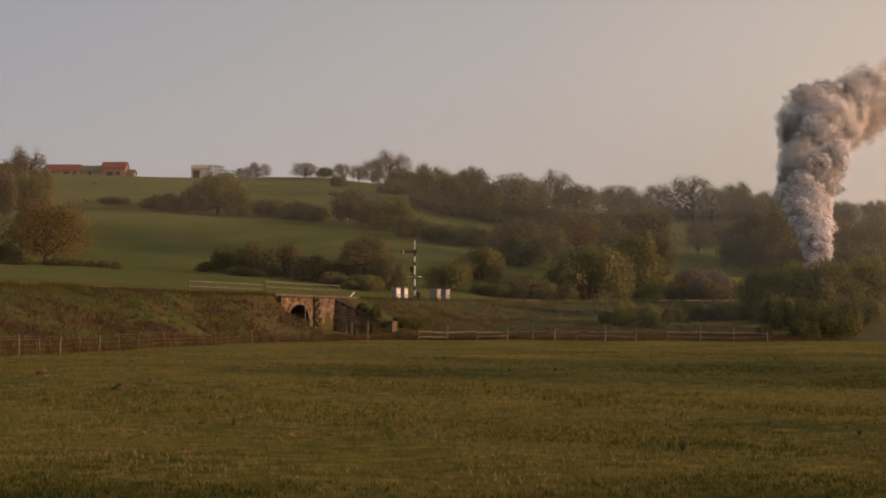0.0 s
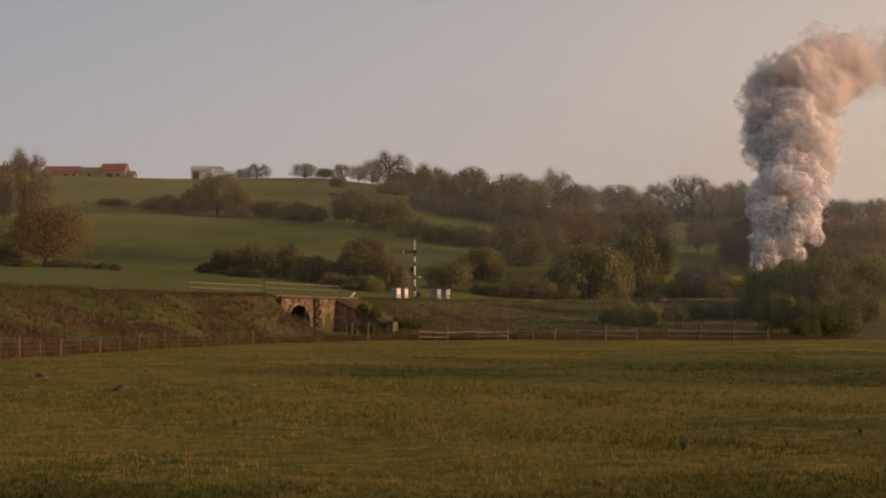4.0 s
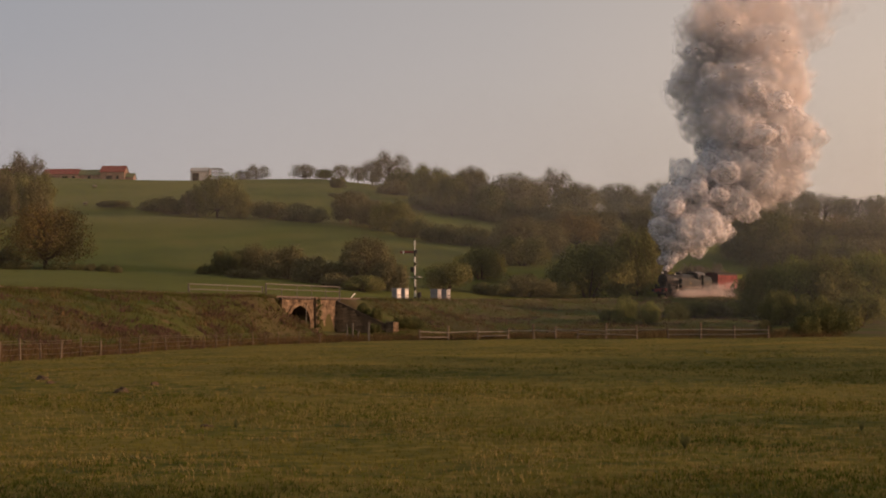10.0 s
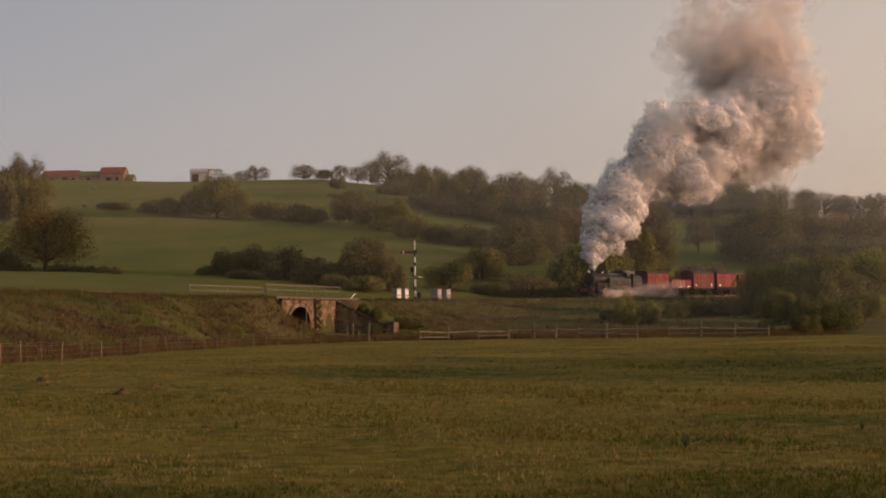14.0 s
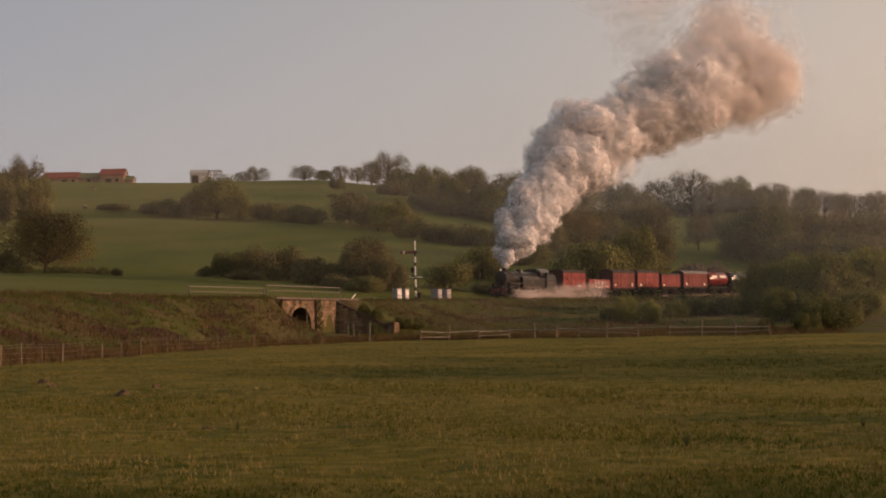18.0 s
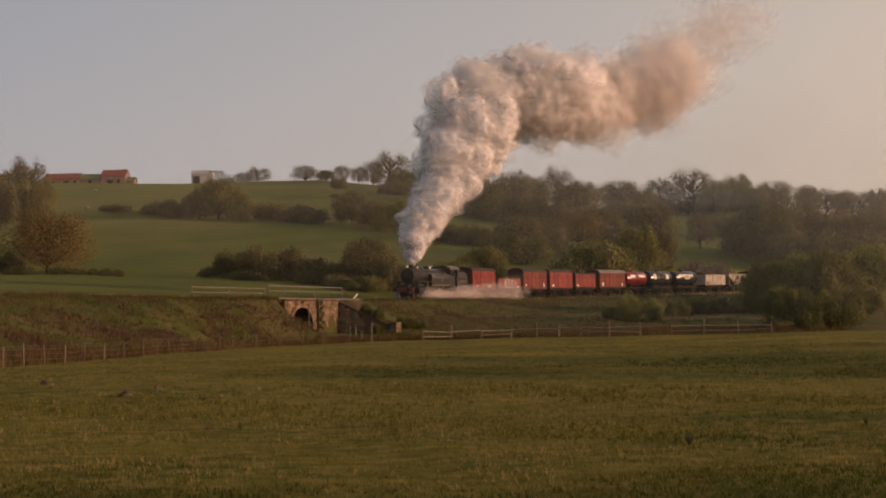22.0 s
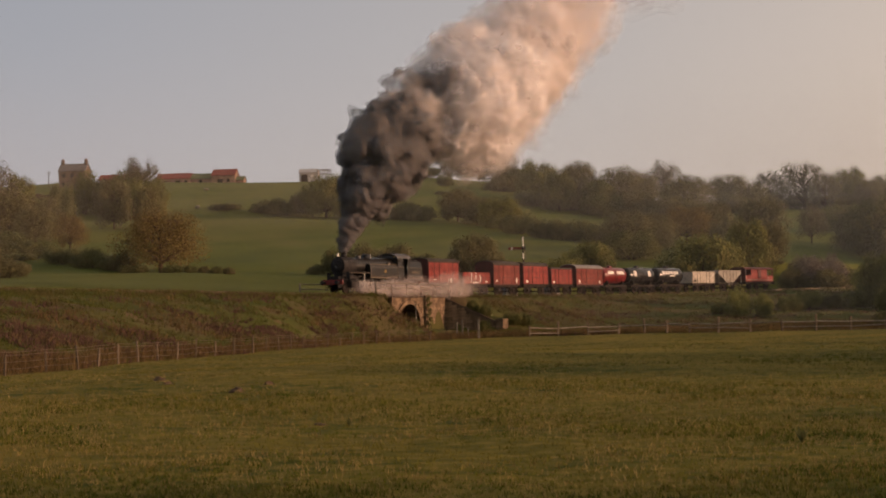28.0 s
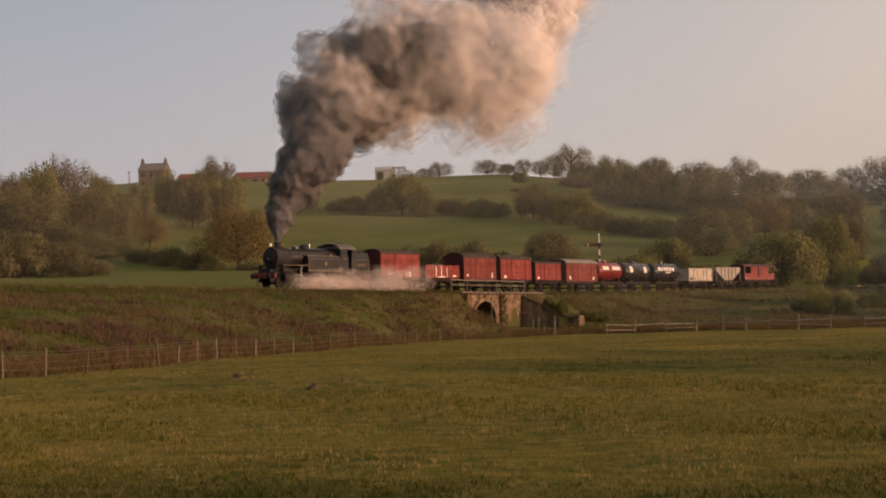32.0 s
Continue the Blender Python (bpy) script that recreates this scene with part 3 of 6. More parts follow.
plant(45.6, 232.0, 10.9, 3.0, 'blossom_bush')
plant(38.6, 226.0, 8.8, 2.6, 'brown_bush')
plant(43.6, 224.0, 8.4, 3.2, 'brown_bush')
plant(47.3, 236.0, 9.9, 3.5, 'brown_bush')
plant(36.5, 238.0, 8.5, 2.9, 'brown_bush')
plant(19.6, 150.0, 4.5, 1.5, 'lime_bush')
plant(22.4, 150.0, 3.8, 1.3, 'lime_bush')
plant(18.0, 152.0, 3.1, 1.0, 'green_bush')
plant(26.2, 158.0, 3.6, 1.5, 'green_bush')
plant(28.8, 160.0, 4.0, 1.7, 'green_bush')
plant(31.7, 160.0, 3.8, 1.8, 'brown_bush')
plant(34.4, 162.0, 4.1, 1.7, 'green_bush')
plant(44.0, 192.0, 8.0, 3.9, 'lime_bush')
plant(50.0, 197.0, 9.9, 5.1, 'lime')
plant(55.2, 194.0, 9.5, 5.2, 'lime_bush')
plant(61.2, 196.0, 10.4, 5.6, 'lime')
plant(43.8, 180.0, 5.3, 3.2, 'lime_bush')
plant(47.6, 178.0, 5.4, 3.6, 'green_bush')
plant(52.1, 176.0, 5.8, 4.0, 'lime_bush')
plant(39.6, 178.0, 3.6, 2.2, 'green_bush')
plant(35.5, 128.0, 3.1, 2.8, 'dark_bush')
plant(32.9, 126.0, 2.0, 1.4, 'dark_bush')
plant(29.2, 126.0, 1.6, 0.8, 'brown_bush')
plant(-136.9, 330.0, 44.3, 6.2, 'bare')
plant(-141.4, 320.0, 42.3, 5.7, 'green')
plant(-144.1, 310.0, 38.9, 5.1, 'brown')
plant(-147.8, 345.0, 47.8, 3.7, 'bare')
plant(-152.5, 310.0, 42.6, 6.3, 'brown')
plant(-162.5, 310.0, 42.4, 7.6, 'brown')
plant(-133.5, 340.0, 41.8, 4.4, 'green')
plant(-124.6, 310.0, 34.1, 6.3, 'brown')
plant(-129.6, 290.0, 31.9, 7.1, 'brown')
plant(-120.8, 320.0, 34.1, 5.2, 'brown')
plant(-140.1, 290.0, 32.3, 7.1, 'brown')
plant(-113.2, 372.0, 47.3, 4.3, 'bare')
plant(-127.9, 372.0, 45.7, 4.6, 'green_bush')
plant(-120.1, 368.0, 42.5, 4.5, 'dark_bush')
plant(-110.9, 360.0, 40.7, 5.3, 'green_bush')
plant(-104.7, 325.0, 38.1, 4.8, 'brown')
plant(-124.8, 345.0, 39.4, 3.4, 'dark_bush')
plant(-95.4, 320.0, 35.1, 3.4, 'brown')
plant(-97.8, 275.0, 25.7, 3.8, 'orange')
plant(-110.8, 290.0, 28.7, 4.7, 'brown')
plant(-118.9, 280.0, 24.6, 3.9, 'dark_bush')
plant(-106.6, 265.0, 21.7, 3.9, 'dark_bush')
plant(-97.0, 255.0, 18.9, 3.7, 'dark_bush')
plant(-88.3, 245.0, 16.9, 3.6, 'dark_bush')
plant(-81.7, 240.0, 16.4, 3.5, 'dark_bush')
plant(-76.3, 236.0, 14.1, 2.7, 'dark_bush')
plant(-98.4, 250.0, 16.5, 3.1, 'dark_bush')
plant(-87.6, 190.0, 16.4, 5.1, 'brown')
plant(-82.0, 192.0, 14.7, 4.7, 'brown')
plant(-92.6, 188.0, 17.2, 5.4, 'brown')
plant(-75.3, 186.0, 12.2, 3.3, 'brown_bush')
plant(-15.3, 445.0, 47.6, 7.3, 'brown_bush')
plant(-4.0, 410.0, 39.5, 6.7, 'dark_bush')
plant(6.0, 405.0, 38.2, 7.6, 'brown_bush')
plant(15.5, 395.0, 36.5, 7.4, 'dark_bush')
plant(25.2, 395.0, 37.3, 7.4, 'brown_bush')
plant(34.0, 385.0, 34.8, 7.9, 'brown_bush')
for q in (74.0, 82.0, 90.5, 98.0, 105.5):
    plant(q, 466.0, 41.4 - 0.08 * (q - 74), 5.4, 'brown_bush')
plant(56.7, 425.0, 37.9, 8.0, 'brown_bush')
plant(37.1, 162.0, 8.1, 2.4, 'green')
plant(40.6, 160.0, 8.8, 3.5, 'lime')
plant(44.3, 158.0, 9.0, 3.6, 'green')
plant(49.4, 160.0, 9.3, 3.8, 'lime')
plant(35.2, 146.0, 4.7, 2.0, 'green_bush')
plant(38.5, 144.0, 4.1, 2.1, 'green_bush')
plant(43.5, 145.0, 4.4, 2.4, 'green_bush')
plant(72.5, 350.0, 27.8, 8.6, 'green')
plant(86.1, 350.0, 28.6, 8.6, 'brown')
plant(96.1, 345.0, 27.4, 7.9, 'orange')
plant(106.7, 345.0, 27.7, 7.9, 'brown')
plant(65.9, 295.0, 19.8, 6.0, 'brown_bush')
plant(66.0, 262.0, 17.3, 6.0, 'brown_bush')
plant(72.4, 258.0, 16.5, 5.9, 'green_bush')
plant(79.7, 258.0, 16.7, 5.9, 'brown_bush')
plant(-58.3, 220.0, 10.4, 1.4, 'dark_bush')
plant(-54.5, 214.0, 9.4, 1.2, 'brown_bush')
plant(-51.1, 208.0, 8.5, 1.2, 'dark_bush')
plant(-47.8, 202.0, 7.7, 1.0, 'brown_bush')
plant(-85.3, 185.0, 14.3, 4.5, 'brown_bush')


# tall unseen trees added beyond the meadow's edge, so their shadows lie across it
for x, y, h, w in ((56, 37, 10.5, 4.5), (64, 31, 11.5, 5.0), (72, 41, 12.5, 5.5), (38, 3, 7.5, 3.4), (47, 16, 7.0, 3.4), (52, 11, 7.5, 3.6), (85, 52, 13.0, 6.0), (45, -3, 9.0, 4.2), (58, 1, 10.5, 5.0)):
    plant(x, y, h, w, "green", "out of view, added to shade the meadow")


# ---------------- grass and rough growth ----------------
def blades(name, label, pts, heights, width, material, per=4, lean=0.5):
    """Many thin grass blades set about the given points, in one mesh."""
    n = len(pts) * per
    base = np.repeat(pts, per, 0) + np.c_[rng.normal(size=(n, 2)) * np.repeat(heights, per)[:, None] * 0.45, np.zeros(n)]
    h = np.repeat(heights, per) * (0.6 + 0.7 * rng.random(n))
    a = rng.random(n) * 6.283
    w = np.c_[np.cos(a), np.sin(a), np.zeros(n)] * (width * (0.6 + 0.8 * rng.random(n)))[:, None]
    tip = base + np.c_[rng.normal(size=(n, 2)) * (h * lean)[:, None], h]
    base[:, 2] -= 0.02
    V = np.stack([base - w, base + w, tip], 1).reshape(-1, 3)
    return tagged(new(name, np_mesh(name, V, np.arange(n * 3).reshape(-1, 3), material)), label, "grass", kind="stuff")


M_BLADE = mat("grass_blades", [(0.062, 0.078, 0.011), (0.108, 0.114, 0.018)], 0.4, 0.9, vary=0.3, island=True, translucent=0.35, space="Object", big=(0.15, 0.12, 0.03), big_scale=0.2)
M_DARKBLADE = mat("coarse_grass_blades", [(0.048, 0.060, 0.009), (0.080, 0.088, 0.015)], 0.4, 0.9, vary=0.3, island=True, translucent=0.3)
M_BANKBLADE = mat("bank_grass_blades", [(0.054, 0.066, 0.014), (0.092, 0.100, 0.024)], 0.4, 0.9, vary=0.4, island=True, translucent=0.35, big=(0.098, 0.068, 0.036), big_scale=0.3)
M_STRAW = mat("dry_grass_blades", [(0.17, 0.130, 0.045), (0.26, 0.200, 0.085)], 0.5, 0.9, vary=0.25, island=True, translucent=0.3)
M_HEATH = mat("heather", [(0.072, 0.046, 0.036), (0.108, 0.066, 0.052)], 0.5, 0.95, vary=0.3, island=True, translucent=0.2)
M_BRACKEN = mat("dead_bracken", [(0.085, 0.058, 0.026), (0.130, 0.090, 0.042)], 0.5, 0.95, vary=0.3, island=True, translucent=0.2)


def meadow_points(n, d0, d1, patch=0.0):
    d = d0 * (d1 / d0) ** rng.random(n)
    az = rng.uniform(-27, 19.5, n)
    f = np.interp(az, FENCE_AZ, FENCE_D)
    x, y = d * np.sin(np.radians(az)), d * np.cos(np.radians(az))
    keep = d < f - 0.3
    if patch:
        keep &= (uneven(x, y, 0.33) + 0.5 * uneven(x + 7, y, 0.9)) > patch
    x, y = x[keep], y[keep]
    return np.c_[x, y, land(x, y)]


p = meadow_points(36000, 10, 125)
blades("meadow_grass", "short cropped green meadow grass", p, (0.035 + 0.05 * rng.random(len(p))) * np.interp(p[:, 1], [11, 26], [0.55, 1.0]), 0.007, M_BLADE, 4)
p = meadow_points(9000, 14, 90, 0.35)
blades("tussock_grass", "longer tussocks of coarse green grass in the meadow", p, (0.07 + 0.07 * rng.random(len(p))) * np.interp(p[:, 1], [14, 32], [0.5, 1.0]), 0.009, M_BLADE, 5)
p = meadow_points(14000, 12, 125, -0.1)
blades("dry_grass", "dry straw-coloured grass tufts in the meadow", p, (0.03 + 0.05 * rng.random(len(p))) * np.interp(p[:, 1], [12, 30], [0.6, 1.0]), 0.007, M_STRAW, 4)
p = meadow_points(30000, 12, 130, -0.6)
blades("bent_grass", "fine bleached bents standing over the meadow turf", p, (0.05 + 0.06 * rng.random(len(p))) * np.interp(p[:, 1], [12, 30], [0.5, 1.0]), 0.008, M_STRAW, 2)
p = meadow_points(26000, 11, 130, 0.15)
blades("green_tufts", "small dark green tufts over the meadow turf", p, (0.05 + 0.06 * rng.random(len(p))) * np.interp(p[:, 1], [12, 30], [0.6, 1.0]), 0.012, M_DARKBLADE, 3)


def bank_points(n, patch=-9.0, k=0.35, shift=0.0, az0=-27, az1=16, u0=0.0, u1=1.0):
    az = rng.uniform(az0, az1, n)
    f = np.interp(az, FENCE_AZ, FENCE_D)
    e0 = track_edges(az)[0]
    d = f + 0.6 + (e0 - f - 0.2) * (u0 + (u1 - u0) * rng.random(n))
    x, y = d * np.sin(np.radians(az)), d * np.cos(np.radians(az))
    keep = (uneven(x + shift, y, k) + 0.6 * uneven(x, y + shift, k * 2.3)) > patch
    s = 131.63 + (x + 29.5) * 0.5013 + (y - 114) * 0.865
    o = (x + 29.5) * 0.865 - (y - 114) * 0.5013
    keep &= ~((s > 153.5) & (s < 168) & (o < 9))
    x, y = x[keep], y[keep]
    return np.c_[x, y, land(x, y)]


p = bank_points(15000)
blades("bank_grass", "rough uncut grass on the railway bank", p, 0.14 + 0.22 * rng.random(len(p)), 0.022, M_BANKBLADE, 5)
p = bank_points(7000, 0.4, 0.30, 3.0)
blades("dead_bracken", "patches of dead brown bracken on the railway bank", p, 0.20 + 0.25 * rng.random(len(p)), 0.03, M_BRACKEN, 5)
p = bank_points(9000, 0.45, 0.22, 11.0)
blades("heather", "purplish heather patches on the railway bank", p, 0.18 + 0.20 * rng.random(len(p)), 0.03, M_HEATH, 6)
p = bank_points(9000, 0.25, 0.34, 5.0, az1=-9, u1=0.62)
blades("heather_slope", "brown and purple heather low on the bank", p, 0.16 + 0.2 * rng.random(len(p)), 0.028, M_HEATH, 5)
p = bank_points(9000, -9, u1=0.13)
blades("fence_line_growth", "tall dry growth along the meadow fence", p, 0.25 + 0.4 * rng.random(len(p)), 0.014, M_BRACKEN, 4, 0.3)
p = bank_points(3500, -9, u0=0.9)
blades("bank_top_grass", "long grass along the top of the bank", p, 0.2 + 0.25 * rng.random(len(p)), 0.016, M_BANKBLADE, 6)


def molehill(x, y, r, h):
    z = ground_z(x, y)
    sh = Shape().lathe([(-0.05, r * 1.1), (0.0, r), (h * 0.5, r * 0.7), (h * 0.85, r * 0.35), (h, r * 0.08)], "z", (x, y, z), 12)
    sh.v = [(a + 0.06 * math.sin(37 * b + 11 * c), b + 0.06 * math.sin(29 * a), c + 0.04 * math.sin(23 * a + 19 * b)) for a, b, c in sh.v]
    tagged(new("molehill", sh.mesh("molehill", M_BARK, True)), "low brown molehill in the meadow grass", "molehill", group="molehills")


for x, y, r, h in ((-7.9, 34.0, 0.30, 0.22), (-11.6, 40.0, 0.35, 0.2), (-10.6, 37.5, 0.22, 0.15), (-7.6, 36.5, 0.2, 0.12), (-4.2, 24.5, 0.14, 0.1)):
    molehill(x, y, r * 0.6, h * 0.6)


def dock_plant(x, y, h):
    z = ground_z(x, y)
    root = thing("dock_plant", "dark broad-leaved dock plant in the meadow", "plant", pose(x, y, z))
    g = random.Random(int(x * 100))
    for k in range(9):
        a, q = k * 2.4, h * g.uniform(0.5, 1.0)
        d, w = Vector((math.cos(a), math.sin(a), 0)), Vector((-math.sin(a), math.cos(a), 0)) * h * 0.13
        tip = d * q * 0.5 + Vector((0, 0, q))
        mid = d * q * 0.28 + Vector((0, 0, q * 0.55))
        part("leaf", Shape().add([(0, 0, 0), mid - w, tip, mid + w], [(0, 1, 2), (0, 2, 3)]), LEAF["dark"], root)


dock_plant(3.2, 18.6, 0.28)
dock_plant(6.4, 21.4, 0.2)
dock_plant(-3.6, 24.0, 0.2)


# ---------------- fences ----------------
def fence_point(az, d=0.0):
    r = float(np.interp(az, FENCE_AZ, FENCE_D)) + d
    return Vector((r * math.sin(radians(az)), r * math.cos(radians(az)), 0))


def polyline(az0, az1, step):
    out, az, last = [], az0, None
    while az < az1:
        p = fence_point(az)
        if last is None or (p - last).length >= step:
            out.append(p)
            last = p
        az += 0.02
    return out


def wire_fence(az0, az1):
    root = thing("wire_fence", "weathered timber posts with sagging wire along the meadow edge", "fence")
    pts = polyline(az0, az1, 2.9)
    me = [Shape().box(-0.04, 0.04, -0.04, 0.04, -0.35, h, 0.01).mesh("post", M_WOOD) for h in (0.9, 1.0, 1.12)]
    tops = []
    for k, p in enumerate(pts):
        p.z = ground_z(p.x, p.y)
        o = part("post", me[k * 7 % 3], None, root)
        o.matrix_basis = Matrix.Translation(p) @ Euler((random.uniform(-0.07, 0.07), random.uniform(-0.07, 0.07), random.random() * 3)).to_matrix().to_4x4()
        tops.append(p)
    for h in (0.3, 0.58, 0.86, 1.0):
        sh = Shape()
        for p, q in zip(tops, tops[1:]):
            m = (p + q) / 2 + Vector((0, 0, -0.03))
            for u, v in ((p, m), (m, q)):
                sh.tube(u + Vector((0, 0, h)), v + Vector((0, 0, h)), 0.007, n=3, caps=False)
        part("wire", sh, M_WIRE, root)


M_PALEWOOD = mat("bleached_timber_rail", [(0.17, 0.145, 0.115), (0.30, 0.26, 0.21)], 3.0, 0.85, vary=0.2)


def rail_fence(az0, az1):
    root = thing("post_and_rail_fence", "old grey post-and-rail fence at the foot of the bank", "fence")
    pts = polyline(az0, az1, 2.9)
    me = [Shape().box(-0.09, 0.09, -0.08, 0.08, -0.35, h, 0.02).mesh("post", M_WOOD) for h in (1.05, 1.2, 1.45)]
    for k, p in enumerate(pts):
        p.z = ground_z(p.x, p.y)
        o = part("post", me[k * 5 % 3], None, root)
        o.matrix_basis = Matrix.Translation(p) @ Euler((random.uniform(-0.05, 0.05), random.uniform(-0.06, 0.06), random.random() * 0.4)).to_matrix().to_4x4()
    for k, (p, q) in enumerate(zip(pts, pts[1:])):
        for h in (0.42, 0.82):
            if h < 0.5 and random.random() < 0.35:
                continue
            j = random.uniform(-0.08, 0.06), random.uniform(-0.1, 0.06)
            part("rail", Shape().tube(p + Vector((0, -0.08, h + j[0])), q + Vector((0, -0.08, h + j[1])), 0.06, 0.05, 6), M_PALEWOOD, root)


wire_fence(-27.0, -4.4)
rail_fence(-1.0, 13.3)


def lone_post(x, y, h, w=0.09, m=M_PAINTED):
    z = ground_z(x, y)
    tagged(new("gate_post", Shape().box(x - w, x + w, y - w, y + w, z - 0.3, z + h, 0.02).mesh("gate_post", m)), "pale timber gate post at the meadow corner", "post")


lone_post(-7.0, 129.0, 1.75)
lone_post(-8.6, 130.5, 1.5, 0.08)
lone_post(-9.1, 130.2, 1.3, 0.07)
lone_post(-8.1, 131.0, 0.9, 0.06)


# ---------------- occupation bridge under the line ----------------
def along(s):
    """Lineside distances are counted so that the chimney ends the clip at 131.63 m."""
    return s - 131.63 + S_CHIMNEY


def line_frame(s, side=0.0, up=0.0):
    p, h = on_track(along(s), side, up)
    return Matrix.Translation(p) @ Matrix.Rotation(h, 4, "Z")


def build_bridge():
    """x runs along the line, -y towards the meadow, z from the rail heads."""
    root = thing("stone_bridge", "small arched sandstone bridge under the railway, ivy on its pilaster", "bridge", line_frame(158.7))
    xc, zc, r = -1.65, -2.75, 1.72
    x0, x1, ztop, zbot, yf = -4.5, 4.5, -0.42, -4.0, -3.2

    def inside(x, z, pad=0.0):
        return (abs(x - xc) < r + pad and z < zc) or math.hypot(x - xc, z - zc) < r + pad

    rnd = random.Random(3)
    z = zbot
    while z < ztop - 0.1:
        h = min(0.33, ztop - z)
        x = x0 - rnd.random() * 0.3
        while x < x1:
            w = rnd.uniform(0.45, 0.8)
            a, b = max(x, x0), min(x + w, x1)
            x += w
            if b - a < 0.12:
                continue
            cuts = [(a, b)]
            if any(inside(q, zz, 0.34) for q in np.linspace(a, b, 7) for zz in (z, z + h)):
                keep = [q for q in np.linspace(a, b, 13) if not (inside(q, z, 0.34) or inside(q, z + h, 0.34))]
                if len(keep) < 3:
                    continue
                cuts = [(min(keep), max(keep))] if not (min(keep) < xc < max(keep)) else []
            for a, b in cuts:
                d = rnd.uniform(0, 0.035)
                part("stone_block", Shape().box(a + 0.012, b - 0.012, yf - d, yf + 0.25, z + 0.012, z + h - 0.012), M_STONE, root)
        z += h
    for k in range(15):
        a0, a1 = math.pi * k / 15 + 0.012, math.pi * (k + 1) / 15 - 0.012
        out = [(xc + q * math.cos(a), zc + q * math.sin(a)) for q, a in ((r, a0), (r + 0.36, a0), (r + 0.36, a1), (r, a1))]
        part("arch_stone", Shape().prism(out, yf - 0.06, yf + 0.3, "y"), M_STONE, root)
    for s in (-1, 1):
        for k in range(4):
            part("arch_stone", Shape().box(*sorted((xc + s * r, xc + s * (r + 0.36))), yf - 0.05, yf + 0.3, zbot + 0.3 * k, zbot + 0.3 * k + 0.28), M_STONE, root)
    # body behind the face, with the passage through it
    n = 16
    arc = [(xc + r * math.cos(a), zc + r * math.sin(a)) for a in np.linspace(0, math.pi, n)]
    prof = [(xc + r, zbot)] + arc + [(xc - r, zbot), (x0 + 0.05, zbot), (x0 + 0.05, ztop - 0.05), (x1 - 0.05, ztop - 0.05), (x1 - 0.05, zbot)]
    sh = Shape()
    m = len(prof)
    vs = [(u, y, z) for y in (yf + 0.06, 3.2) for u, z in prof]
    sh.add(vs, [(i, (i + 1) % m, m + (i + 1) % m, m + i) for i in range(m)])
    for y in (0, m):
        sh.f.append(tuple(y + i for i in range(m)))
    part("masonry_core", sh, M_SHADEDSTONE, root)
    part("coping", Shape().box(x0 - 0.1, x1 + 0.1, yf - 0.12, yf + 0.4, ztop, ztop + 0.09, 0.02), M_SHADEDSTONE, root)
    pil = part("pilaster", Shape().box(0.75, 1.45, yf - 0.28, yf + 0.05, zbot, ztop + 0.25, 0.03), M_STONE, root)
    V, Q = leaf_cloud([(1.1 + 0.2 * math.sin(k * 2.1), yf - 0.30, zbot + 0.5 + 0.26 * k, 0.30) for k in range(13)], 700, 0.07)
    part("ivy", np_mesh("ivy", V, Q, LEAF["dark"]), None, pil)
    part("drain_pipe", Shape().tube((-0.75, yf - 0.12, zbot), (-0.75, yf - 0.12, -1.0), 0.05, n=8), M_PAINTED, root)
    part("ballast_bed", Shape().box(x0 - 0.6, x1 + 0.6, yf + 0.42, 3.2, ztop - 0.06, ztop + 0.02), M_SHADEDSTONE, root)
    # wing wall that falls away towards the meadow
    p, q = Vector((x1, yf, 0)), Vector((6.0, -8.5, 0))
    d = (q - p).normalized()
    nrm = Vector((d.y, -d.x, 0)) * 0.45
    vs = []
    for o in (Vector(), -nrm):
        vs += [p + o + Vector((0, 0, zbot)), q + o + Vector((0, 0, zbot - 0.3)), q + o + Vector((0, 0, -3.0)), p + o + Vector((0, 0, ztop))]
    part("wing_wall", Shape().add(vs, [(0, 1, 2, 3), (7, 6, 5, 4), (0, 4, 5, 1), (1, 5, 6, 2), (2, 6, 7, 3), (3, 7, 4, 0)]), M_SHADEDSTONE, root)
    face = math.atan2(d.y, d.x)
    length = (q - p).length
    k = 0
    z = zbot - 0.25
    while z < ztop - 0.3:
        u = 0.1 * (k % 3)
        while u < length - 0.3:
            w = rnd.uniform(0.45, 0.85)
            if z + 0.3 < ztop + (-3.0 - ztop) * (u + w) / length:
                st = part("wall_stone", Shape().box(u + 0.012, u + w - 0.012, -0.04 - 0.03 * rnd.random(), 0.1, 0, 0.29), M_STONE, root)
                st.matrix_basis = Matrix.Translation((p.x, p.y, z)) @ Matrix.Rotation(face, 4, "Z")
            u += w
        z += 0.31
        k += 1
    for k in range(5):
        part("pier_stone", Shape().box(5.7, 6.7, -9.3, -8.4, zbot - 0.3 + 0.33 * k, zbot - 0.3 + 0.33 * k + 0.31, 0.03), M_STONE, root)


build_bridge()
for x, y, top, half in ((5.9, -5.6, 3.3, 0.7), (6.3, -6.9, 2.7, 0.7), (7.6, -9.2, 1.8, 1.0), (9.0, -9.8, 1.5, 1.1), (5.0, -7.6, 1.3, 0.7)):
    q = line_frame(158.7) @ Vector((x, y, 0))
    plant(q.x, q.y, top, half, "dark_bush", "by the bridge wing wall")


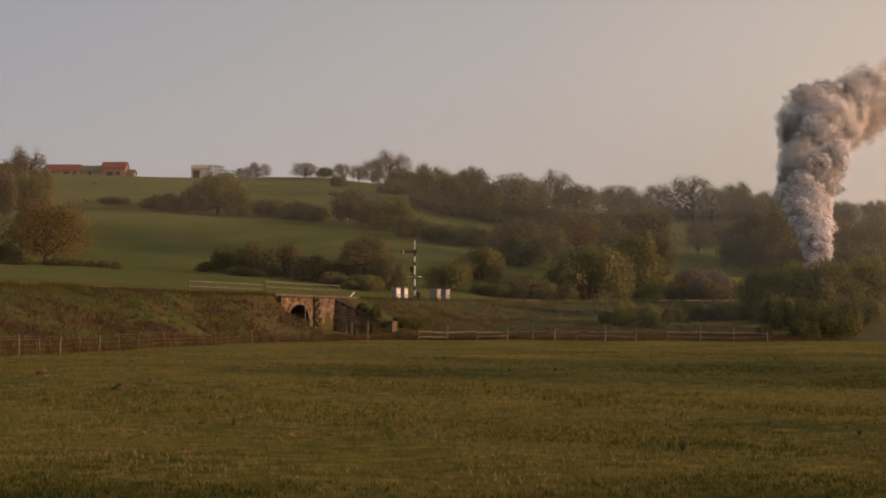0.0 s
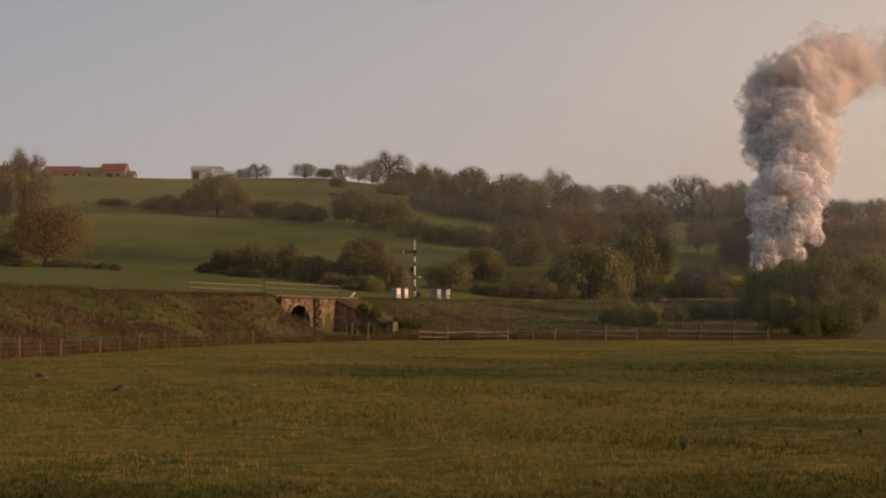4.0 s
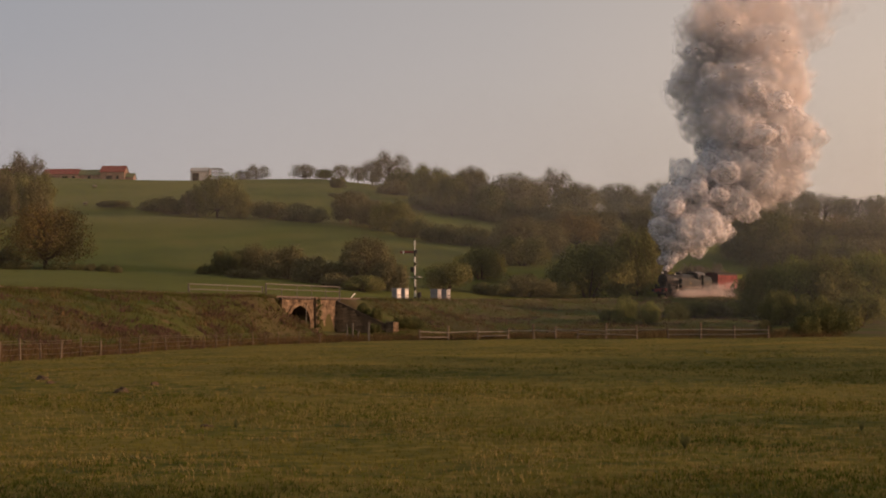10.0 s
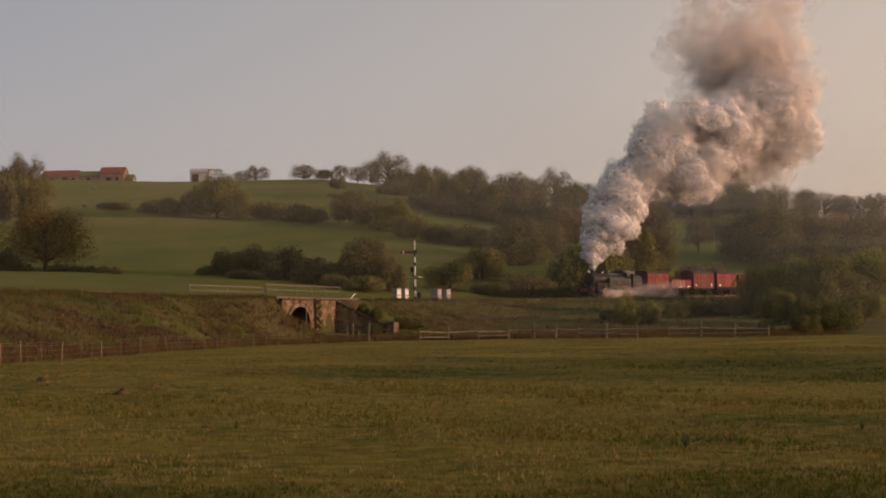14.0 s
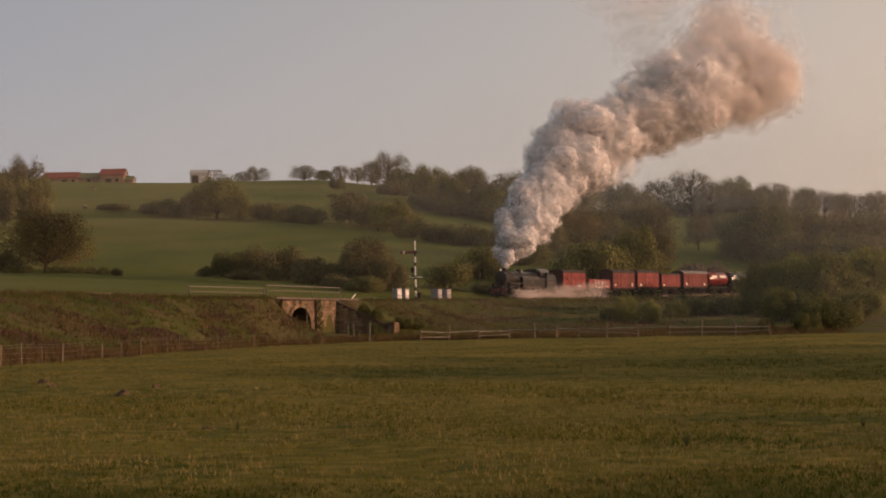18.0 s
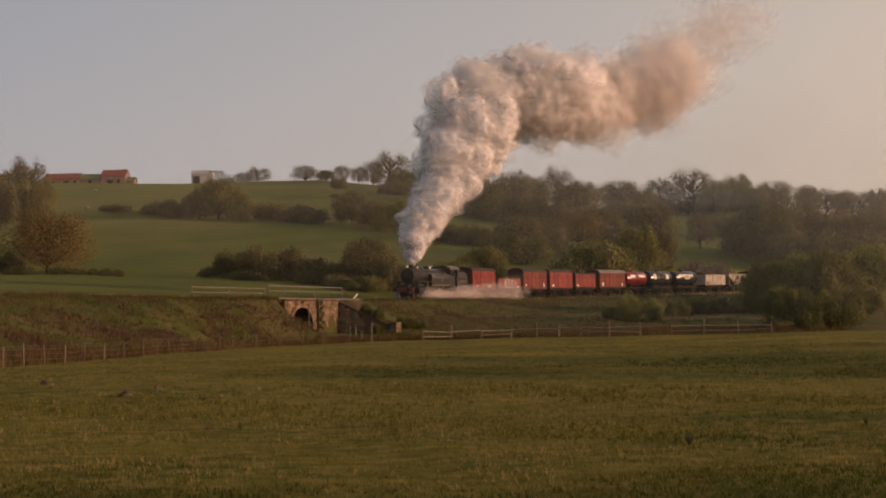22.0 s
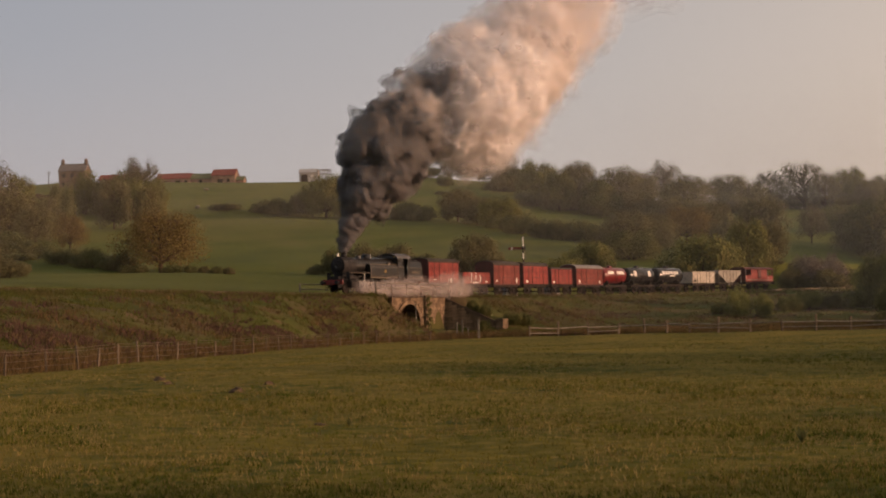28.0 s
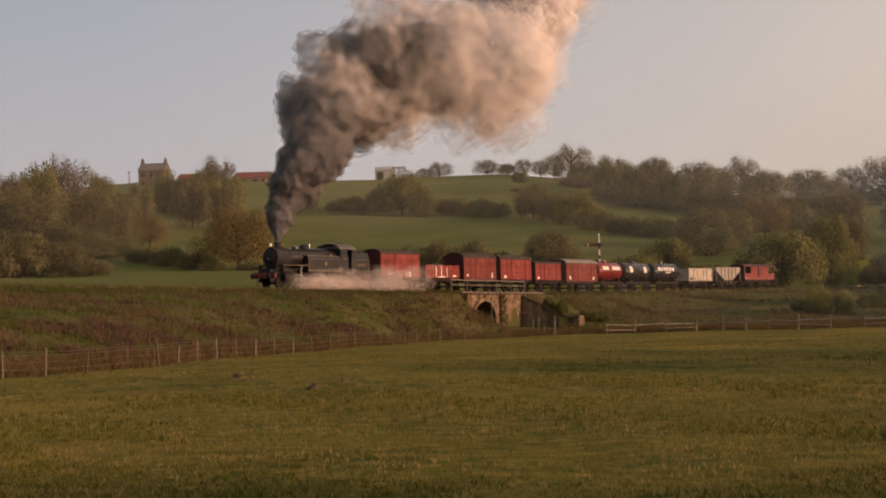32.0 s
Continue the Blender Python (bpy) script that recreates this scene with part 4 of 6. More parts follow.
def railing(s0, s1, label, step, top=1.0, side=2.95):
    root = thing("handrail", label, "railing")
    ss = np.linspace(s0, s1, max(2, round((s1 - s0) / step) + 1))
    for k, s in enumerate(ss):
        p, h = on_track(along(s), side, -0.62)
        big = k in (0, len(ss) - 1)
        w = 0.075 if big else 0.035
        part("post", Shape().box(p.x - w, p.x + w, p.y - w, p.y + w, p.z, p.z + 0.42 + top + 0.2 + (0.06 if big else -0.03)), M_PAINTED, root)
    for u in (top, top * 0.52):
        pts = [on_track(along(s), side, u)[0] for s in ss]
        sh = Shape()
        for a, b in zip(pts, pts[1:]):
            sh.tube(a, b, 0.055 if u == top else 0.042, n=6)
        part("rail", sh, M_PAINTED, root)


railing(148.0, 159.2, "pale weathered two-rail timber railing behind the line", 5.6, 1.0, -2.95)
railing(152.1, 164.3, "pale metal handrail over the stone bridge", 2.4, 0.98)


# ---------------- semaphore signal and lineside cabinets ----------------
def build_signal():
    root = thing("semaphore_signal", "white signal post with red and white arms, beside the line", "railway signal", line_frame(189.9, -3.6, -0.4))
    part("post", Shape().lathe([(0, 0.115), (3.0, 0.10), (7.1, 0.07)], "z", n=12), M_WHITE, root)
    for z, h in ((0.3, 0.5), (1.5, 0.5), (2.9, 0.45), (4.45, 0.45), (5.6, 0.45)):
        part("dark_band", Shape().lathe([(z, 0.118 - z * 0.006), (z + h, 0.118 - z * 0.006)], "z", n=12), M_SOOT, root)
    part("finial", Shape().lathe([(7.1, 0.09), (7.16, 0.14), (7.22, 0.06), (7.42, 0.10), (7.58, 0.02)], "z", n=12), M_WHITE, root)
    arm = part("signal_arm", Shape().box(-0.05, 0.05, 0.12, 1.75, 6.02, 6.30, 0.01), M_REDBEAM, root, "red semaphore arm with white stripe")
    arm.matrix_basis = Matrix.Rotation(radians(30), 4, "Z")
    part("stripe", Shape().box(-0.056, 0.056, 1.25, 1.45, 6.01, 6.31), M_WHITE, arm)
    part("spectacle", Shape().box(-0.05, 0.05, -0.30, 0.14, 5.98, 6.42, 0.04), M_SOOT, arm)
    part("lamp", Shape().box(-0.25, -0.05, -0.28, -0.06, 6.0, 6.35, 0.03), M_SOOT, root)
    part("lower_lamp_box", Shape().box(-0.22, 0.22, 0.12, 0.52, 3.75, 4.35, 0.04), M_SOOT, root)
    part("platform", Shape().box(-0.35, 0.35, -0.75, 0.75, 3.12, 3.17), M_WHITE, root)
    lad = Shape()
    for y in (-0.17, 0.17):
        lad.tube((0.75, y, 0.0), (0.2, y, 6.0), 0.022, n=5)
    for k in range(20):
        lad.tube((0.75 - 0.0275 * k, -0.17, 0.3 * k + 0.1), (0.75 - 0.0275 * k, 0.17, 0.3 * k + 0.1), 0.015, n=4)
    part("ladder", lad, M_WIRE, root)
    part("telephone_box", Shape().box(-0.2, 0.2, -0.75, -0.40, 0.0, 1.3, 0.03), M_SOOT, root)


build_signal()


def cabinet(s, side, h, label, w=0.9, d=0.75, door=M_PALEDOOR):
    root = thing("lineside_cabinet", label, "equipment cabinet", line_frame(s, side, -0.42), group="lineside cabinets")
    part("body", Shape().box(-w / 2, w / 2, -d / 2, d / 2, 0.0, h, 0.02), M_CABINET, root)
    part("door", Shape().box(-w / 2 + 0.05, w / 2 - 0.05, -d / 2 - 0.025, -d / 2 + 0.01, 0.12, h - 0.08, 0.01), door, root)
    part("cap", Shape().box(-w / 2 - 0.05, w / 2 + 0.05, -d / 2 - 0.05, d / 2 + 0.05, h, h + 0.06, 0.01), M_CABINET, root)
    # Three dark boxes make the dark patches on the door.
    for k in range(3):
        part("vent", Shape().box(-w / 2 + 0.18, w / 2 - 0.3, -d / 2 - 0.032, -d / 2 - 0.02, h * 0.30 + 0.2 * k, h * 0.30 + 0.2 * k + 0.09), M_SOOT, root)
    part("handle", Shape().box(w / 2 - 0.2, w / 2 - 0.14, -d / 2 - 0.05, -d / 2 - 0.02, h * 0.5, h * 0.5 + 0.16), M_SOOT, root)


# White doors here carry this pair's sunlit brightness in their colour.
cabinet(185.2, -3.3, 1.72, "white-doored grey lineside cabinet beside the signal", 0.95, 0.7, M_WHITE)
cabinet(187.0, -3.3, 1.70, "grey lineside cabinet with a weathered white door", 0.85, 0.6, M_WHITE)
cabinet(194.2, -3.3, 1.70, "tall pale grey lineside cabinet with white door", 0.95, 1.0)
cabinet(196.4, -3.3, 1.70, "tall pale grey lineside cabinet with white door", 0.95, 0.9)
lever = thing("point_lever", "white painted lever leaning beside the track", "lever", line_frame(174.4, -2.6, -0.35))
part("lever_arm", Shape().box(-0.5, 0.4, -0.2, 0.2, 0, 0.12).tube((-0.3, 0, 0.1), (1.0, 0, 1.0), 0.06, n=6), M_WHITE, lever)
part("counterweight", Shape().lathe([(0, 0.05), (0.02, 0.2), (0.2, 0.2), (0.22, 0.05)], "z", (-0.3, 0, 0.1), 10), M_SOOT, lever)
heap = thing("sleeper_stack", "low stack of old timbers and sheeting beside the line", "timber stack", line_frame(180.5, -3.4, -0.42))
for k in range(5):
    part("timber", Shape().box(-1.4, 1.4, -0.65 + 0.27 * k, -0.42 + 0.27 * k, 0, 0.3 + 0.05 * (k % 2), 0.01), M_WOOD, heap)
part("sheeting", Shape().box(-1.5, 0.2, -0.5, 0.5, 0.36, 0.62, 0.1), M_CABINET, heap)


# ---------------- farm on the hill ----------------
def gable(root, x0, x1, y0, y1, zb, eave, ridge, wall, roofm, name="wing"):
    part("wall", Shape().prism([(y0, zb), (y1, zb), (y1, eave), ((y0 + y1) / 2, ridge - 0.12), (y0, eave)], x0, x1), wall, root)
    ym = (y0 + y1) / 2
    sl = (ridge - eave) / (ym - y0)
    sh = Shape()
    for s, ye in ((-1, y0), (1, y1)):
        yo = ye + s * 0.35
        zo = eave - 0.35 * sl
        vs = [(x, y, z + dz) for x in (x0 - 0.25, x1 + 0.25) for y, z in ((yo, zo), (ym, ridge)) for dz in (0.0, 0.14)]
        sh.add(vs, [(0, 1, 3, 2), (4, 6, 7, 5), (0, 4, 5, 1), (2, 3, 7, 6), (0, 2, 6, 4), (1, 5, 7, 3)])
    return part("roof", sh, roofm, root)


def opening(root, name, x0, x1, y, z0, z1, m=None):
    w = part(name, Shape().box(x0 - 0.1, x1 + 0.1, y - 0.06, y + 0.05, z0 - 0.1, z1 + 0.1), M_WOOD if name == "door" else M_STONE, root)
    part("pane" if name == "window" else "leaf", Shape().box(x0, x1, y - 0.08, y - 0.055, z0, z1), m or M_GLASS, w)


def build_farm():
    b = thing("long_barn", "long low stone barn with red pantile roofs on the skyline", "barn")
    gable(b, -144, -131.4, 497, 503, 52.5, 56.6, 58.7, M_BARNWALL, M_ROOFRED)
    gable(b, -131.4, -123.3, 497.5, 503, 52.5, 56.4, 58.3, M_BARNWALL, M_ROOFMOSS)
    gable(b, -123.2, -114.6, 496.5, 503.5, 52.5, 57.2, 59.6, M_BARNWALL, M_ROOFRED)
    gable(b, -114.6, -111.6, 497.5, 502, 52.5, 55.4, 56.8, M_BARNWALL, M_ROOFMOSS)
    for x in (-141, -137, -133.5, -128, -121, -117.5):
        opening(b, "door" if x in (-137, -121) else "window", x, x + (1.9 if x in (-137, -121) else 1.0), 496.9 if x < -131 else 497.4 if x < -124 else 496.4, 53.6 if x in (-137, -121) else 54.6, 55.7, M_DARKHOLE)
    s = thing("field_shed", "weathered timber and sheet field shed with an open-framed end", "shed")
    gable(s, -91, -84.5, 498, 502.5, 53.0, 57.3, 58.6, M_SHEET, M_SHEET)
    for x in (-84.2, -82.2, -80.4):
        for y in (498, 502.5):
            part("post", Shape().box(x - 0.12, x + 0.12, y - 0.12, y + 0.12, 53.0, 58.2), M_WOOD, s)
    for y in (498, 502.5):
        part("beam", Shape().box(-84.4, -79.6, y - 0.1, y + 0.1, 57.9, 58.2), M_WOOD, s)
        part("beam", Shape().box(-84.4, -79.0, y - 0.1, y + 0.1, 56.6, 56.8), M_WOOD, s)
    opening(s, "door", -90.2, -88.0, 497.95, 53.6, 56.4, M_DARKHOLE)
    opening(s, "window", -86.8, -85.6, 497.95, 55.4, 56.4, M_WHITE)
    h = thing("farmhouse", "two-storey stone farmhouse with slate roof and two gable chimneys", "house")
    gable(h, -159.4, -150.6, 438, 444, 44.0, 53.9, 56.3, M_HOUSEWALL, M_SLATE)
    for x in (-158.9, -151.1):
        ch = part("chimney", Shape().box(x - 0.4, x + 0.4, 440.4, 441.6, 55.3, 57.7, 0.03), M_HOUSEWALL, h)
        for y in (440.7, 441.3):
            part("chimney_pot", Shape().lathe([(57.7, 0.14), (58.15, 0.11)], "z", (x, y, 0), 8), M_ROOFRED, ch)
    for x in (-158.2, -155.4, -152.6):
        for z in (51.6, 48.8):
            if x == -155.4 and z < 50:
                opening(h, "door", x - 0.1, x + 1.0, 437.95, 47.2, 49.4, M_WOOD)
            else:
                opening(h, "window", x, x + 1.1, 437.95, z, z + 1.4)
    o = thing("outbuilding", "low red-roofed outbuilding beside the farmhouse", "outbuilding")
    gable(o, -146, -134, 438, 443, 44.0, 50.6, 52.2, M_BARNWALL, M_ROOFRED)
    z = ground_z(-167.1, 450)
    pole = thing("utility_pole", "timber utility pole by the farmhouse", "utility pole")
    part("pole", Shape().tube((-167.1, 450, z - 0.5), (-167.1, 450, 55.3), 0.16, 0.11, 8), M_BARK, pole)
    part("crossarm", Shape().box(-168.0, -166.2, 449.9, 450.1, 54.7, 54.85), M_BARK, pole)
    wall = thing("dry_stone_wall", "low dry stone wall on the slope below the farmhouse", "wall")
    for k in range(16):
        x, y = -156 + 1.6 * k, 404 - 0.4 * k
        zz = ground_z(x, y)
        part("stone_course", Shape().box(x - 0.8, x + 0.8, y - 0.3, y + 0.3, zz - 0.4, zz + 1.0 + 0.15 * (k % 3), 0.08), M_STONE, wall)


build_farm()


def sheep(x, y, turn):
    z = ground_z(x, y)
    root = thing("sheep", "white sheep grazing on the hill pasture", "sheep", pose(x, y, z, 0, 0, turn), group="sheep")
    part("body", Shape().lathe([(-0.62, 0.05), (-0.55, 0.25), (-0.25, 0.36), (0.25, 0.36), (0.5, 0.26), (0.6, 0.08)], "x", (0, 0, 0.75), 12), M_PAINTED, root, smooth=True)
    part("head", Shape().lathe([(0.5, 0.1), (0.65, 0.15), (0.85, 0.09), (0.92, 0.03)], "x", (0, 0, 0.62), 10), M_PAINTED, root, smooth=True)
    for a in (-0.35, 0.35):
        for b in (-0.15, 0.15):
            part("leg", Shape().tube((a, b, 0), (a, b, 0.55), 0.045, n=6), M_SOOT, root)


for q in ((-109.0, 432.0, 20), (-99.9, 386.0, 190)):
    sheep(*q)


# ---------------- train ----------------
TIMES = [0, 6, 9, 13, 17, 19, 21, 23, 25, 28.5, 30, 32]
GONE = [158.7, 130.1, 118.0, 99.4, 79.3, 67.8, 56.5, 45.5, 34.8, 17.0, 9.8, 0.2]
FIT = np.polyfit(TIMES, GONE, 5)
CABLE = []


def chimney_s(t):
    """How far along the line the chimney stands at t seconds."""
    return S_CHIMNEY + float(np.polyval(FIT, t))


def wheel_shape(r, y0, y1, spokes=0):
    sh = Shape()
    w = y1 - y0
    if not spokes:
        sh.lathe([(y0, r * 0.3), (y0, r + 0.03), (y0 + 0.03, r + 0.03), (y0 + 0.035, r), (y1, r - 0.01), (y1, r * 0.86), (y1 - 0.03, r * 0.84), (y1 - 0.03, r * 0.3), (y1 + 0.01, r * 0.28), (y1 + 0.01, 0.02)], "y", n=24)
        return sh
    n = 32
    for a, b in (((r + 0.03, r * 0.88), (y0, y0 + 0.04)), ((r, r * 0.88), (y0 + 0.04, y1))):
        vs = [(rr * math.cos(2 * math.pi * i / n), yy, rr * math.sin(2 * math.pi * i / n)) for rr in a for yy in b for i in range(n)]
        fs = []
        for p, q in ((0, 1), (3, 2), (1, 3), (2, 0)):
            fs += [(p * n + i, p * n + (i + 1) % n, q * n + (i + 1) % n, q * n + i) for i in range(n)]
        sh.add(vs, fs)
    sh.lathe([(y0, 0.17), (y1 + 0.02, 0.17)], "y", n=14)
    for k in range(spokes):
        a = 2 * math.pi * k / spokes
        d = Vector((math.cos(a), 0, math.sin(a)))
        ym = Vector((0, (y0 + y1) / 2, 0))
        sh.tube(ym + d * 0.15, ym + d * r * 0.9, 0.045, 0.035, 5, False)
    sh.lathe([(y0 + 0.02, r * 0.25), (y1, r * 0.25)], "y", (0.3 * r, 0, 0), 10)
    return sh


WHEELS = []


def wheelset(parent, x, r, spokes=0):
    ws = new("wheelset", Shape().tube((0, -0.75, 0), (0, 0.75, 0), 0.075, n=8).mesh("axle", M_UNDER))
    ws.parent = parent
    ws.location = (x, 0, r)
    mr = wheel_shape(r, 0.68, 0.81, spokes).mesh("wheel", M_UNDER if not spokes else M_SOOT, radians(40))
    for s in (1, -1):
        w = part("wheel", mr, None, ws)
        w.matrix_basis = Matrix.Rotation(0 if s > 0 else math.pi, 4, "Z")
    WHEELS.append((ws, x, r))
    return ws


def buffers(root, x, way, m=M_UNDER):
    for y in (-0.865, 0.865):
        sh = Shape().lathe([(0, 0.11), (0.02 * way, 0.14), (0.04 * way, 0.09), (0.30 * way, 0.075), (0.30 * way, 0.05), (0.44 * way, 0.05), (0.445 * way, 0.21), (0.48 * way, 0.22), (0.50 * way, 0.15)], "x", (x, y, 1.06), 14)
        part("buffer", sh, m, root)
    hook = Shape().tube((x, 0, 1.06), (x + 0.28 * way, 0, 1.04), 0.035, n=6)
    for k in range(3):
        hook.tube((x + (0.26 + 0.05 * k) * way, -0.05 + 0.05 * (k % 2), 0.98 - 0.13 * k), (x + (0.28 + 0.05 * k) * way, 0.0, 0.84 - 0.13 * k), 0.022, n=5)
    part("coupling", hook, m, root)


def chassis(root, L, wb, r=0.475, m=M_UNDER):
    h = L / 2
    part("underframe", Shape().box(-h, h, -0.95, -0.80, 0.92, 1.16).box(-h, h, 0.80, 0.95, 0.92, 1.16).box(-h, -h + 0.14, -1.18, 1.18, 0.90, 1.18)
         .box(h - 0.14, h, -1.18, 1.18, 0.90, 1.18).box(-0.6, -0.5, -0.8, 0.8, 0.95, 1.1).box(0.5, 0.6, -0.8, 0.8, 0.95, 1.1), m, root)
    for x in (-wb / 2, wb / 2):
        wheelset(root, x, r)
        for y in (-1.0, 1.0):
            s = 1 if y > 0 else -1
            sh = Shape().box(x - 0.16, x + 0.16, y - 0.10, y + 0.10, 0.34, 0.66, 0.02)
            part("axlebox", sh, m, root)
            sp = Shape()
            for k in range(4):
                ww = 0.52 - 0.11 * k
                sp.box(x - ww, x + ww, y - 0.045, y + 0.045, 0.80 - 0.03 * k - 0.028, 0.80 - 0.03 * k)
            sp.box(x - 0.28, x - 0.20, y * 0.93 - 0.02, y * 0.93 + 0.02, 0.36, 0.95).box(x + 0.20, x + 0.28, y * 0.93 - 0.02, y * 0.93 + 0.02, 0.36, 0.95)
            part("leaf_spring", sp, m, root)
    part("brake_lever", Shape().tube((-0.3, -1.02, 0.80), (wb / 2 + 0.5, -1.06, 0.62), 0.025, n=5).tube((wb / 2 + 0.45, -1.02, 0.4), (wb / 2 + 0.45, -1.02, 0.95), 0.02, n=5), m, root)
    for x in (-wb / 2 - 0.52, -wb / 2 + 0.52, wb / 2 - 0.52, wb / 2 + 0.52):
        part("brake_shoe", Shape().box(x - 0.05, x + 0.05, -0.82, -0.70, 0.25, 0.72, 0.02), m, root)
    buffers(root, -h, -1, m)
    buffers(root, h, 1, m)


def bars(root, y, items, m=M_WHITE):
    """Plain painted bars (x0, x1, z0, z1) on the side at y."""
    for x0, x1, z0, z1 in items:
        part("lettering_bar", Shape().box(x0, x1, y - 0.004, y + 0.004, z0, z1), m, root)


def van(label, L, side, end, roofm, eave=2.95, crown=0.45, style="planks", marks=()):
    root = thing("box_van", label, "goods van", group="wagons of the goods train")
    h, w, z0 = L / 2, 1.18, 1.16
    part("floor", Shape().box(-h, h, -w, w, z0, z0 + 0.08), M_UNDER, root)
    n = max(8, round(L / 0.28))
    pl = L / n
    me = Shape().box(-pl / 2 + 0.008, pl / 2 - 0.008, -0.03, 0.03, 0, eave - z0 - 0.08).mesh("plank", side)
    for k in range(n):
        for y in (-w + 0.03, w - 0.03):
            o = part("plank", me, None, root)
            o.location = (-h + (k + 0.5) * pl, y, z0 + 0.08)
    for x, s in ((-h + 0.04, -1), (h - 0.04, 1)):
        arc = [(-w + 0.065, z0 + 0.08), (w - 0.065, z0 + 0.08)] + [((w - 0.065) * math.cos(a), eave + (crown - 0.03) * math.sin(a)) for a in np.linspace(0, math.pi, 11)]
        part("end_wall", Shape().prism(arc, x - 0.035, x + 0.035), end, root)
        for y in (-0.45, 0.45):
            part("end_post", Shape().box(x + s * 0.035 - 0.05, x + s * 0.035 + 0.05, y - 0.06, y + 0.06, z0, eave + 0.2, 0.01), end, root)
    arc = [((w + 0.07) * math.cos(a), eave + crown * math.sin(a)) for a in np.linspace(0, math.pi, 15)]
    arc += [((w + 0.01) * math.cos(a), eave - 0.05 + (crown - 0.03) * math.sin(a)) for a in np.linspace(math.pi, 0, 15)]
    part("roof", Shape().prism(arc, -h - 0.07, h + 0.07), roofm, root, smooth=radians(40))
    for y in (-w - 0.012, w + 0.012):
        part("sill", Shape().box(-h, h, y - 0.02, y + 0.02, z0 + 0.0, z0 + 0.12), M_UNDER if style == "ply" else end, root)
        part("cantrail", Shape().box(-h, h, y - 0.02, y + 0.02, eave - 0.10, eave - 0.01), end, root)
        for x in (-h + 0.05, -h * 0.60, -0.78, 0.78, h * 0.60, h - 0.05):
            part("side_strap", Shape().box(x - 0.035, x + 0.035, y - 0.022, y + 0.022, z0 + 0.12, eave - 0.1), end, root)
        if style != "ply":
            for x0, x1 in ((-h + 0.1, -0.82), (h - 0.1, 0.82)):
                part("diagonal_brace", Shape().tube((x0, y, eave - 0.15), (x1, y, z0 + 0.16), 0.032, n=4), end, root)
        d = part("door", Shape().box(-0.74, 0.74, y - 0.03, y + 0.03, z0 + 0.13, eave - 0.12, 0.012), side, root)
        part("door_bar", Shape().box(-0.74, 0.74, y * 1.03 - 0.012, y * 1.03 + 0.012, 1.95, 2.03), end, d)
        part("door_bar", Shape().box(-0.03, 0.03, y * 1.03 - 0.010, y * 1.03 + 0.010, z0 + 0.2, eave - 0.2), end, d)
    bars(root, -w - 0.036, marks)
    chassis(root, L, L * 0.56)
    return root


def open_wagon(L):
    root = thing("open_wagon", "low-sided bauxite red open goods wagon with white marks", "goods wagon", group="wagons of the goods train")
    h, w = L / 2, 1.18
    part("floor", Shape().box(-h, h, -w, w, 1.16, 1.24), M_UNDER, root)
    for y in (-w + 0.03, w - 0.03):
        for k in range(5):
            part("plank", Shape().box(-h, h, y - 0.035, y + 0.035, 1.25 + 0.245 * k, 1.25 + 0.245 * k + 0.23, 0.006), M_RED, root)
        for x in (-h + 0.05, -0.95, 0.95, h - 0.05, -h * 0.66, h * 0.66):
            s = 1 if y > 0 else -1
            part("side_strap", Shape().box(x - 0.04, x + 0.04, y + s * 0.04 - 0.012, y + s * 0.04 + 0.012, 1.2, 2.47), M_REDEND, root)
    for x in (-h + 0.035, h - 0.035):
        for k in range(5):
            part("end_plank", Shape().box(x - 0.035, x + 0.035, -w + 0.07, w - 0.07, 1.25 + 0.245 * k, 1.25 + 0.245 * k + 0.23, 0.006), M_REDEND, root)
    part("load_sheet", Shape().box(-h + 0.1, h - 0.1, -w + 0.1, w - 0.1, 1.3, 1.95, 0.05), M_UNDER, root)
    bars(root, -w - 0.03, [(-1.10, -1.00, 1.36, 2.40), (-0.25, -0.15, 1.36, 2.40), (0.60, 0.70, 1.36, 2.30), (-0.9, 0.4, 1.30, 1.40), (1.6, 2.1, 1.38, 1.52)])
    chassis(root, L, L * 0.56)
    return root


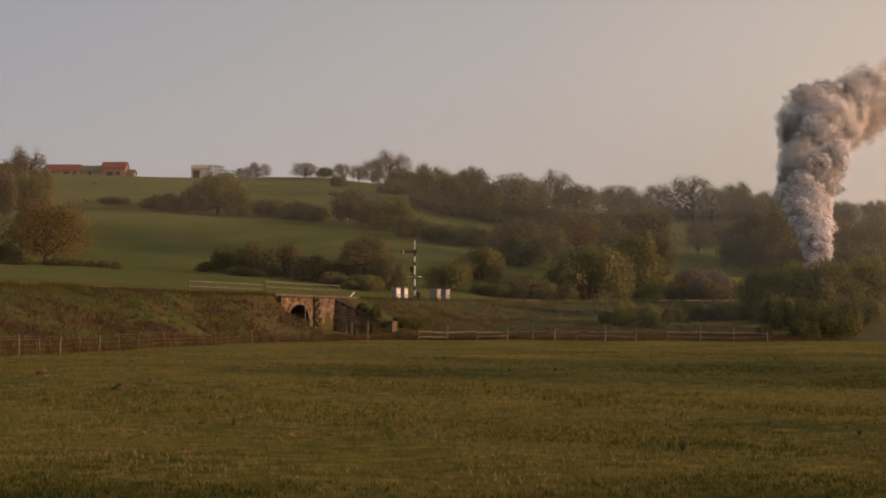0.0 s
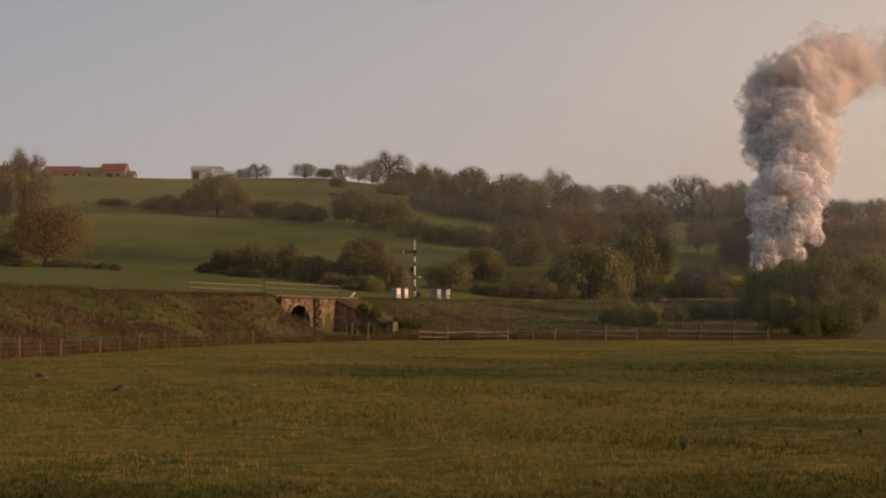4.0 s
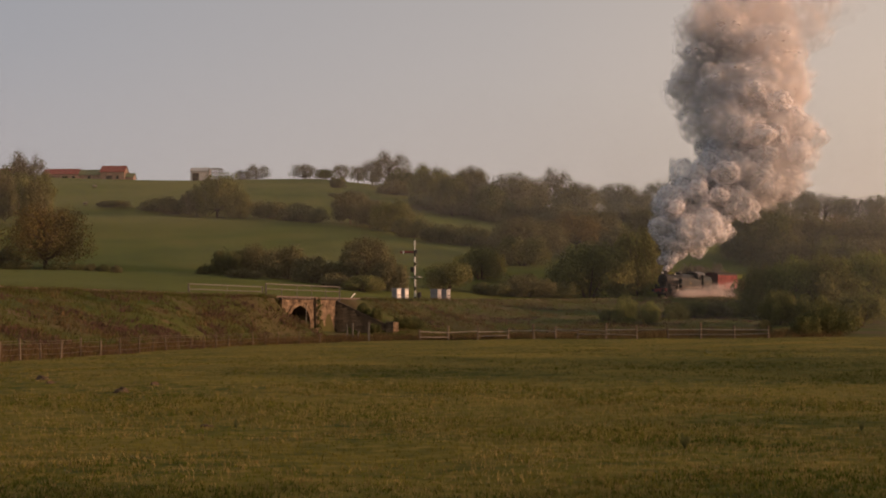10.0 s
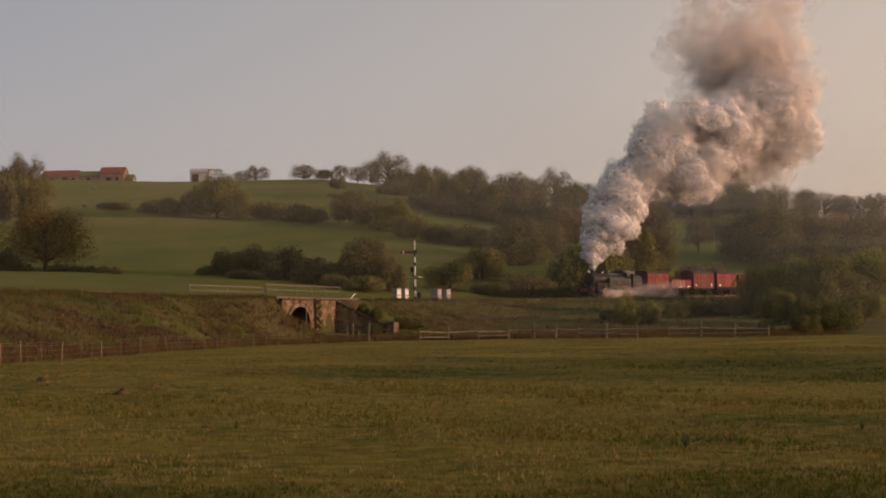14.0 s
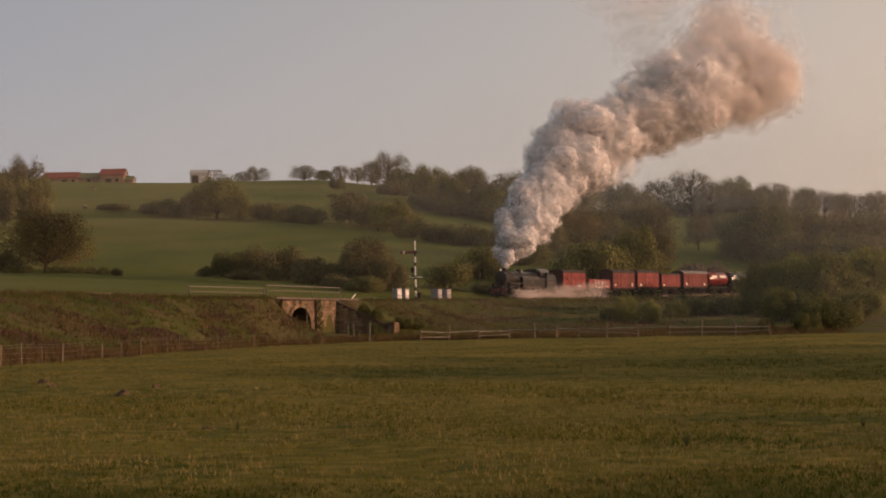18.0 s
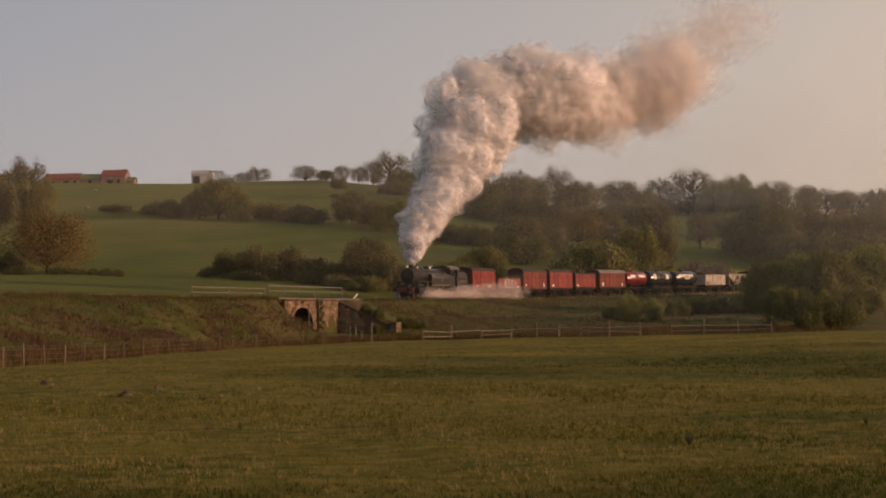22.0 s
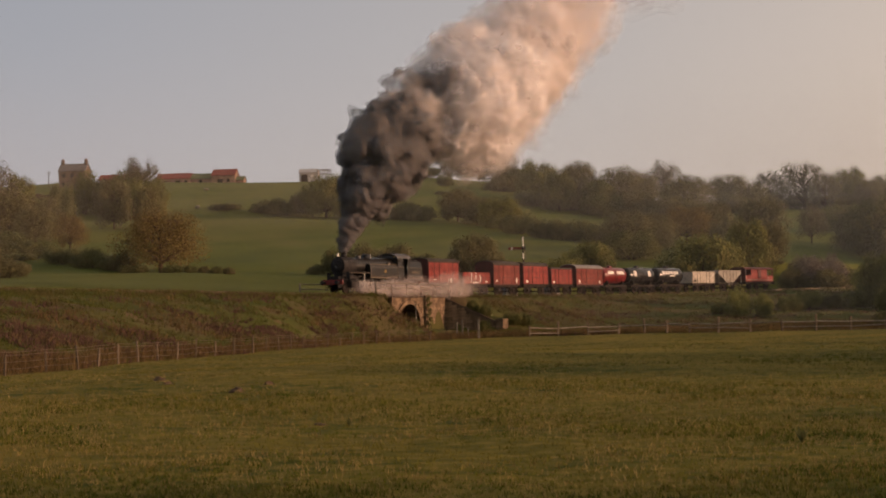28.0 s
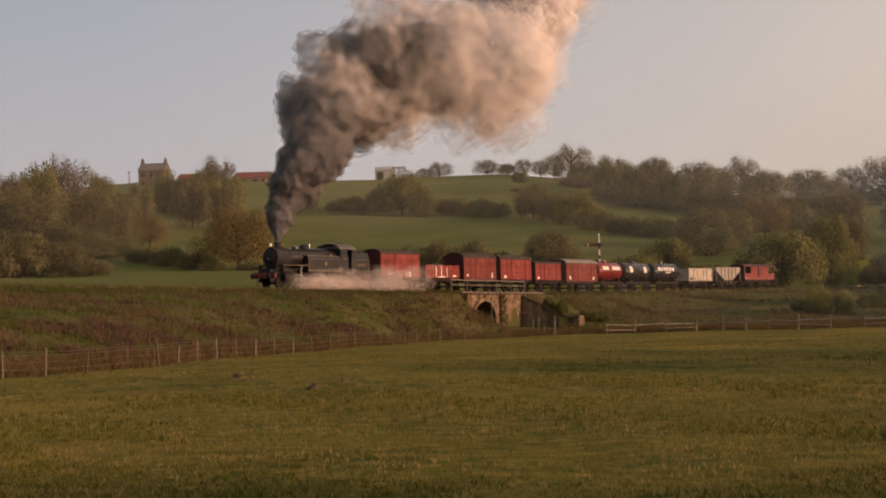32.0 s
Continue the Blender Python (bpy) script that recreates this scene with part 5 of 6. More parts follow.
def tank_wagon(label, L, m, marks, r=1.03):
    root = thing("tank_wagon", label, "tank wagon", group="wagons of the goods train")
    h, zc = L / 2, 2.36
    part("barrel", Shape().lathe([(-h + 0.12, 0.05), (-h + 0.10, 0.45), (-h + 0.16, 0.80), (-h + 0.30, r - 0.03), (-h + 0.36, r), (h - 0.36, r), (h - 0.30, r - 0.03), (h - 0.16, 0.80), (h - 0.10, 0.45), (h - 0.12, 0.05)], "x", (0, 0, zc), 32), m, root, smooth=radians(35))
    for x in (-h * 0.42, h * 0.42):
        part("tank_strap", Shape().lathe([(x - 0.04, r + 0.012), (x + 0.04, r + 0.012)], "x", (0, 0, zc), 32), m, root, smooth=radians(35))
    part("filler_dome", Shape().lathe([(zc + r - 0.08, 0.33), (zc + r + 0.16, 0.33), (zc + r + 0.17, 0.38), (zc + r + 0.21, 0.38), (zc + r + 0.26, 0.2)], "z", n=18), m, root)
    for x in (-h * 0.62, h * 0.62):
        sad = Shape().prism([(-0.95, 1.12), (0.95, 1.12), (0.86, 1.66), (0.4, 1.44), (-0.4, 1.44), (-0.86, 1.66)], x - 0.09, x + 0.09)
        part("saddle", sad, M_UNDER, root)
    lad = Shape()
    for x in (-0.2, 0.2):
        lad.tube((x, -1.16, 1.1), (x, -0.98, 2.75), 0.02, n=5).tube((x, -0.98, 2.75), (x, -0.25, zc + r + 0.04), 0.02, n=5)
    for k in range(6):
        lad.tube((-0.2, -1.15 + 0.03 * k, 1.25 + 0.28 * k), (0.2, -1.15 + 0.03 * k, 1.25 + 0.28 * k), 0.014, n=4)
    part("ladder", lad, M_UNDER, root)
    for x0, x1, z0, z1 in marks:
        sh = Shape()
        vs, fs, n = [], [], 6
        for k in range(n + 1):
            z = z0 + (z1 - z0) * k / n
            y = -math.sqrt(max(0.01, (r + 0.016) ** 2 - (z - zc) ** 2))
            vs += [(x0, y, z), (x1, y, z), (x1, y + 0.012, z), (x0, y + 0.012, z)]
        for k in range(n):
            for i in range(4):
                fs.append((4 * k + i, 4 * k + (i + 1) % 4, 4 * k + 4 + (i + 1) % 4, 4 * k + 4 + i))
        part("lettering_bar", sh.add(vs, fs), M_WHITE, root)
    chassis(root, L, L * 0.56)
    return root


def mineral_wagon(L):
    root = thing("mineral_wagon", "pale grey steel mineral wagon with white diagonal stripe", "goods wagon", group="wagons of the goods train")
    h, w = L / 2, 1.2
    part("floor", Shape().box(-h, h, -w, w, 1.16, 1.24), M_UNDER, root)
    for y in (-w, w):
        part("side_sheet", Shape().box(-h, h, y - 0.02, y + 0.02, 1.22, 2.72), M_GREYWAGON, root)
        part("top_rim", Shape().box(-h, h, y - 0.05, y + 0.05, 2.68, 2.78, 0.01), M_GREYWAGON, root)
        for x in (-h + 0.06, -h * 0.55, -0.75, 0.75, h * 0.55, h - 0.06):
            part("side_stanchion", Shape().box(x - 0.05, x + 0.05, y * 1.04 - 0.045, y * 1.04 + 0.045, 1.18, 2.68, 0.01), M_GREYWAGON, root)
        part("side_door", Shape().box(-0.68, 0.68, y * 1.03 - 0.02, y * 1.03 + 0.02, 1.26, 2.35, 0.015), M_GREYWAGON, root)
    for x in (-h, h):
        part("end_sheet", Shape().box(x - 0.025, x + 0.025, -w, w, 1.22, 2.74), M_GREYWAGON, root)
    part("stripe", Shape().tube((0.8, -w - 0.09, 1.4), (h - 0.15, -w - 0.09, 2.5), 0.03, n=4), M_WHITE, root)
    bars(root, -w - 0.055, [(-h + 0.2, -h + 0.9, 1.36, 1.6)], M_UNDER)
    chassis(root, L, L * 0.5)
    return root


def hopper_wagon(L):
    root = thing("hopper_wagon", "grey steel hopper wagon with sloping lower body", "goods wagon", group="wagons of the goods train")
    h, w = L / 2, 1.2
    out = [(-h + 0.1, 2.85), (h - 0.1, 2.85), (h - 0.1, 2.45), (0.95, 1.25), (-0.95, 1.25), (-h + 0.1, 2.45)]
    part("hopper_body", Shape().prism(out, -w, w, "y"), M_GREYHOP, root)
    part("top_rim", Shape().box(-h + 0.05, h - 0.05, -w - 0.05, w + 0.05, 2.80, 2.90, 0.01), M_GREYHOP, root)
    for y in (-w - 0.04, w + 0.04):
        for x in (-1.6, -0.8, 0.0, 0.8, 1.6):
            zb = 1.3 if abs(x) < 0.9 else 1.3 + (abs(x) - 0.9) * 0.75
            part("side_rib", Shape().box(x - 0.05, x + 0.05, y - 0.04, y + 0.04, zb, 2.8, 0.01), M_GREYHOP, root)
        for s in (-1, 1):
            part("corner_post", Shape().tube((s * (h - 0.1), y * 0.95, 1.1), (s * (h - 0.14), y * 0.95, 2.6), 0.05, n=6), M_GREYHOP, root)
            part("chute_rib", Shape().tube((s * 0.35, y, 0.75), (s * 0.35, y, 1.3), 0.06, n=6), M_GREYHOP, root)
    chassis(root, L, L * 0.52)
    return root


def brake_van(L):
    root = thing("brake_van", "red-brown brake van with verandas and side duckets", "brake van", group="wagons of the goods train")
    h, w = L / 2, 1.18
    c0, c1 = -h * 0.56, h * 0.56
    part("floor", Shape().box(-h, h, -w, w, 1.14, 1.24), M_UNDER, root)
    n = 16
    pl = (c1 - c0) / n
    me = Shape().box(-pl / 2 + 0.006, pl / 2 - 0.006, -0.03, 0.03, 0, 1.70).mesh("plank", M_RED)
    for k in range(n):
        for y in (-w + 0.03, w - 0.03):
            o = part("plank", me, None, root)
            o.location = (c0 + (k + 0.5) * pl, y, 1.24)
    for x in (c0, c1):
        part("cabin_end", Shape().box(x - 0.03, x + 0.03, -w + 0.07, w - 0.07, 1.24, 3.05), M_REDEND, root)
    for y in (-w, w):
        s = 1 if y > 0 else -1
        part("ducket", Shape().box(-0.35, 0.35, y - 0.11, y + 0.11, 1.75, 2.85, 0.04), M_REDEND, root)
        for x0, x1 in ((-h + 0.05, c0 - 0.03), (c1 + 0.03, h - 0.05)):
            part("veranda_side", Shape().box(x0, x1, y - 0.03, y + 0.03, 1.24, 2.08, 0.01), M_RED, root)
            part("grab_rail", Shape().tube((x0 + 0.1, y * 1.02, 1.4), (x0 + 0.1, y * 1.02, 2.9), 0.02, n=5), M_WHITE, root)
        part("footboard", Shape().box(-h + 0.2, h - 0.2, y + s * 0.05 - 0.14, y + s * 0.05 + 0.14, 0.52, 0.56), M_UNDER, root)
        part("waist_strip", Shape().box(-h + 0.05, h - 0.05, y + s * 0.02 - 0.012, y + s * 0.02 + 0.012, 1.42, 1.50), M_PAINTED, root)
    for x in (-h + 0.06, h - 0.06):
        part("veranda_end", Shape().box(x - 0.03, x + 0.03, -w, w, 1.24, 2.08), M_REDEND, root)
        for y in (-w + 0.06, w - 0.06):
            part("veranda_post", Shape().box(x - 0.05, x + 0.05, y - 0.05, y + 0.05, 2.08, 2.96), M_REDEND, root)
    arc = [((w + 0.1) * math.cos(a), 2.96 + 0.36 * math.sin(a)) for a in np.linspace(0, math.pi, 13)] + [((w + 0.04) * math.cos(a), 2.92 + 0.33 * math.sin(a)) for a in np.linspace(math.pi, 0, 13)]
    part("roof", Shape().prism(arc, -h - 0.08, h + 0.08), M_REDEND, root, smooth=radians(40))
    part("stove_pipe", Shape().tube((0.9, 0.4, 3.2), (0.9, 0.4, 3.62), 0.06, n=8), M_UNDER, root)
    chassis(root, L, L * 0.6)
    return root


def locomotive():
    root = thing("steam_locomotive", "sooty lined black tank locomotive with red buffer beam, in steam", "locomotive")
    zc = 2.66
    part("boiler", Shape().lathe([(0.95, 0.40), (0.95, 0.78), (1.1, 0.80), (4.6, 0.90), (7.2, 0.92), (7.2, 0.4)], "x", (0, 0, zc), 36), M_BLACK, root, smooth=radians(35))
    for x in (1.9, 2.9, 3.9):
        part("boiler_band", Shape().lathe([(x - 0.03, 0.835 + 0.02 * (x - 1.9)), (x + 0.03, 0.835 + 0.02 * (x - 1.9))], "x", (0, 0, zc), 36), M_SOOT, root, smooth=radians(35))
    sb = part("smokebox", Shape().lathe([(-1.0, 0.30), (-1.0, 0.80), (-0.94, 0.86), (0.95, 0.86), (0.95, 0.5)], "x", (0, 0, zc), 36), M_SOOT, root, smooth=radians(35))
    part("smokebox_door", Shape().lathe([(-1.0, 0.66), (-1.06, 0.64), (-1.14, 0.48), (-1.19, 0.25), (-1.20, 0.05)], "x", (0, 0, zc), 32), M_SOOT, sb, smooth=radians(35))
    part("door_dart", Shape().tube((-1.2, 0, zc), (-1.34, 0, zc), 0.035, n=8).tube((-1.30, 0, zc), (-1.32, -0.14, zc - 0.2), 0.018, n=5), M_BRIGHT, sb)
    part("number_plate", Shape().box(-1.16, -1.12, -0.26, 0.26, zc + 0.36, zc + 0.48), M_SOOT, sb)
    part("saddle", Shape().box(-0.9, 0.8, -0.55, 0.55, 1.15, 2.0, 0.05), M_SOOT, root)
    part("chimney", Shape().lathe([(zc + 0.72, 0.42), (zc + 0.86, 0.36), (zc + 0.95, 0.27), (zc + 1.16, 0.25), (zc + 1.20, 0.31), (zc + 1.27, 0.32), (zc + 1.30, 0.27), (zc + 1.30, 0.2), (zc + 1.0, 0.19)], "z", n=24), M_SOOT, root, smooth=radians(40))
    part("dome", Shape().lathe([(zc + 0.75, 0.50), (zc + 0.90, 0.42), (zc + 1.10, 0.40), (zc + 1.19, 0.33), (zc + 1.23, 0.15), (zc + 1.24, 0.02)], "z", (3.35, 0, 0), 24), M_BLACK, root, smooth=radians(50))
    part("top_feed", Shape().lathe([(zc + 0.72, 0.30), (zc + 0.98, 0.26), (zc + 1.02, 0.1)], "z", (2.15, 0, 0), 16), M_BLACK, root)
    for y in (-0.18, 0.18):
        part("safety_valve", Shape().lathe([(zc + 0.85, 0.09), (zc + 1.12, 0.075), (zc + 1.17, 0.05)], "z", (5.5, y, 0), 12), M_SOOT, root)
    # Bright whistle placed beside the dome to serve as the dome's highlight.
    part("whistle", Shape().tube((3.85, -0.2, zc + 0.85), (3.85, -0.2, zc + 1.22), 0.05, n=8), M_BRIGHT, root)
    part("frames", Shape().box(-1.7, 11.0, -0.62, -0.56, 0.55, 1.38).box(-1.7, 11.0, 0.56, 0.62, 0.55, 1.38).box(0.4, 0.6, -0.56, 0.56, 0.7, 1.3), M_SOOT, root)
    fb = part("buffer_beam", Shape().box(-1.82, -1.72, -1.28, 1.28, 0.86, 1.32, 0.01), M_REDBEAM, root, "red buffer beam")
    buffers(root, -1.82, -1, M_SOOT)
    buffers(root, 11.0, 1, M_SOOT)
    part("rear_beam", Shape().box(10.9, 11.0, -1.28, 1.28, 0.86, 1.32, 0.01), M_REDBEAM, root)
    part("front_platform", Shape().box(-1.72, -0.95, -1.25, 1.25, 1.32, 1.38).box(-1.6, -1.0, -0.6, 0.6, 1.38, 1.62, 0.03), M_SOOT, root)
    for y in (-1.2, 1.2):
        s = 1 if y > 0 else -1
        part("running_plate", Shape().box(-0.95, 2.3, y - 0.28, y + 0.12, 1.98, 2.04).box(-1.0, -0.95, y - 0.28, y + 0.12, 1.35, 2.04), M_SOOT, root)
        part("running_plate_edge", Shape().box(-0.95, 2.3, y + s * 0.125 - 0.006, y + s * 0.125 + 0.006, 1.93, 2.05), M_LINE, root)
        part("deflector_step", Shape().box(-1.4, -1.1, y - 0.1, y + 0.1, 0.35, 0.39).box(-1.4, -1.36, y - 0.02, y + 0.02, 0.39, 1.34).box(-1.14, -1.1, y - 0.02, y + 0.02, 0.39, 1.34), M_SOOT, root)
        cy = part("cylinder", Shape().lathe([(-0.62, 0.2), (-0.60, 0.36), (-0.56, 0.39), (0.46, 0.39), (0.50, 0.36), (0.52, 0.15)], "x", (0, s * 1.02, 0.96), 22).lathe([(-0.66, 0.12), (-0.62, 0.22), (0.5, 0.22), (0.54, 0.1)], "x", (0, s * 0.98, 1.52), 18), M_SOOT, root, smooth=radians(40))
        part("slide_bar", Shape().box(0.5, 1.75, s * 1.02 - 0.05, s * 1.02 + 0.05, 1.12, 1.18).box(0.5, 1.75, s * 1.02 - 0.05, s * 1.02 + 0.05, 0.82, 0.88).box(1.70, 1.80, s * 0.95 - 0.12, s * 0.95 + 0.12, 0.7, 1.95), M_BRIGHT, root)
        # side tank with a curved side
        o0, o1 = 0.80, 1.34
        tk = [(s * o0, 1.52), (s * 1.30, 1.52), (s * o1, 1.75), (s * o1, 2.42), (s * 1.27, 2.76), (s * 1.17, 2.84), (s * o0, 2.90)]
        tank = part("side_tank", Shape().prism(tk, 2.35, 6.75), M_BLACK, root)
        for z in (1.66, 2.62):
            part("lining", Shape().box(2.45, 6.65, s * (o1 + 0.002) - 0.006, s * (o1 + 0.002) + 0.006, z, z + 0.03) if z < 2 else
                 Shape().tube((2.45, s * 1.318, 2.57), (6.65, s * 1.318, 2.57), 0.016, n=4), M_LINE, tank)
        for x in (2.45, 6.62):
            part("lining", Shape().box(x, x + 0.03, s * (o1 + 0.002) - 0.006, s * (o1 + 0.002) + 0.006, 1.66, 2.44), M_LINE, tank)
        part("crest", Shape().lathe([(s * o1, 0.0), (s * o1, 0.17), (s * (o1 + 0.008), 0.17), (s * (o1 + 0.008), 0.01)], "y", (4.7, 0, 2.16), 14), M_BRASS, tank)
        # Narrow pale strips along the tank's upper and lower edges.
        part("tank_edge", Shape().tube((2.36, s * 1.20, 2.835), (6.72, s * 1.20, 2.835), 0.03, n=6).box(2.36, 6.7, s * 1.305 - 0.01, s * 1.305 + 0.01, 1.50, 1.57), M_LINE, tank)
        part("tank_filler", Shape().lathe([(2.84, 0.16), (3.02, 0.16), (3.04, 0.05)], "z", (5.6, s * 1.0, 0), 12), M_BLACK, tank)
        # cab side with doorway and window
        cab = part("cab_side", Shape().box(6.75, 7.62, s * 1.335 - 0.02, s * 1.335 + 0.02, 1.42, 2.62).box(6.75, 7.62, s * 1.30 - 0.02, s * 1.30 + 0.02, 3.20, 3.56)
                   .box(6.75, 6.90, s * 1.32 - 0.02, s * 1.32 + 0.02, 2.62, 3.20).box(7.48, 7.62, s * 1.32 - 0.02, s * 1.32 + 0.02, 2.62, 3.20)
                   .box(8.30, 8.62, s * 1.335 - 0.02, s * 1.335 + 0.02, 1.42, 3.5), M_BLACK, root)
        part("cab_window", Shape().box(6.92, 7.46, s * 1.31 - 0.006, s * 1.31 + 0.006, 2.64, 3.18), M_GLASS, cab)
        part("window_frame", Shape().box(6.89, 7.49, s * 1.345 - 0.012, s * 1.345 + 0.012, 2.60, 2.65), M_LINE, cab)
        part("cab_handrail", Shape().tube((7.68, s * 1.37, 1.5), (7.68, s * 1.37, 2.9), 0.018, n=5), M_BRIGHT, cab)
        part("cab_handrail", Shape().tube((8.24, s * 1.37, 1.5), (8.24, s * 1.37, 2.9), 0.018, n=5), M_BRIGHT, cab)
        part("cab_step", Shape().box(7.66, 8.26, s * 1.2 - 0.12, s * 1.2 + 0.12, 0.42, 0.46).box(7.66, 8.26, s * 1.2 - 0.12, s * 1.2 + 0.12, 0.86, 0.90).box(7.68, 7.72, s * 1.1 - 0.02, s * 1.1 + 0.02, 0.42, 1.4).box(8.2, 8.24, s * 1.1 - 0.02, s * 1.1 + 0.02, 0.42, 1.4), M_SOOT, root)
        part("boiler_handrail", Shape().tube((-0.9, s * 0.80, zc + 0.42), (2.3, s * 0.84, zc + 0.44), 0.018, n=5), M_BRIGHT, root)
        bars(root, s * 1.30, [(9.1 + 0.24 * k, 9.1 + 0.24 * k + 0.15, 2.02, 2.24) for k in range(5)], M_LINE)
        part("footplate", Shape().box(6.6, 11.0, s * 1.15 - 0.2, s * 1.15 + 0.2, 1.32, 1.42), M_SOOT, root)
    part("cab_floor", Shape().box(6.75, 8.7, -1.3, 1.3, 1.36, 1.44), M_SOOT, root)
    part("cab_front", Shape().box(6.74, 6.79, -1.3, -0.62, 1.5, 3.6).box(6.74, 6.79, 0.62, 1.3, 1.5, 3.6).box(6.74, 6.79, -0.62, 0.62, 3.5, 3.8), M_BLACK, root)
    part("cab_back", Shape().box(8.58, 8.63, -1.28, 1.28, 1.42, 3.65), M_BLACK, root)
    arc = [(1.36 * math.cos(a), 3.48 + 0.54 * math.sin(a)) for a in np.linspace(0, math.pi, 19)] + [(1.30 * math.cos(a), 3.45 + 0.51 * math.sin(a)) for a in np.linspace(math.pi, 0, 19)]
    roof = part("cab_roof", Shape().prism(arc, 6.55, 8.85), M_CABROOFSHEEN, root, smooth=radians(40))
    part("roof_hatch", Shape().box(7.3, 8.1, -0.5, 0.5, 3.97, 4.05, 0.02), M_SOOT, roof)
    bk = [(-1.27, 1.42), (1.27, 1.42), (1.27, 2.62), (1.05, 3.22), (-1.05, 3.22), (-1.27, 2.62)]
    bunker = part("bunker", Shape().prism(bk, 8.64, 10.85), M_BLACK, root)
    for s in (-1, 1):
        part("lining", Shape().box(8.75, 10.75, s * 1.275 - 0.006, s * 1.275 + 0.006, 1.55, 1.58).box(8.75, 10.75, s * 1.275 - 0.006, s * 1.275 + 0.006, 2.55, 2.58).box(8.75, 8.78, s * 1.275 - 0.006, s * 1.275 + 0.006, 1.58, 2.55).box(10.72, 10.75, s * 1.275 - 0.006, s * 1.275 + 0.006, 1.58, 2.55), M_LINE, bunker)
    coal = Shape()
    for k in range(90):
        x, y = random.uniform(8.85, 10.65), random.uniform(-0.85, 0.85)
        q = random.uniform(0.09, 0.17)
        coal.lathe([(-q, q * 0.4), (-q * 0.2, q), (q * 0.6, q * 0.8), (q, q * 0.3)], "z", (x, y, 3.24 + 0.12 * math.cos(y * 1.6)), 5)
    part("coal", coal, M_SOOT, bunker)
    for y, z in ((0.0, zc + 0.92), ):
        part("head_lamp", Shape().box(-1.02, -0.84, y - 0.09, y + 0.09, z, z + 0.26, 0.02).tube((-1.05, y, z + 0.13), (-1.02, y, z + 0.13), 0.06, n=12), M_WHITE, root, "white head lamp")
    wheelset(root, -0.9 + 0.15, 0.46)
    for x in (1.55, 3.88, 6.2):
        wheelset(root, x, 0.86, 15)
    for x in (8.25, 10.2):
        wheelset(root, x, 0.46)
    for s in (-1, 1):
        rod = part("coupling_rod", Shape().box(1.55, 6.2, s * 0.90 - 0.03, s * 0.90 + 0.03, -0.06, 0.06).lathe([(s * 0.86, 0.11), (s * 0.95, 0.11)], "y", (1.55, 0, 0), 12).lathe([(s * 0.86, 0.11), (s * 0.95, 0.11)], "y", (3.88, 0, 0), 12).lathe([(s * 0.86, 0.11), (s * 0.95, 0.11)], "y", (6.2, 0, 0), 12), M_BRIGHT, root)
        CABLE.append((rod, s))
    return root


TRAIN = []   # (thing, distance of its own origin behind the chimney)
LOCO = locomotive()
TRAIN.append((LOCO, 0.0))
for build, c in (
    (lambda: van("bauxite red box van with white lettering bars, next to the locomotive", 5.6, M_RED, M_REDEND, M_ROOFDARK, 3.42, 0.42, marks=[(-0.1 + 0.62 * k, 0.22 + 0.62 * k, 1.28, 1.72) for k in range(3)] + [(-1.9, -1.5, 1.5, 1.62)]), 15.0),
    (lambda: open_wagon(5.3), 21.2),
    (lambda: van("brownish red planked box van with diagonal bracing", 5.5, M_BROWN, M_REDEND, M_ROOFDARK, 3.38, 0.5, marks=[(-2.3, -2.0, 1.5, 1.7), (1.9, 2.1, 1.4, 1.9)]), 27.3),
    (lambda: van("bauxite red box van with plain doors", 5.6, M_RED, M_REDEND, M_ROOFDARK, 3.38, 0.45, style="ply", marks=[(-2.2, -1.8, 1.42, 1.7)]), 33.6),
    (lambda: van("short bright red box van with a low roof", 5.0, M_RED, M_REDEND, M_ROOFDARK, 3.08, 0.22, style="ply", marks=[(-2.1, -1.7, 1.4, 1.62)]), 39.6),
    (lambda: van("brownish red long van with a pale grey roof", 6.4, M_BROWN, M_REDEND, M_ROOFGREY, 3.2, 0.50, marks=[(-2.6, -2.3, 1.4, 1.8), (2.2, 2.5, 1.4, 1.7)]), 46.3),
    (lambda: tank_wagon("glossy red tank wagon with white lettering bars", 5.6, M_TANKRED, [(-1.75, -0.45, 2.52, 2.92), (0.35, 2.0, 2.52, 2.92)]), 52.9),
    (lambda: tank_wagon("glossy black tank wagon with white roundels", 6.2, M_TANKBLACK, [(-1.95, -1.35, 2.25, 2.95), (1.25, 1.85, 2.25, 2.95)]), 59.2),
    (lambda: tank_wagon("glossy black tank wagon with a white lettering bar", 6.2, M_TANKBLACK, [(-2.1, -1.55, 2.5, 2.9), (-1.35, -0.95, 2.5, 2.9), (-0.75, -0.3, 2.5, 2.9), (-0.1, 0.35, 2.5, 2.9), (0.55, 1.0, 2.5, 2.9), (1.2, 1.6, 2.5, 2.9), (-0.5, 0.7, 2.2, 2.36)]), 66.0),
    (lambda: mineral_wagon(5.4), 73.4),
    (lambda: hopper_wagon(5.6), 79.9),
    (lambda: brake_van(7.0), 87.2),
):
    TRAIN.append((build(), c))


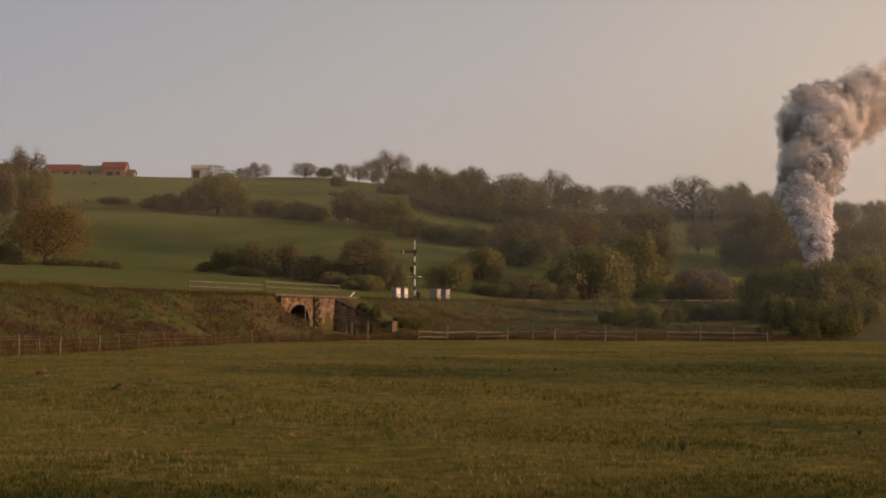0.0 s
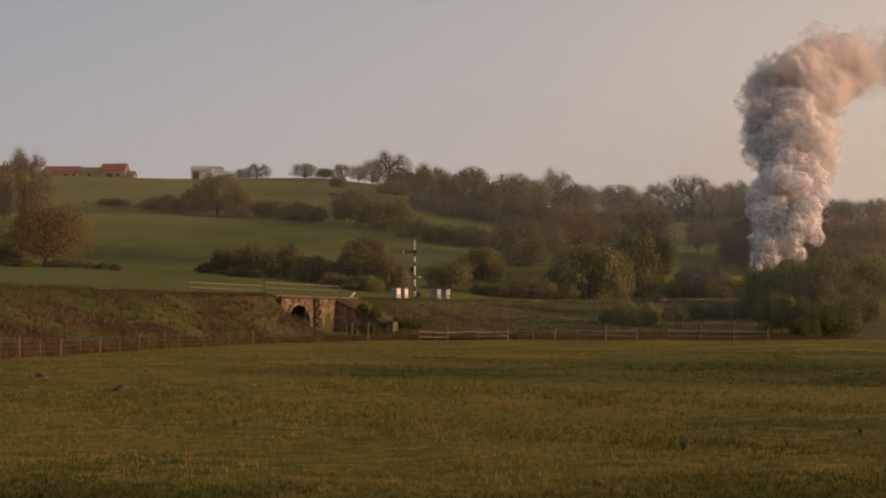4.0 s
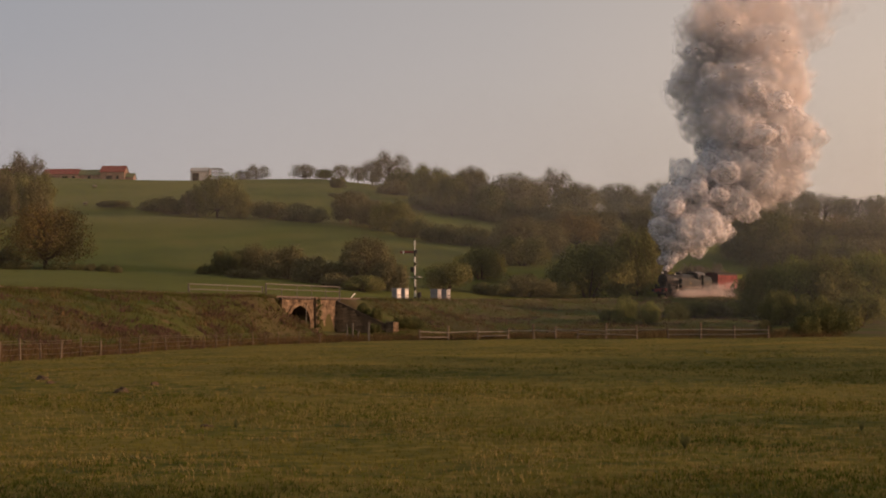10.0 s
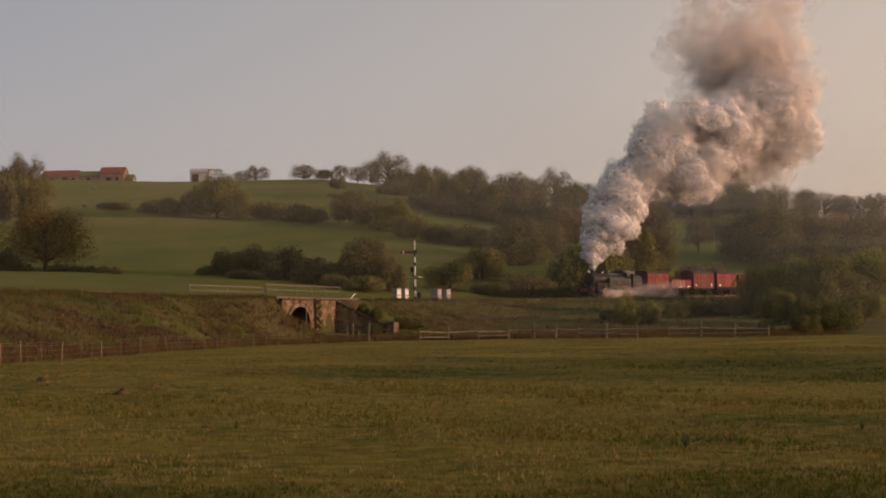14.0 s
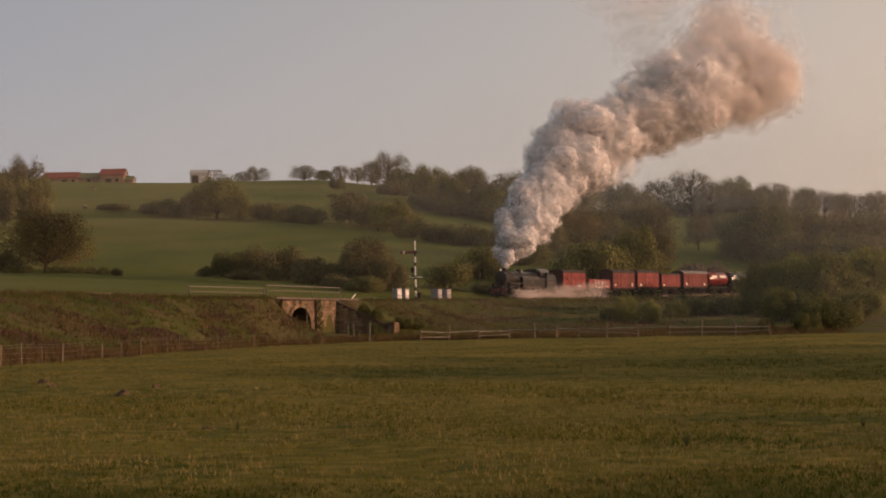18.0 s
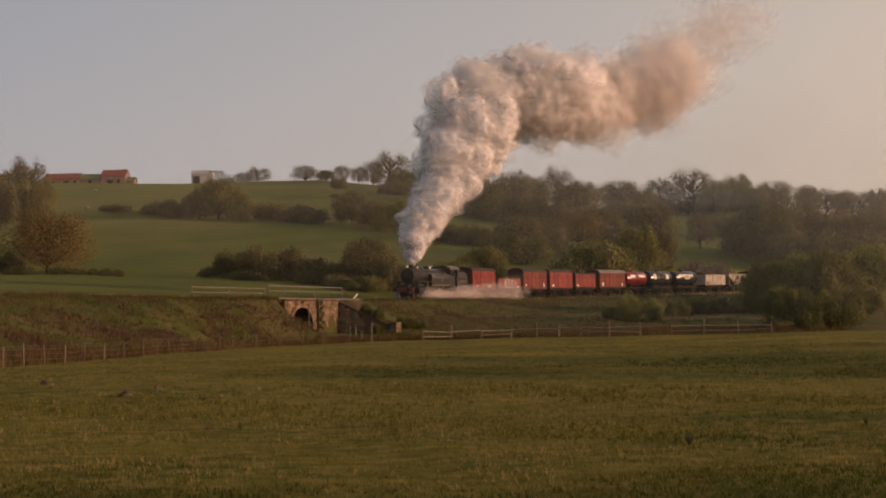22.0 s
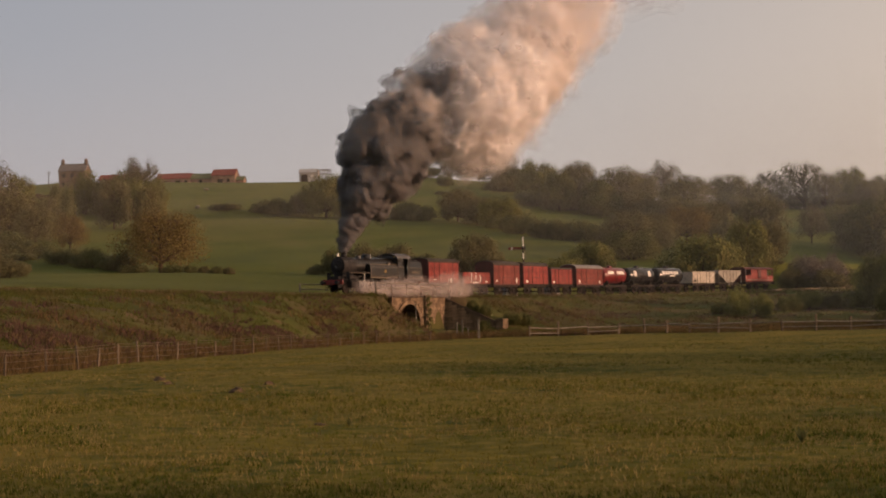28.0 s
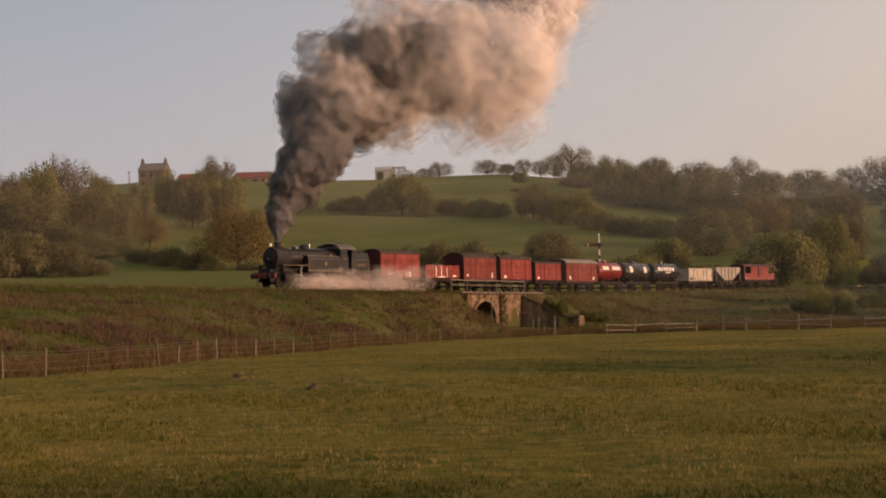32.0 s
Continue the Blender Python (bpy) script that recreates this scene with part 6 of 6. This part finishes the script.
# ---------------- steam and smoke: rigid billows that roll along ----------------
def smoke_mat(name, c0, c1, thru, alpha, holes=0.0):
    """Smoke: white to grey, partly clear, the clearness broken up by noise."""
    m = bpy.data.materials.new(name)
    m.use_nodes = True
    n, link = m.node_tree.nodes, m.node_tree.links.new
    n.remove(n["Principled BSDF"])
    co = n.new("ShaderNodeTexCoord")
    noi = n.new("ShaderNodeTexNoise")
    noi.inputs["Scale"].default_value, noi.inputs["Detail"].default_value = 1.6, 5.0
    link(co.outputs["Object"], noi.inputs["Vector"])
    ramp = n.new("ShaderNodeValToRGB")
    ramp.color_ramp.elements[0].position, ramp.color_ramp.elements[1].position = 0.35, 0.65
    ramp.color_ramp.elements[0].color, ramp.color_ramp.elements[1].color = (*c0, 1), (*c1, 1)
    link(noi.outputs[0], ramp.inputs[0])
    df, tr, mx = n.new("ShaderNodeBsdfDiffuse"), n.new("ShaderNodeBsdfTranslucent"), n.new("ShaderNodeMixShader")
    link(ramp.outputs[0], df.inputs[0])
    link(ramp.outputs[0], tr.inputs[0])
    mx.inputs[0].default_value = thru
    link(df.outputs[0], mx.inputs[1])
    link(tr.outputs[0], mx.inputs[2])
    cl, mc = n.new("ShaderNodeBsdfTransparent"), n.new("ShaderNodeMixShader")
    n2, mr = n.new("ShaderNodeTexNoise"), n.new("ShaderNodeMapRange")
    n2.inputs["Scale"].default_value, n2.inputs["Detail"].default_value = 2.4, 4.0
    link(co.outputs["Object"], n2.inputs["Vector"])
    mr.inputs[1].default_value, mr.inputs[2].default_value = 0.36, 0.64
    mr.inputs[3].default_value, mr.inputs[4].default_value = alpha * (1 - holes), alpha
    link(n2.outputs[0], mr.inputs[0])
    link(mr.outputs[0], mc.inputs[0])
    link(cl.outputs[0], mc.inputs[1])
    link(mx.outputs[0], mc.inputs[2])
    link(mc.outputs[0], n["Material Output"].inputs[0])
    return m


scene.cycles.transparent_max_bounces = 160
# The steam's faint blue puts its shaded look into the colour.
M_STEAM = smoke_mat("white_steam", (0.77, 0.765, 0.785), (0.85, 0.845, 0.865), 0.28, 0.42, 0.5)
M_FRINGE = smoke_mat("steam_fringe", (0.74, 0.74, 0.765), (0.82, 0.82, 0.845), 0.3, 0.20, 0.9)
# Veil, soft, grey and thin smoke: warm sunlight tinted into the colour.
M_VEIL = smoke_mat("thin_steam_edge", (0.80, 0.77, 0.76), (0.86, 0.84, 0.84), 0.35, 0.10, 0.9)
M_SOFTSTEAM = smoke_mat("soft_white_steam", (0.74, 0.715, 0.71), (0.82, 0.795, 0.79), 0.36, 0.30, 0.6)
M_GREYSMOKE = smoke_mat("grey_smoke", (0.78, 0.72, 0.69), (0.84, 0.78, 0.76), 0.55, 0.11, 0.8)
M_THINSMOKE = smoke_mat("thin_drifting_smoke", (0.76, 0.70, 0.67), (0.84, 0.78, 0.75), 0.5, 0.045, 0.9)
M_DARKSMOKE = smoke_mat("dark_coal_smoke", (0.080, 0.081, 0.086), (0.175, 0.174, 0.180), 0.10, 0.55, 0.3)
M_DARKFRINGE = smoke_mat("coal_smoke_fringe", (0.125, 0.124, 0.128), (0.235, 0.230, 0.233), 0.15, 0.26, 0.8)
M_MIDSMOKE = smoke_mat("grey_coal_smoke", (0.19, 0.186, 0.188), (0.34, 0.33, 0.33), 0.18, 0.36, 0.5)
# Old coal smoke and drain steam: sunlit peach mixed into the colour.
M_SOFTDARK = smoke_mat("soft_dark_smoke", (0.46, 0.42, 0.40), (0.62, 0.57, 0.545), 0.3, 0.24, 0.65)
M_MIST = smoke_mat("low_steam_mist", (0.82, 0.73, 0.69), (0.90, 0.82, 0.79), 0.5, 0.048, 0.95)


def billow(shells, seed, lump=1.0, fine=4):
    """One lumpy billow of unit radius: cauliflower shells (radius, material), one within another."""
    g = np.random.default_rng(seed)
    o = Vector(g.uniform(-50, 50, 3))
    sh, slot, mats = Shape(), [], []
    for q, m in shells:
        bm = bmesh.new()
        bmesh.ops.create_icosphere(bm, subdivisions=fine if q > 0.7 else 3, radius=1.0)
        for v in bm.verts:
            p = v.co.normalized()
            a, b, c = (math.sqrt(noise.noise(p * k + o) ** 2 + 0.004) for k in (1.5, 3.2, 7.0))
            w = noise.noise_vector(p * 0.9 + o * 0.7) * 0.25 * lump
            v.co = (p + w) * q * (1 - 0.26 * lump + lump * (0.60 * a + 0.22 * b + 0.06 * c))
        sh.add([v.co for v in bm.verts], [[v.index for v in f.verts] for f in bm.faces])
        if m not in mats:
            mats.append(m)
        slot += [mats.index(m)] * len(bm.faces)
        bm.free()
        o = o + Vector((0.13, 0.07, 0.11))
    me = bpy.data.meshes.new("billow")
    me.from_pydata(sh.v, [], sh.f)
    for m in mats:
        me.materials.append(m)
    me.polygons.foreach_set("material_index", np.array(slot, np.int32))
    me.shade_smooth()
    return me


def chimney_top(t):
    s = chimney_s(max(t, 0.0)) - min(t, 0.0) * 5.2
    return on_track(s, 0.0, 4.2)[0]


def ease(x, a, b):
    u = min(1.0, max(0.0, (x - a) / (b - a)))
    return u * u * (3 - 2 * u)


# the plume's centre line: east, height and radius of the smoke at the given ages, as it leans and folds in the wind
AGES = (0.0, 0.3, 0.8, 1.6, 3.0, 5.0, 8.0, 12.0)
STATIONS = []


def station(t, *line):
    top = chimney_top(t)
    STATIONS.append((t, np.array([(top.x, top.z, 0.3), *line])))


station(0, (65.4, 15.1, 3.7), (65.4, 20.2, 4.3), (65.1, 28.0, 6.5), (67.9, 36.9, 8.8), (76.4, 42.2, 7.3), (87.6, 47.4, 6.4), (105.6, 53.5, 6.2))
station(2, (58.9, 14.0, 3.3), (61.5, 18.0, 5.2), (61.5, 24.1, 5.6), (62.3, 32.7, 7.2), (65.9, 41.4, 8.6), (78.7, 45.4, 6.8), (98.2, 50.8, 6.6))
station(3, (55.6, 13.3, 3.5), (58.9, 17.7, 5.6), (60.5, 23.7, 5.7), (61.4, 32.1, 6.7), (62.9, 41.8, 9.0), (76.6, 47.9, 7.2), (97.0, 52.3, 6.5))
station(6, (47.5, 13.1, 3.1), (51.4, 17.3, 5.7), (56.1, 20.2, 5.6), (54.7, 28.6, 7.3), (57.6, 39.7, 8.5), (64.2, 49.8, 9.5), (81.3, 56.5, 9.0))
station(7, (44.4, 12.9, 3.1), (47.8, 17.0, 5.5), (53.1, 20.3, 6.3), (52.7, 29.1, 7.2), (54.3, 40.5, 8.3), (61.3, 51.5, 9.8), (80.3, 61.0, 10.0))
station(9, (38.0, 13.4, 3.0), (41.9, 17.4, 5.6), (48.2, 22.4, 9.6), (50.2, 30.9, 9.1), (51.4, 40.1, 9.0), (55.5, 50.8, 11.0), (69.8, 65.5, 11.8))
station(11, (31.2, 13.9, 2.7), (34.4, 18.6, 4.9), (41.3, 24.3, 8.2), (49.3, 28.7, 9.7), (45.9, 38.1, 9.6), (47.2, 49.3, 11.0), (60.8, 64.5, 12.4))
station(13, (24.6, 12.7, 2.4), (27.4, 17.3, 4.1), (33.0, 22.8, 6.3), (41.1, 27.4, 8.1), (51.5, 29.8, 8.4), (44.9, 43.2, 10.7), (51.9, 56.5, 13.9))
station(14, (21.6, 12.9, 2.6), (24.3, 17.0, 3.9), (30.0, 23.3, 5.4), (39.2, 28.7, 6.9), (50.8, 30.2, 7.1), (47.9, 43.4, 9.6), (53.1, 55.6, 12.7))
station(17, (12.1, 12.4, 2.7), (14.0, 17.0, 3.9), (18.8, 22.2, 4.5), (27.0, 28.6, 4.6), (38.8, 32.7, 5.4), (52.8, 37.0, 7.0), (37.9, 51.4, 11.1))
station(19, (5.8, 12.3, 2.3), (8.8, 16.7, 4.8), (12.8, 22.1, 5.3), (21.4, 27.6, 5.5), (32.7, 34.4, 6.2), (46.3, 39.3, 7.1), (30.7, 50.0, 10.8))
station(20, (2.8, 12.4, 2.5), (5.8, 17.5, 5.1), (8.8, 21.4, 5.5), (17.0, 24.5, 4.6), (27.3, 31.5, 5.1), (40.6, 38.7, 6.4), (56.3, 42.5, 8.0))
station(21, (-0.6, 11.9, 2.0), (1.4, 16.8, 3.3), (5.1, 23.7, 6.0), (13.0, 26.6, 4.8), (23.7, 31.7, 4.9), (39.9, 40.5, 6.1), (53.8, 44.5, 7.0))
station(22, (-3.4, 11.6, 1.8), (-1.8, 15.7, 2.7), (1.5, 22.5, 4.2), (4.9, 30.4, 6.0), (15.2, 30.1, 4.6), (27.8, 33.2, 5.2), (42.8, 44.0, 6.8))
station(23, (-5.7, 12.3, 1.8), (-3.6, 17.0, 4.0), (-0.9, 23.6, 4.4), (4.8, 31.7, 6.9), (15.2, 30.1, 6.2), (25.6, 32.6, 6.2), (42.9, 44.2, 7.1))
station(24, (-8.5, 11.8, 1.8), (-6.8, 16.9, 3.6), (-3.6, 22.4, 4.0), (1.2, 30.3, 5.7), (7.1, 37.1, 6.7), (17.4, 34.1, 6.1), (33.7, 41.1, 7.0))
station(25, (-10.9, 11.7, 1.9), (-9.2, 16.1, 3.6), (-6.2, 20.2, 4.2), (-2.1, 26.5, 4.9), (2.2, 34.8, 6.5), (11.4, 39.4, 7.1), (26.0, 39.7, 6.5))
station(28, (-19.6, 10.6, 0.8), (-18.9, 13.4, 1.7), (-16.5, 18.2, 4.1), (-12.4, 23.6, 6.2), (-6.8, 25.5, 6.0), (-2.4, 35.3, 6.9), (14.4, 51.7, 7.6))
station(29, (-21.9, 10.3, 0.7), (-21.4, 13.1, 1.4), (-19.4, 17.5, 3.2), (-16.7, 22.5, 4.6), (-12.2, 28.6, 6.1), (-7.4, 29.0, 6.4), (1.3, 51.3, 8.2))
station(30, (-24.7, 10.3, 0.7), (-24.4, 12.8, 1.3), (-23.1, 16.5, 2.7), (-20.4, 21.3, 3.5), (-16.3, 28.5, 5.6), (-9.5, 28.8, 6.8), (-2.6, 51.9, 8.0))
station(31, (-27.0, 10.4, 0.7), (-26.8, 13.0, 1.4), (-26.3, 16.6, 2.4), (-23.9, 22.1, 4.0), (-18.5, 27.1, 6.3), (-11.2, 28.6, 6.9), (-5.4, 51.6, 8.5))
station(32, (-29.4, 10.4, 0.6), (-29.3, 13.0, 1.3), (-28.4, 17.0, 2.6), (-26.2, 22.9, 4.2), (-22.2, 27.5, 6.9), (-16.0, 27.3, 7.6), (-7.6, 45.6, 7.6))


def plume(te, a):
    """Centre and radius of the smoke that left the chimney at te, a seconds later."""
    t = min(32.0, max(0.0, te + a))
    k = max(1, next((i for i, q in enumerate(STATIONS) if q[0] >= t), len(STATIONS) - 1))
    (t0, A), (t1, B) = STATIONS[k - 1], STATIONS[k]
    L = A + (B - A) * ((t - t0) / (t1 - t0))
    x, z, big = (float(np.interp(a, AGES, L[:, j])) for j in range(3))
    big *= 1.0 + min(1.0, a) * (0.26 * math.sin(te * 2.9) + 0.12 * math.sin(te * 6.1 + 1.0))
    away = te + a - t
    sway = 0.9 * min(1.0, a / 1.5)
    return Vector((x + sway * math.sin(te * 1.9) - 3.0 * away * (a < 1), chimney_top(te).y + sway * math.cos(te * 1.3), z + 2.0 * max(0.0, a - 12.0) + 2.5 * away)), big


BILLOWS = []   # (object, radius, first age, last age, phase, offset direction, when it leads)


def build_plume(name, label, classes, lead, seed):
    root = thing(name, label, "steam plume" if lead == "white" else "smoke plume", kind="stuff")
    g = random.Random(seed)
    for r, a0, a1, count, meshes in classes:
        for k in range(count):
            ob = part("billow", meshes[k % len(meshes)], None, root)
            ob.scale = (r * g.uniform(0.8, 1.25), r * g.uniform(0.8, 1.25), r * g.uniform(0.75, 1.15))
            d = Vector((g.gauss(0, 1), g.gauss(0, 1), g.gauss(0, 1))).normalized() * (0.68 + 0.32 * g.random())
            BILLOWS.append((ob, r, a0, a1, (k + 0.5 * g.random()) / count, d, lead))


white = [billow(((1.0, M_FRINGE), (0.93, M_FRINGE), (0.86, M_STEAM)), 11 + k, 0.8) for k in range(5)]
soft = [billow(((1.0, M_VEIL), (0.92, M_FRINGE), (0.82, M_SOFTSTEAM)), 21 + k) for k in range(4)]
grey = [billow(((1.0, M_VEIL), (0.88, M_GREYSMOKE), (0.7, M_GREYSMOKE)), 31 + k) for k in range(4)]
thin = [billow(((1.0, M_THINSMOKE), (0.75, M_THINSMOKE)), 41 + k, 0.9) for k in range(3)]
dark = [billow(((1.0, M_DARKFRINGE), (0.88, M_DARKSMOKE)), 51 + k) for k in range(5)]
gloom = [billow(((1.0, M_VEIL), (0.86, M_SOFTDARK)), 61 + k) for k in range(4)]
mid = [billow(((1.0, M_DARKFRINGE), (0.88, M_MIDSMOKE)), 81 + k) for k in range(4)]
build_plume("steam_plume", "billowing white and grey exhaust steam over the locomotive", [
    (0.42, 0.0, 0.35, 20, white), (0.85, 0.08, 0.7, 40, white), (1.5, 0.25, 1.4, 64, white), (2.4, 0.6, 3.2, 100, white),
    (3.4, 1.5, 6.0, 100, soft), (3.8, 3.2, 9.5, 90, grey), (4.2, 6.0, 13.0, 50, thin)], "white", 5)
build_plume("coal_smoke", "dark grey coal smoke pouring from the chimney", [
    (0.34, 0.0, 0.45, 20, dark), (0.55, 0.1, 0.9, 36, dark), (0.95, 0.35, 1.5, 60, dark), (1.6, 0.8, 2.8, 90, dark), (2.3, 1.4, 5.0, 90, mid), (3.0, 2.6, 8.0, 90, gloom)], "dark", 6)

WISPS = []
fluff = [billow(((1.0, M_MIST), (0.7, M_MIST)), 71 + k, 1.3, 3) for k in range(4)]
wisp_root = thing("drain_cock_steam", "low drifting steam from the cylinder drain cocks beside the wheels", "steam", kind="stuff")
wr = random.Random(9)
for k in range(230):
    ob = part("wisp", fluff[k % 4], None, wisp_root)
    q = 0.3 + 0.75 * wr.random() ** 1.6
    ob.scale = (q * 1.3, q, q * 0.75)
    WISPS.append((ob, (k + wr.random()) / 230, wr.random(), wr.gauss(0, 1), wr.random()))


# smoky evening haze put into long pale shells over the slopes, thinning out upwards
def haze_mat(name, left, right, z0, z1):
    # The shell's own pale colour veils and lifts the dark tones behind it.
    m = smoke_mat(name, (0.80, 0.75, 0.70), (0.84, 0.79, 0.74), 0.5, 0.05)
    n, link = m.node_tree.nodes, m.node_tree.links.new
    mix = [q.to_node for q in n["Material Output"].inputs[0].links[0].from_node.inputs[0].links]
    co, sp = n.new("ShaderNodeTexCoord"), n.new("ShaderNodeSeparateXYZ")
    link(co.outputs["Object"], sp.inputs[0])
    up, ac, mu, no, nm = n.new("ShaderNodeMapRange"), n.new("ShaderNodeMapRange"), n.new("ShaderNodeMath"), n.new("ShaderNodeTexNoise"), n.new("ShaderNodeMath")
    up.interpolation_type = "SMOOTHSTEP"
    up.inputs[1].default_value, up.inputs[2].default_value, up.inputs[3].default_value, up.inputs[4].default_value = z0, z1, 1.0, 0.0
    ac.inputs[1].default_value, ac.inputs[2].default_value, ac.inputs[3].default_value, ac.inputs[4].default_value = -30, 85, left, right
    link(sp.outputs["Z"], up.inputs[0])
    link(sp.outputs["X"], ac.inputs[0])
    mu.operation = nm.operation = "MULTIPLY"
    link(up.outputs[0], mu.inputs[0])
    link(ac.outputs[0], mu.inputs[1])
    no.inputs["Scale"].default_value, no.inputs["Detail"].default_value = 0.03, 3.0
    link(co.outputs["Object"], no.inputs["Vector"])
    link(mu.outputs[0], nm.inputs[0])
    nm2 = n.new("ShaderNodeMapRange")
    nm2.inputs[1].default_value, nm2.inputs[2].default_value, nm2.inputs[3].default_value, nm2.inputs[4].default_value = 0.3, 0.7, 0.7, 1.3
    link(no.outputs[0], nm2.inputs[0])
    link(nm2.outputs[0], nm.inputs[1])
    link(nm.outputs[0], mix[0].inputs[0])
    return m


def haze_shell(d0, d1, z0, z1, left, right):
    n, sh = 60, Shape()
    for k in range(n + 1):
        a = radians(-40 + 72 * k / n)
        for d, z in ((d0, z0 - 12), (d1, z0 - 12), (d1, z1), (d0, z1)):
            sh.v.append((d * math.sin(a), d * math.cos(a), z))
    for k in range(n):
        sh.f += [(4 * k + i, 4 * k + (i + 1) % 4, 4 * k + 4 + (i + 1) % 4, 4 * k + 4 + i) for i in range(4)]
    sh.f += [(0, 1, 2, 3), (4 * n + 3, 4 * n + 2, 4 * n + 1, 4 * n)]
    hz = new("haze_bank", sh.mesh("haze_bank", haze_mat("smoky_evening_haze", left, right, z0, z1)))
    tagged(hz, "pale see-through shell veiling the wooded slope like thin smoky evening haze", "haze", kind="stuff")


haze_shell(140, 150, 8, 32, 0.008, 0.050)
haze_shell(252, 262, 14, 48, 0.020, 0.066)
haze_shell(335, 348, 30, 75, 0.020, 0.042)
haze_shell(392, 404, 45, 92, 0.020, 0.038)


# ---------------- everything that moves ----------------
def train_pose(t, c):
    p, h = on_track(chimney_s(t) + c)
    return Matrix.Translation(p) @ Matrix.Rotation(h, 4, "Z")


def motions():
    for ob, c in TRAIN:
        walk(ob, [(t, train_pose(t, c)) for t in range(0, 33)])
    for ws, x, r in WHEELS:
        rows, step = [], 0.20 if r < 0.6 else 0.25
        for k in range(round(32 / step) + 1):
            t = k * step
            rows.append((t, Matrix.Translation((x, 0, r)) @ Matrix.Rotation((chimney_s(t) - S_CHIMNEY) / r, 4, "Y")))
        walk(ws, rows)
    for rod, s in CABLE:
        rows = []
        for k in range(129):
            t = k * 0.25
            a = (chimney_s(t) - S_CHIMNEY) / 0.86 + (0 if s < 0 else math.pi / 2)
            rows.append((t, Matrix.Translation((0.32 * math.cos(a), 0, 0.86 - 0.32 * math.sin(a)))))
        walk(rod, rows)
    one = 1 / FPS
    for ob, r, a0, a1, phase, d, lead in BILLOWS:
        life = round((a1 - a0) * FPS) * one
        n = max(3, math.ceil((a1 - a0) / 0.5))
        k, rows, turn = 0, [], 0.0
        born = -round(phase * life * FPS) * one
        while born < 32.0:
            for i in range(n + 1):
                a = a0 + (life - one) * i / n
                t = born + (life - one) * i / n
                if t < -0.8 or t > 32.8:
                    continue
                te = t - a
                late = ease(te, 24.3, 25.4)
                early = (0.65 if r > 2.0 else 0.0) * (1 - ease(te, -0.8, 1.5))
                shown = 1.0 - 0.5 * early if lead == "white" else max(late, early, 0.5 * (r > 2.5))
                p, big = plume(te, a)
                out = math.sin(math.pi * (0.2 + 0.62 * i / n)) ** 0.5 if r < 2.5 else math.sin(math.pi / 2 * min(1.0, 0.35 + 1.6 * i / n))
                reach = max(0.15, big - 0.45 * r) * (0.12 + 0.88 * shown) * out
                turn = 0.5 * a + k * 0.7
                t = round(t * FPS) * one
                rows.append((t, Matrix.Translation(p + d * reach) @ Matrix.Rotation(turn % 1.2 + phase * 6, 4, "Z")))
            born += life
            k += 1
            if lead == "white" and born - a0 > 24.6:
                # the last white steam drifts on for good
                te = born - life - a0
                a = a1
                while te + a < 33.5:
                    on = 1.2 * phase * (a - a1)
                    p, big = plume(te - on, a + on)
                    rows.append((round((te + a) * FPS) * one, Matrix.Translation(p + d * max(0.15, big - 0.7 * r) * (0.35 if r < 1.2 else 0.75)) @ Matrix.Rotation(turn % 1.2 + phase * 6, 4, "Z")))
                    a += 1.0
                break
        walk(ob, clipped(rows))
    for ob, phase, u, w, h in WISPS:
        life, rows = 4.4, []
        born = -round(phase * life * FPS) * one
        while born < 32.0:
            for i in range(5):
                a = (life - one) * i / 4
                t = round((born + a) * FPS) * one
                te = born
                s = chimney_s(max(te, 0.0)) - min(te, 0.0) * 5.2
                p = on_track(s + 0.2 + 2.0 * u * u - 1.6 * a, 1.35 + 0.5 * u + 0.25 * a * h, 0.15 + 1.5 * h * h * (0.45 + 0.20 * a))[0]
                rows.append((t, Matrix.Translation(p + Vector((0.35 * a, -0.1 * a, 0.12 * w * a * 0.3))) @ Matrix.Rotation(0.25 * a + phase * 6, 4, "Z")))
            born += life
        walk(ob, clipped(rows))


def clipped(rows):
    """Rows from the clip's start to its end; the first and the last stand in for those outside it."""
    inner = [q for q in rows if 0.0 <= q[0] <= 32.0]
    before, after = [q for q in rows if q[0] < 0.0], [q for q in rows if q[0] > 32.0]
    if not inner or inner[0][0] > 0:
        nxt = inner[0] if inner else after[0]
        u = 0.0 if not before else -before[-1][0] / (nxt[0] - before[-1][0])
        m = nxt[1] if not before else Matrix.Translation(before[-1][1].translation.lerp(nxt[1].translation, u)) @ nxt[1].to_3x3().to_4x4()
        inner.insert(0, (0.0, m))
    if inner[-1][0] < 32.0:
        last = inner[-1]
        m = last[1]
        if after:
            u = (32.0 - last[0]) / (after[0][0] - last[0])
            m = Matrix.Translation(last[1].translation.lerp(after[0][1].translation, u)) @ last[1].to_3x3().to_4x4()
        inner.append((32.0, m))
    return inner


motions()
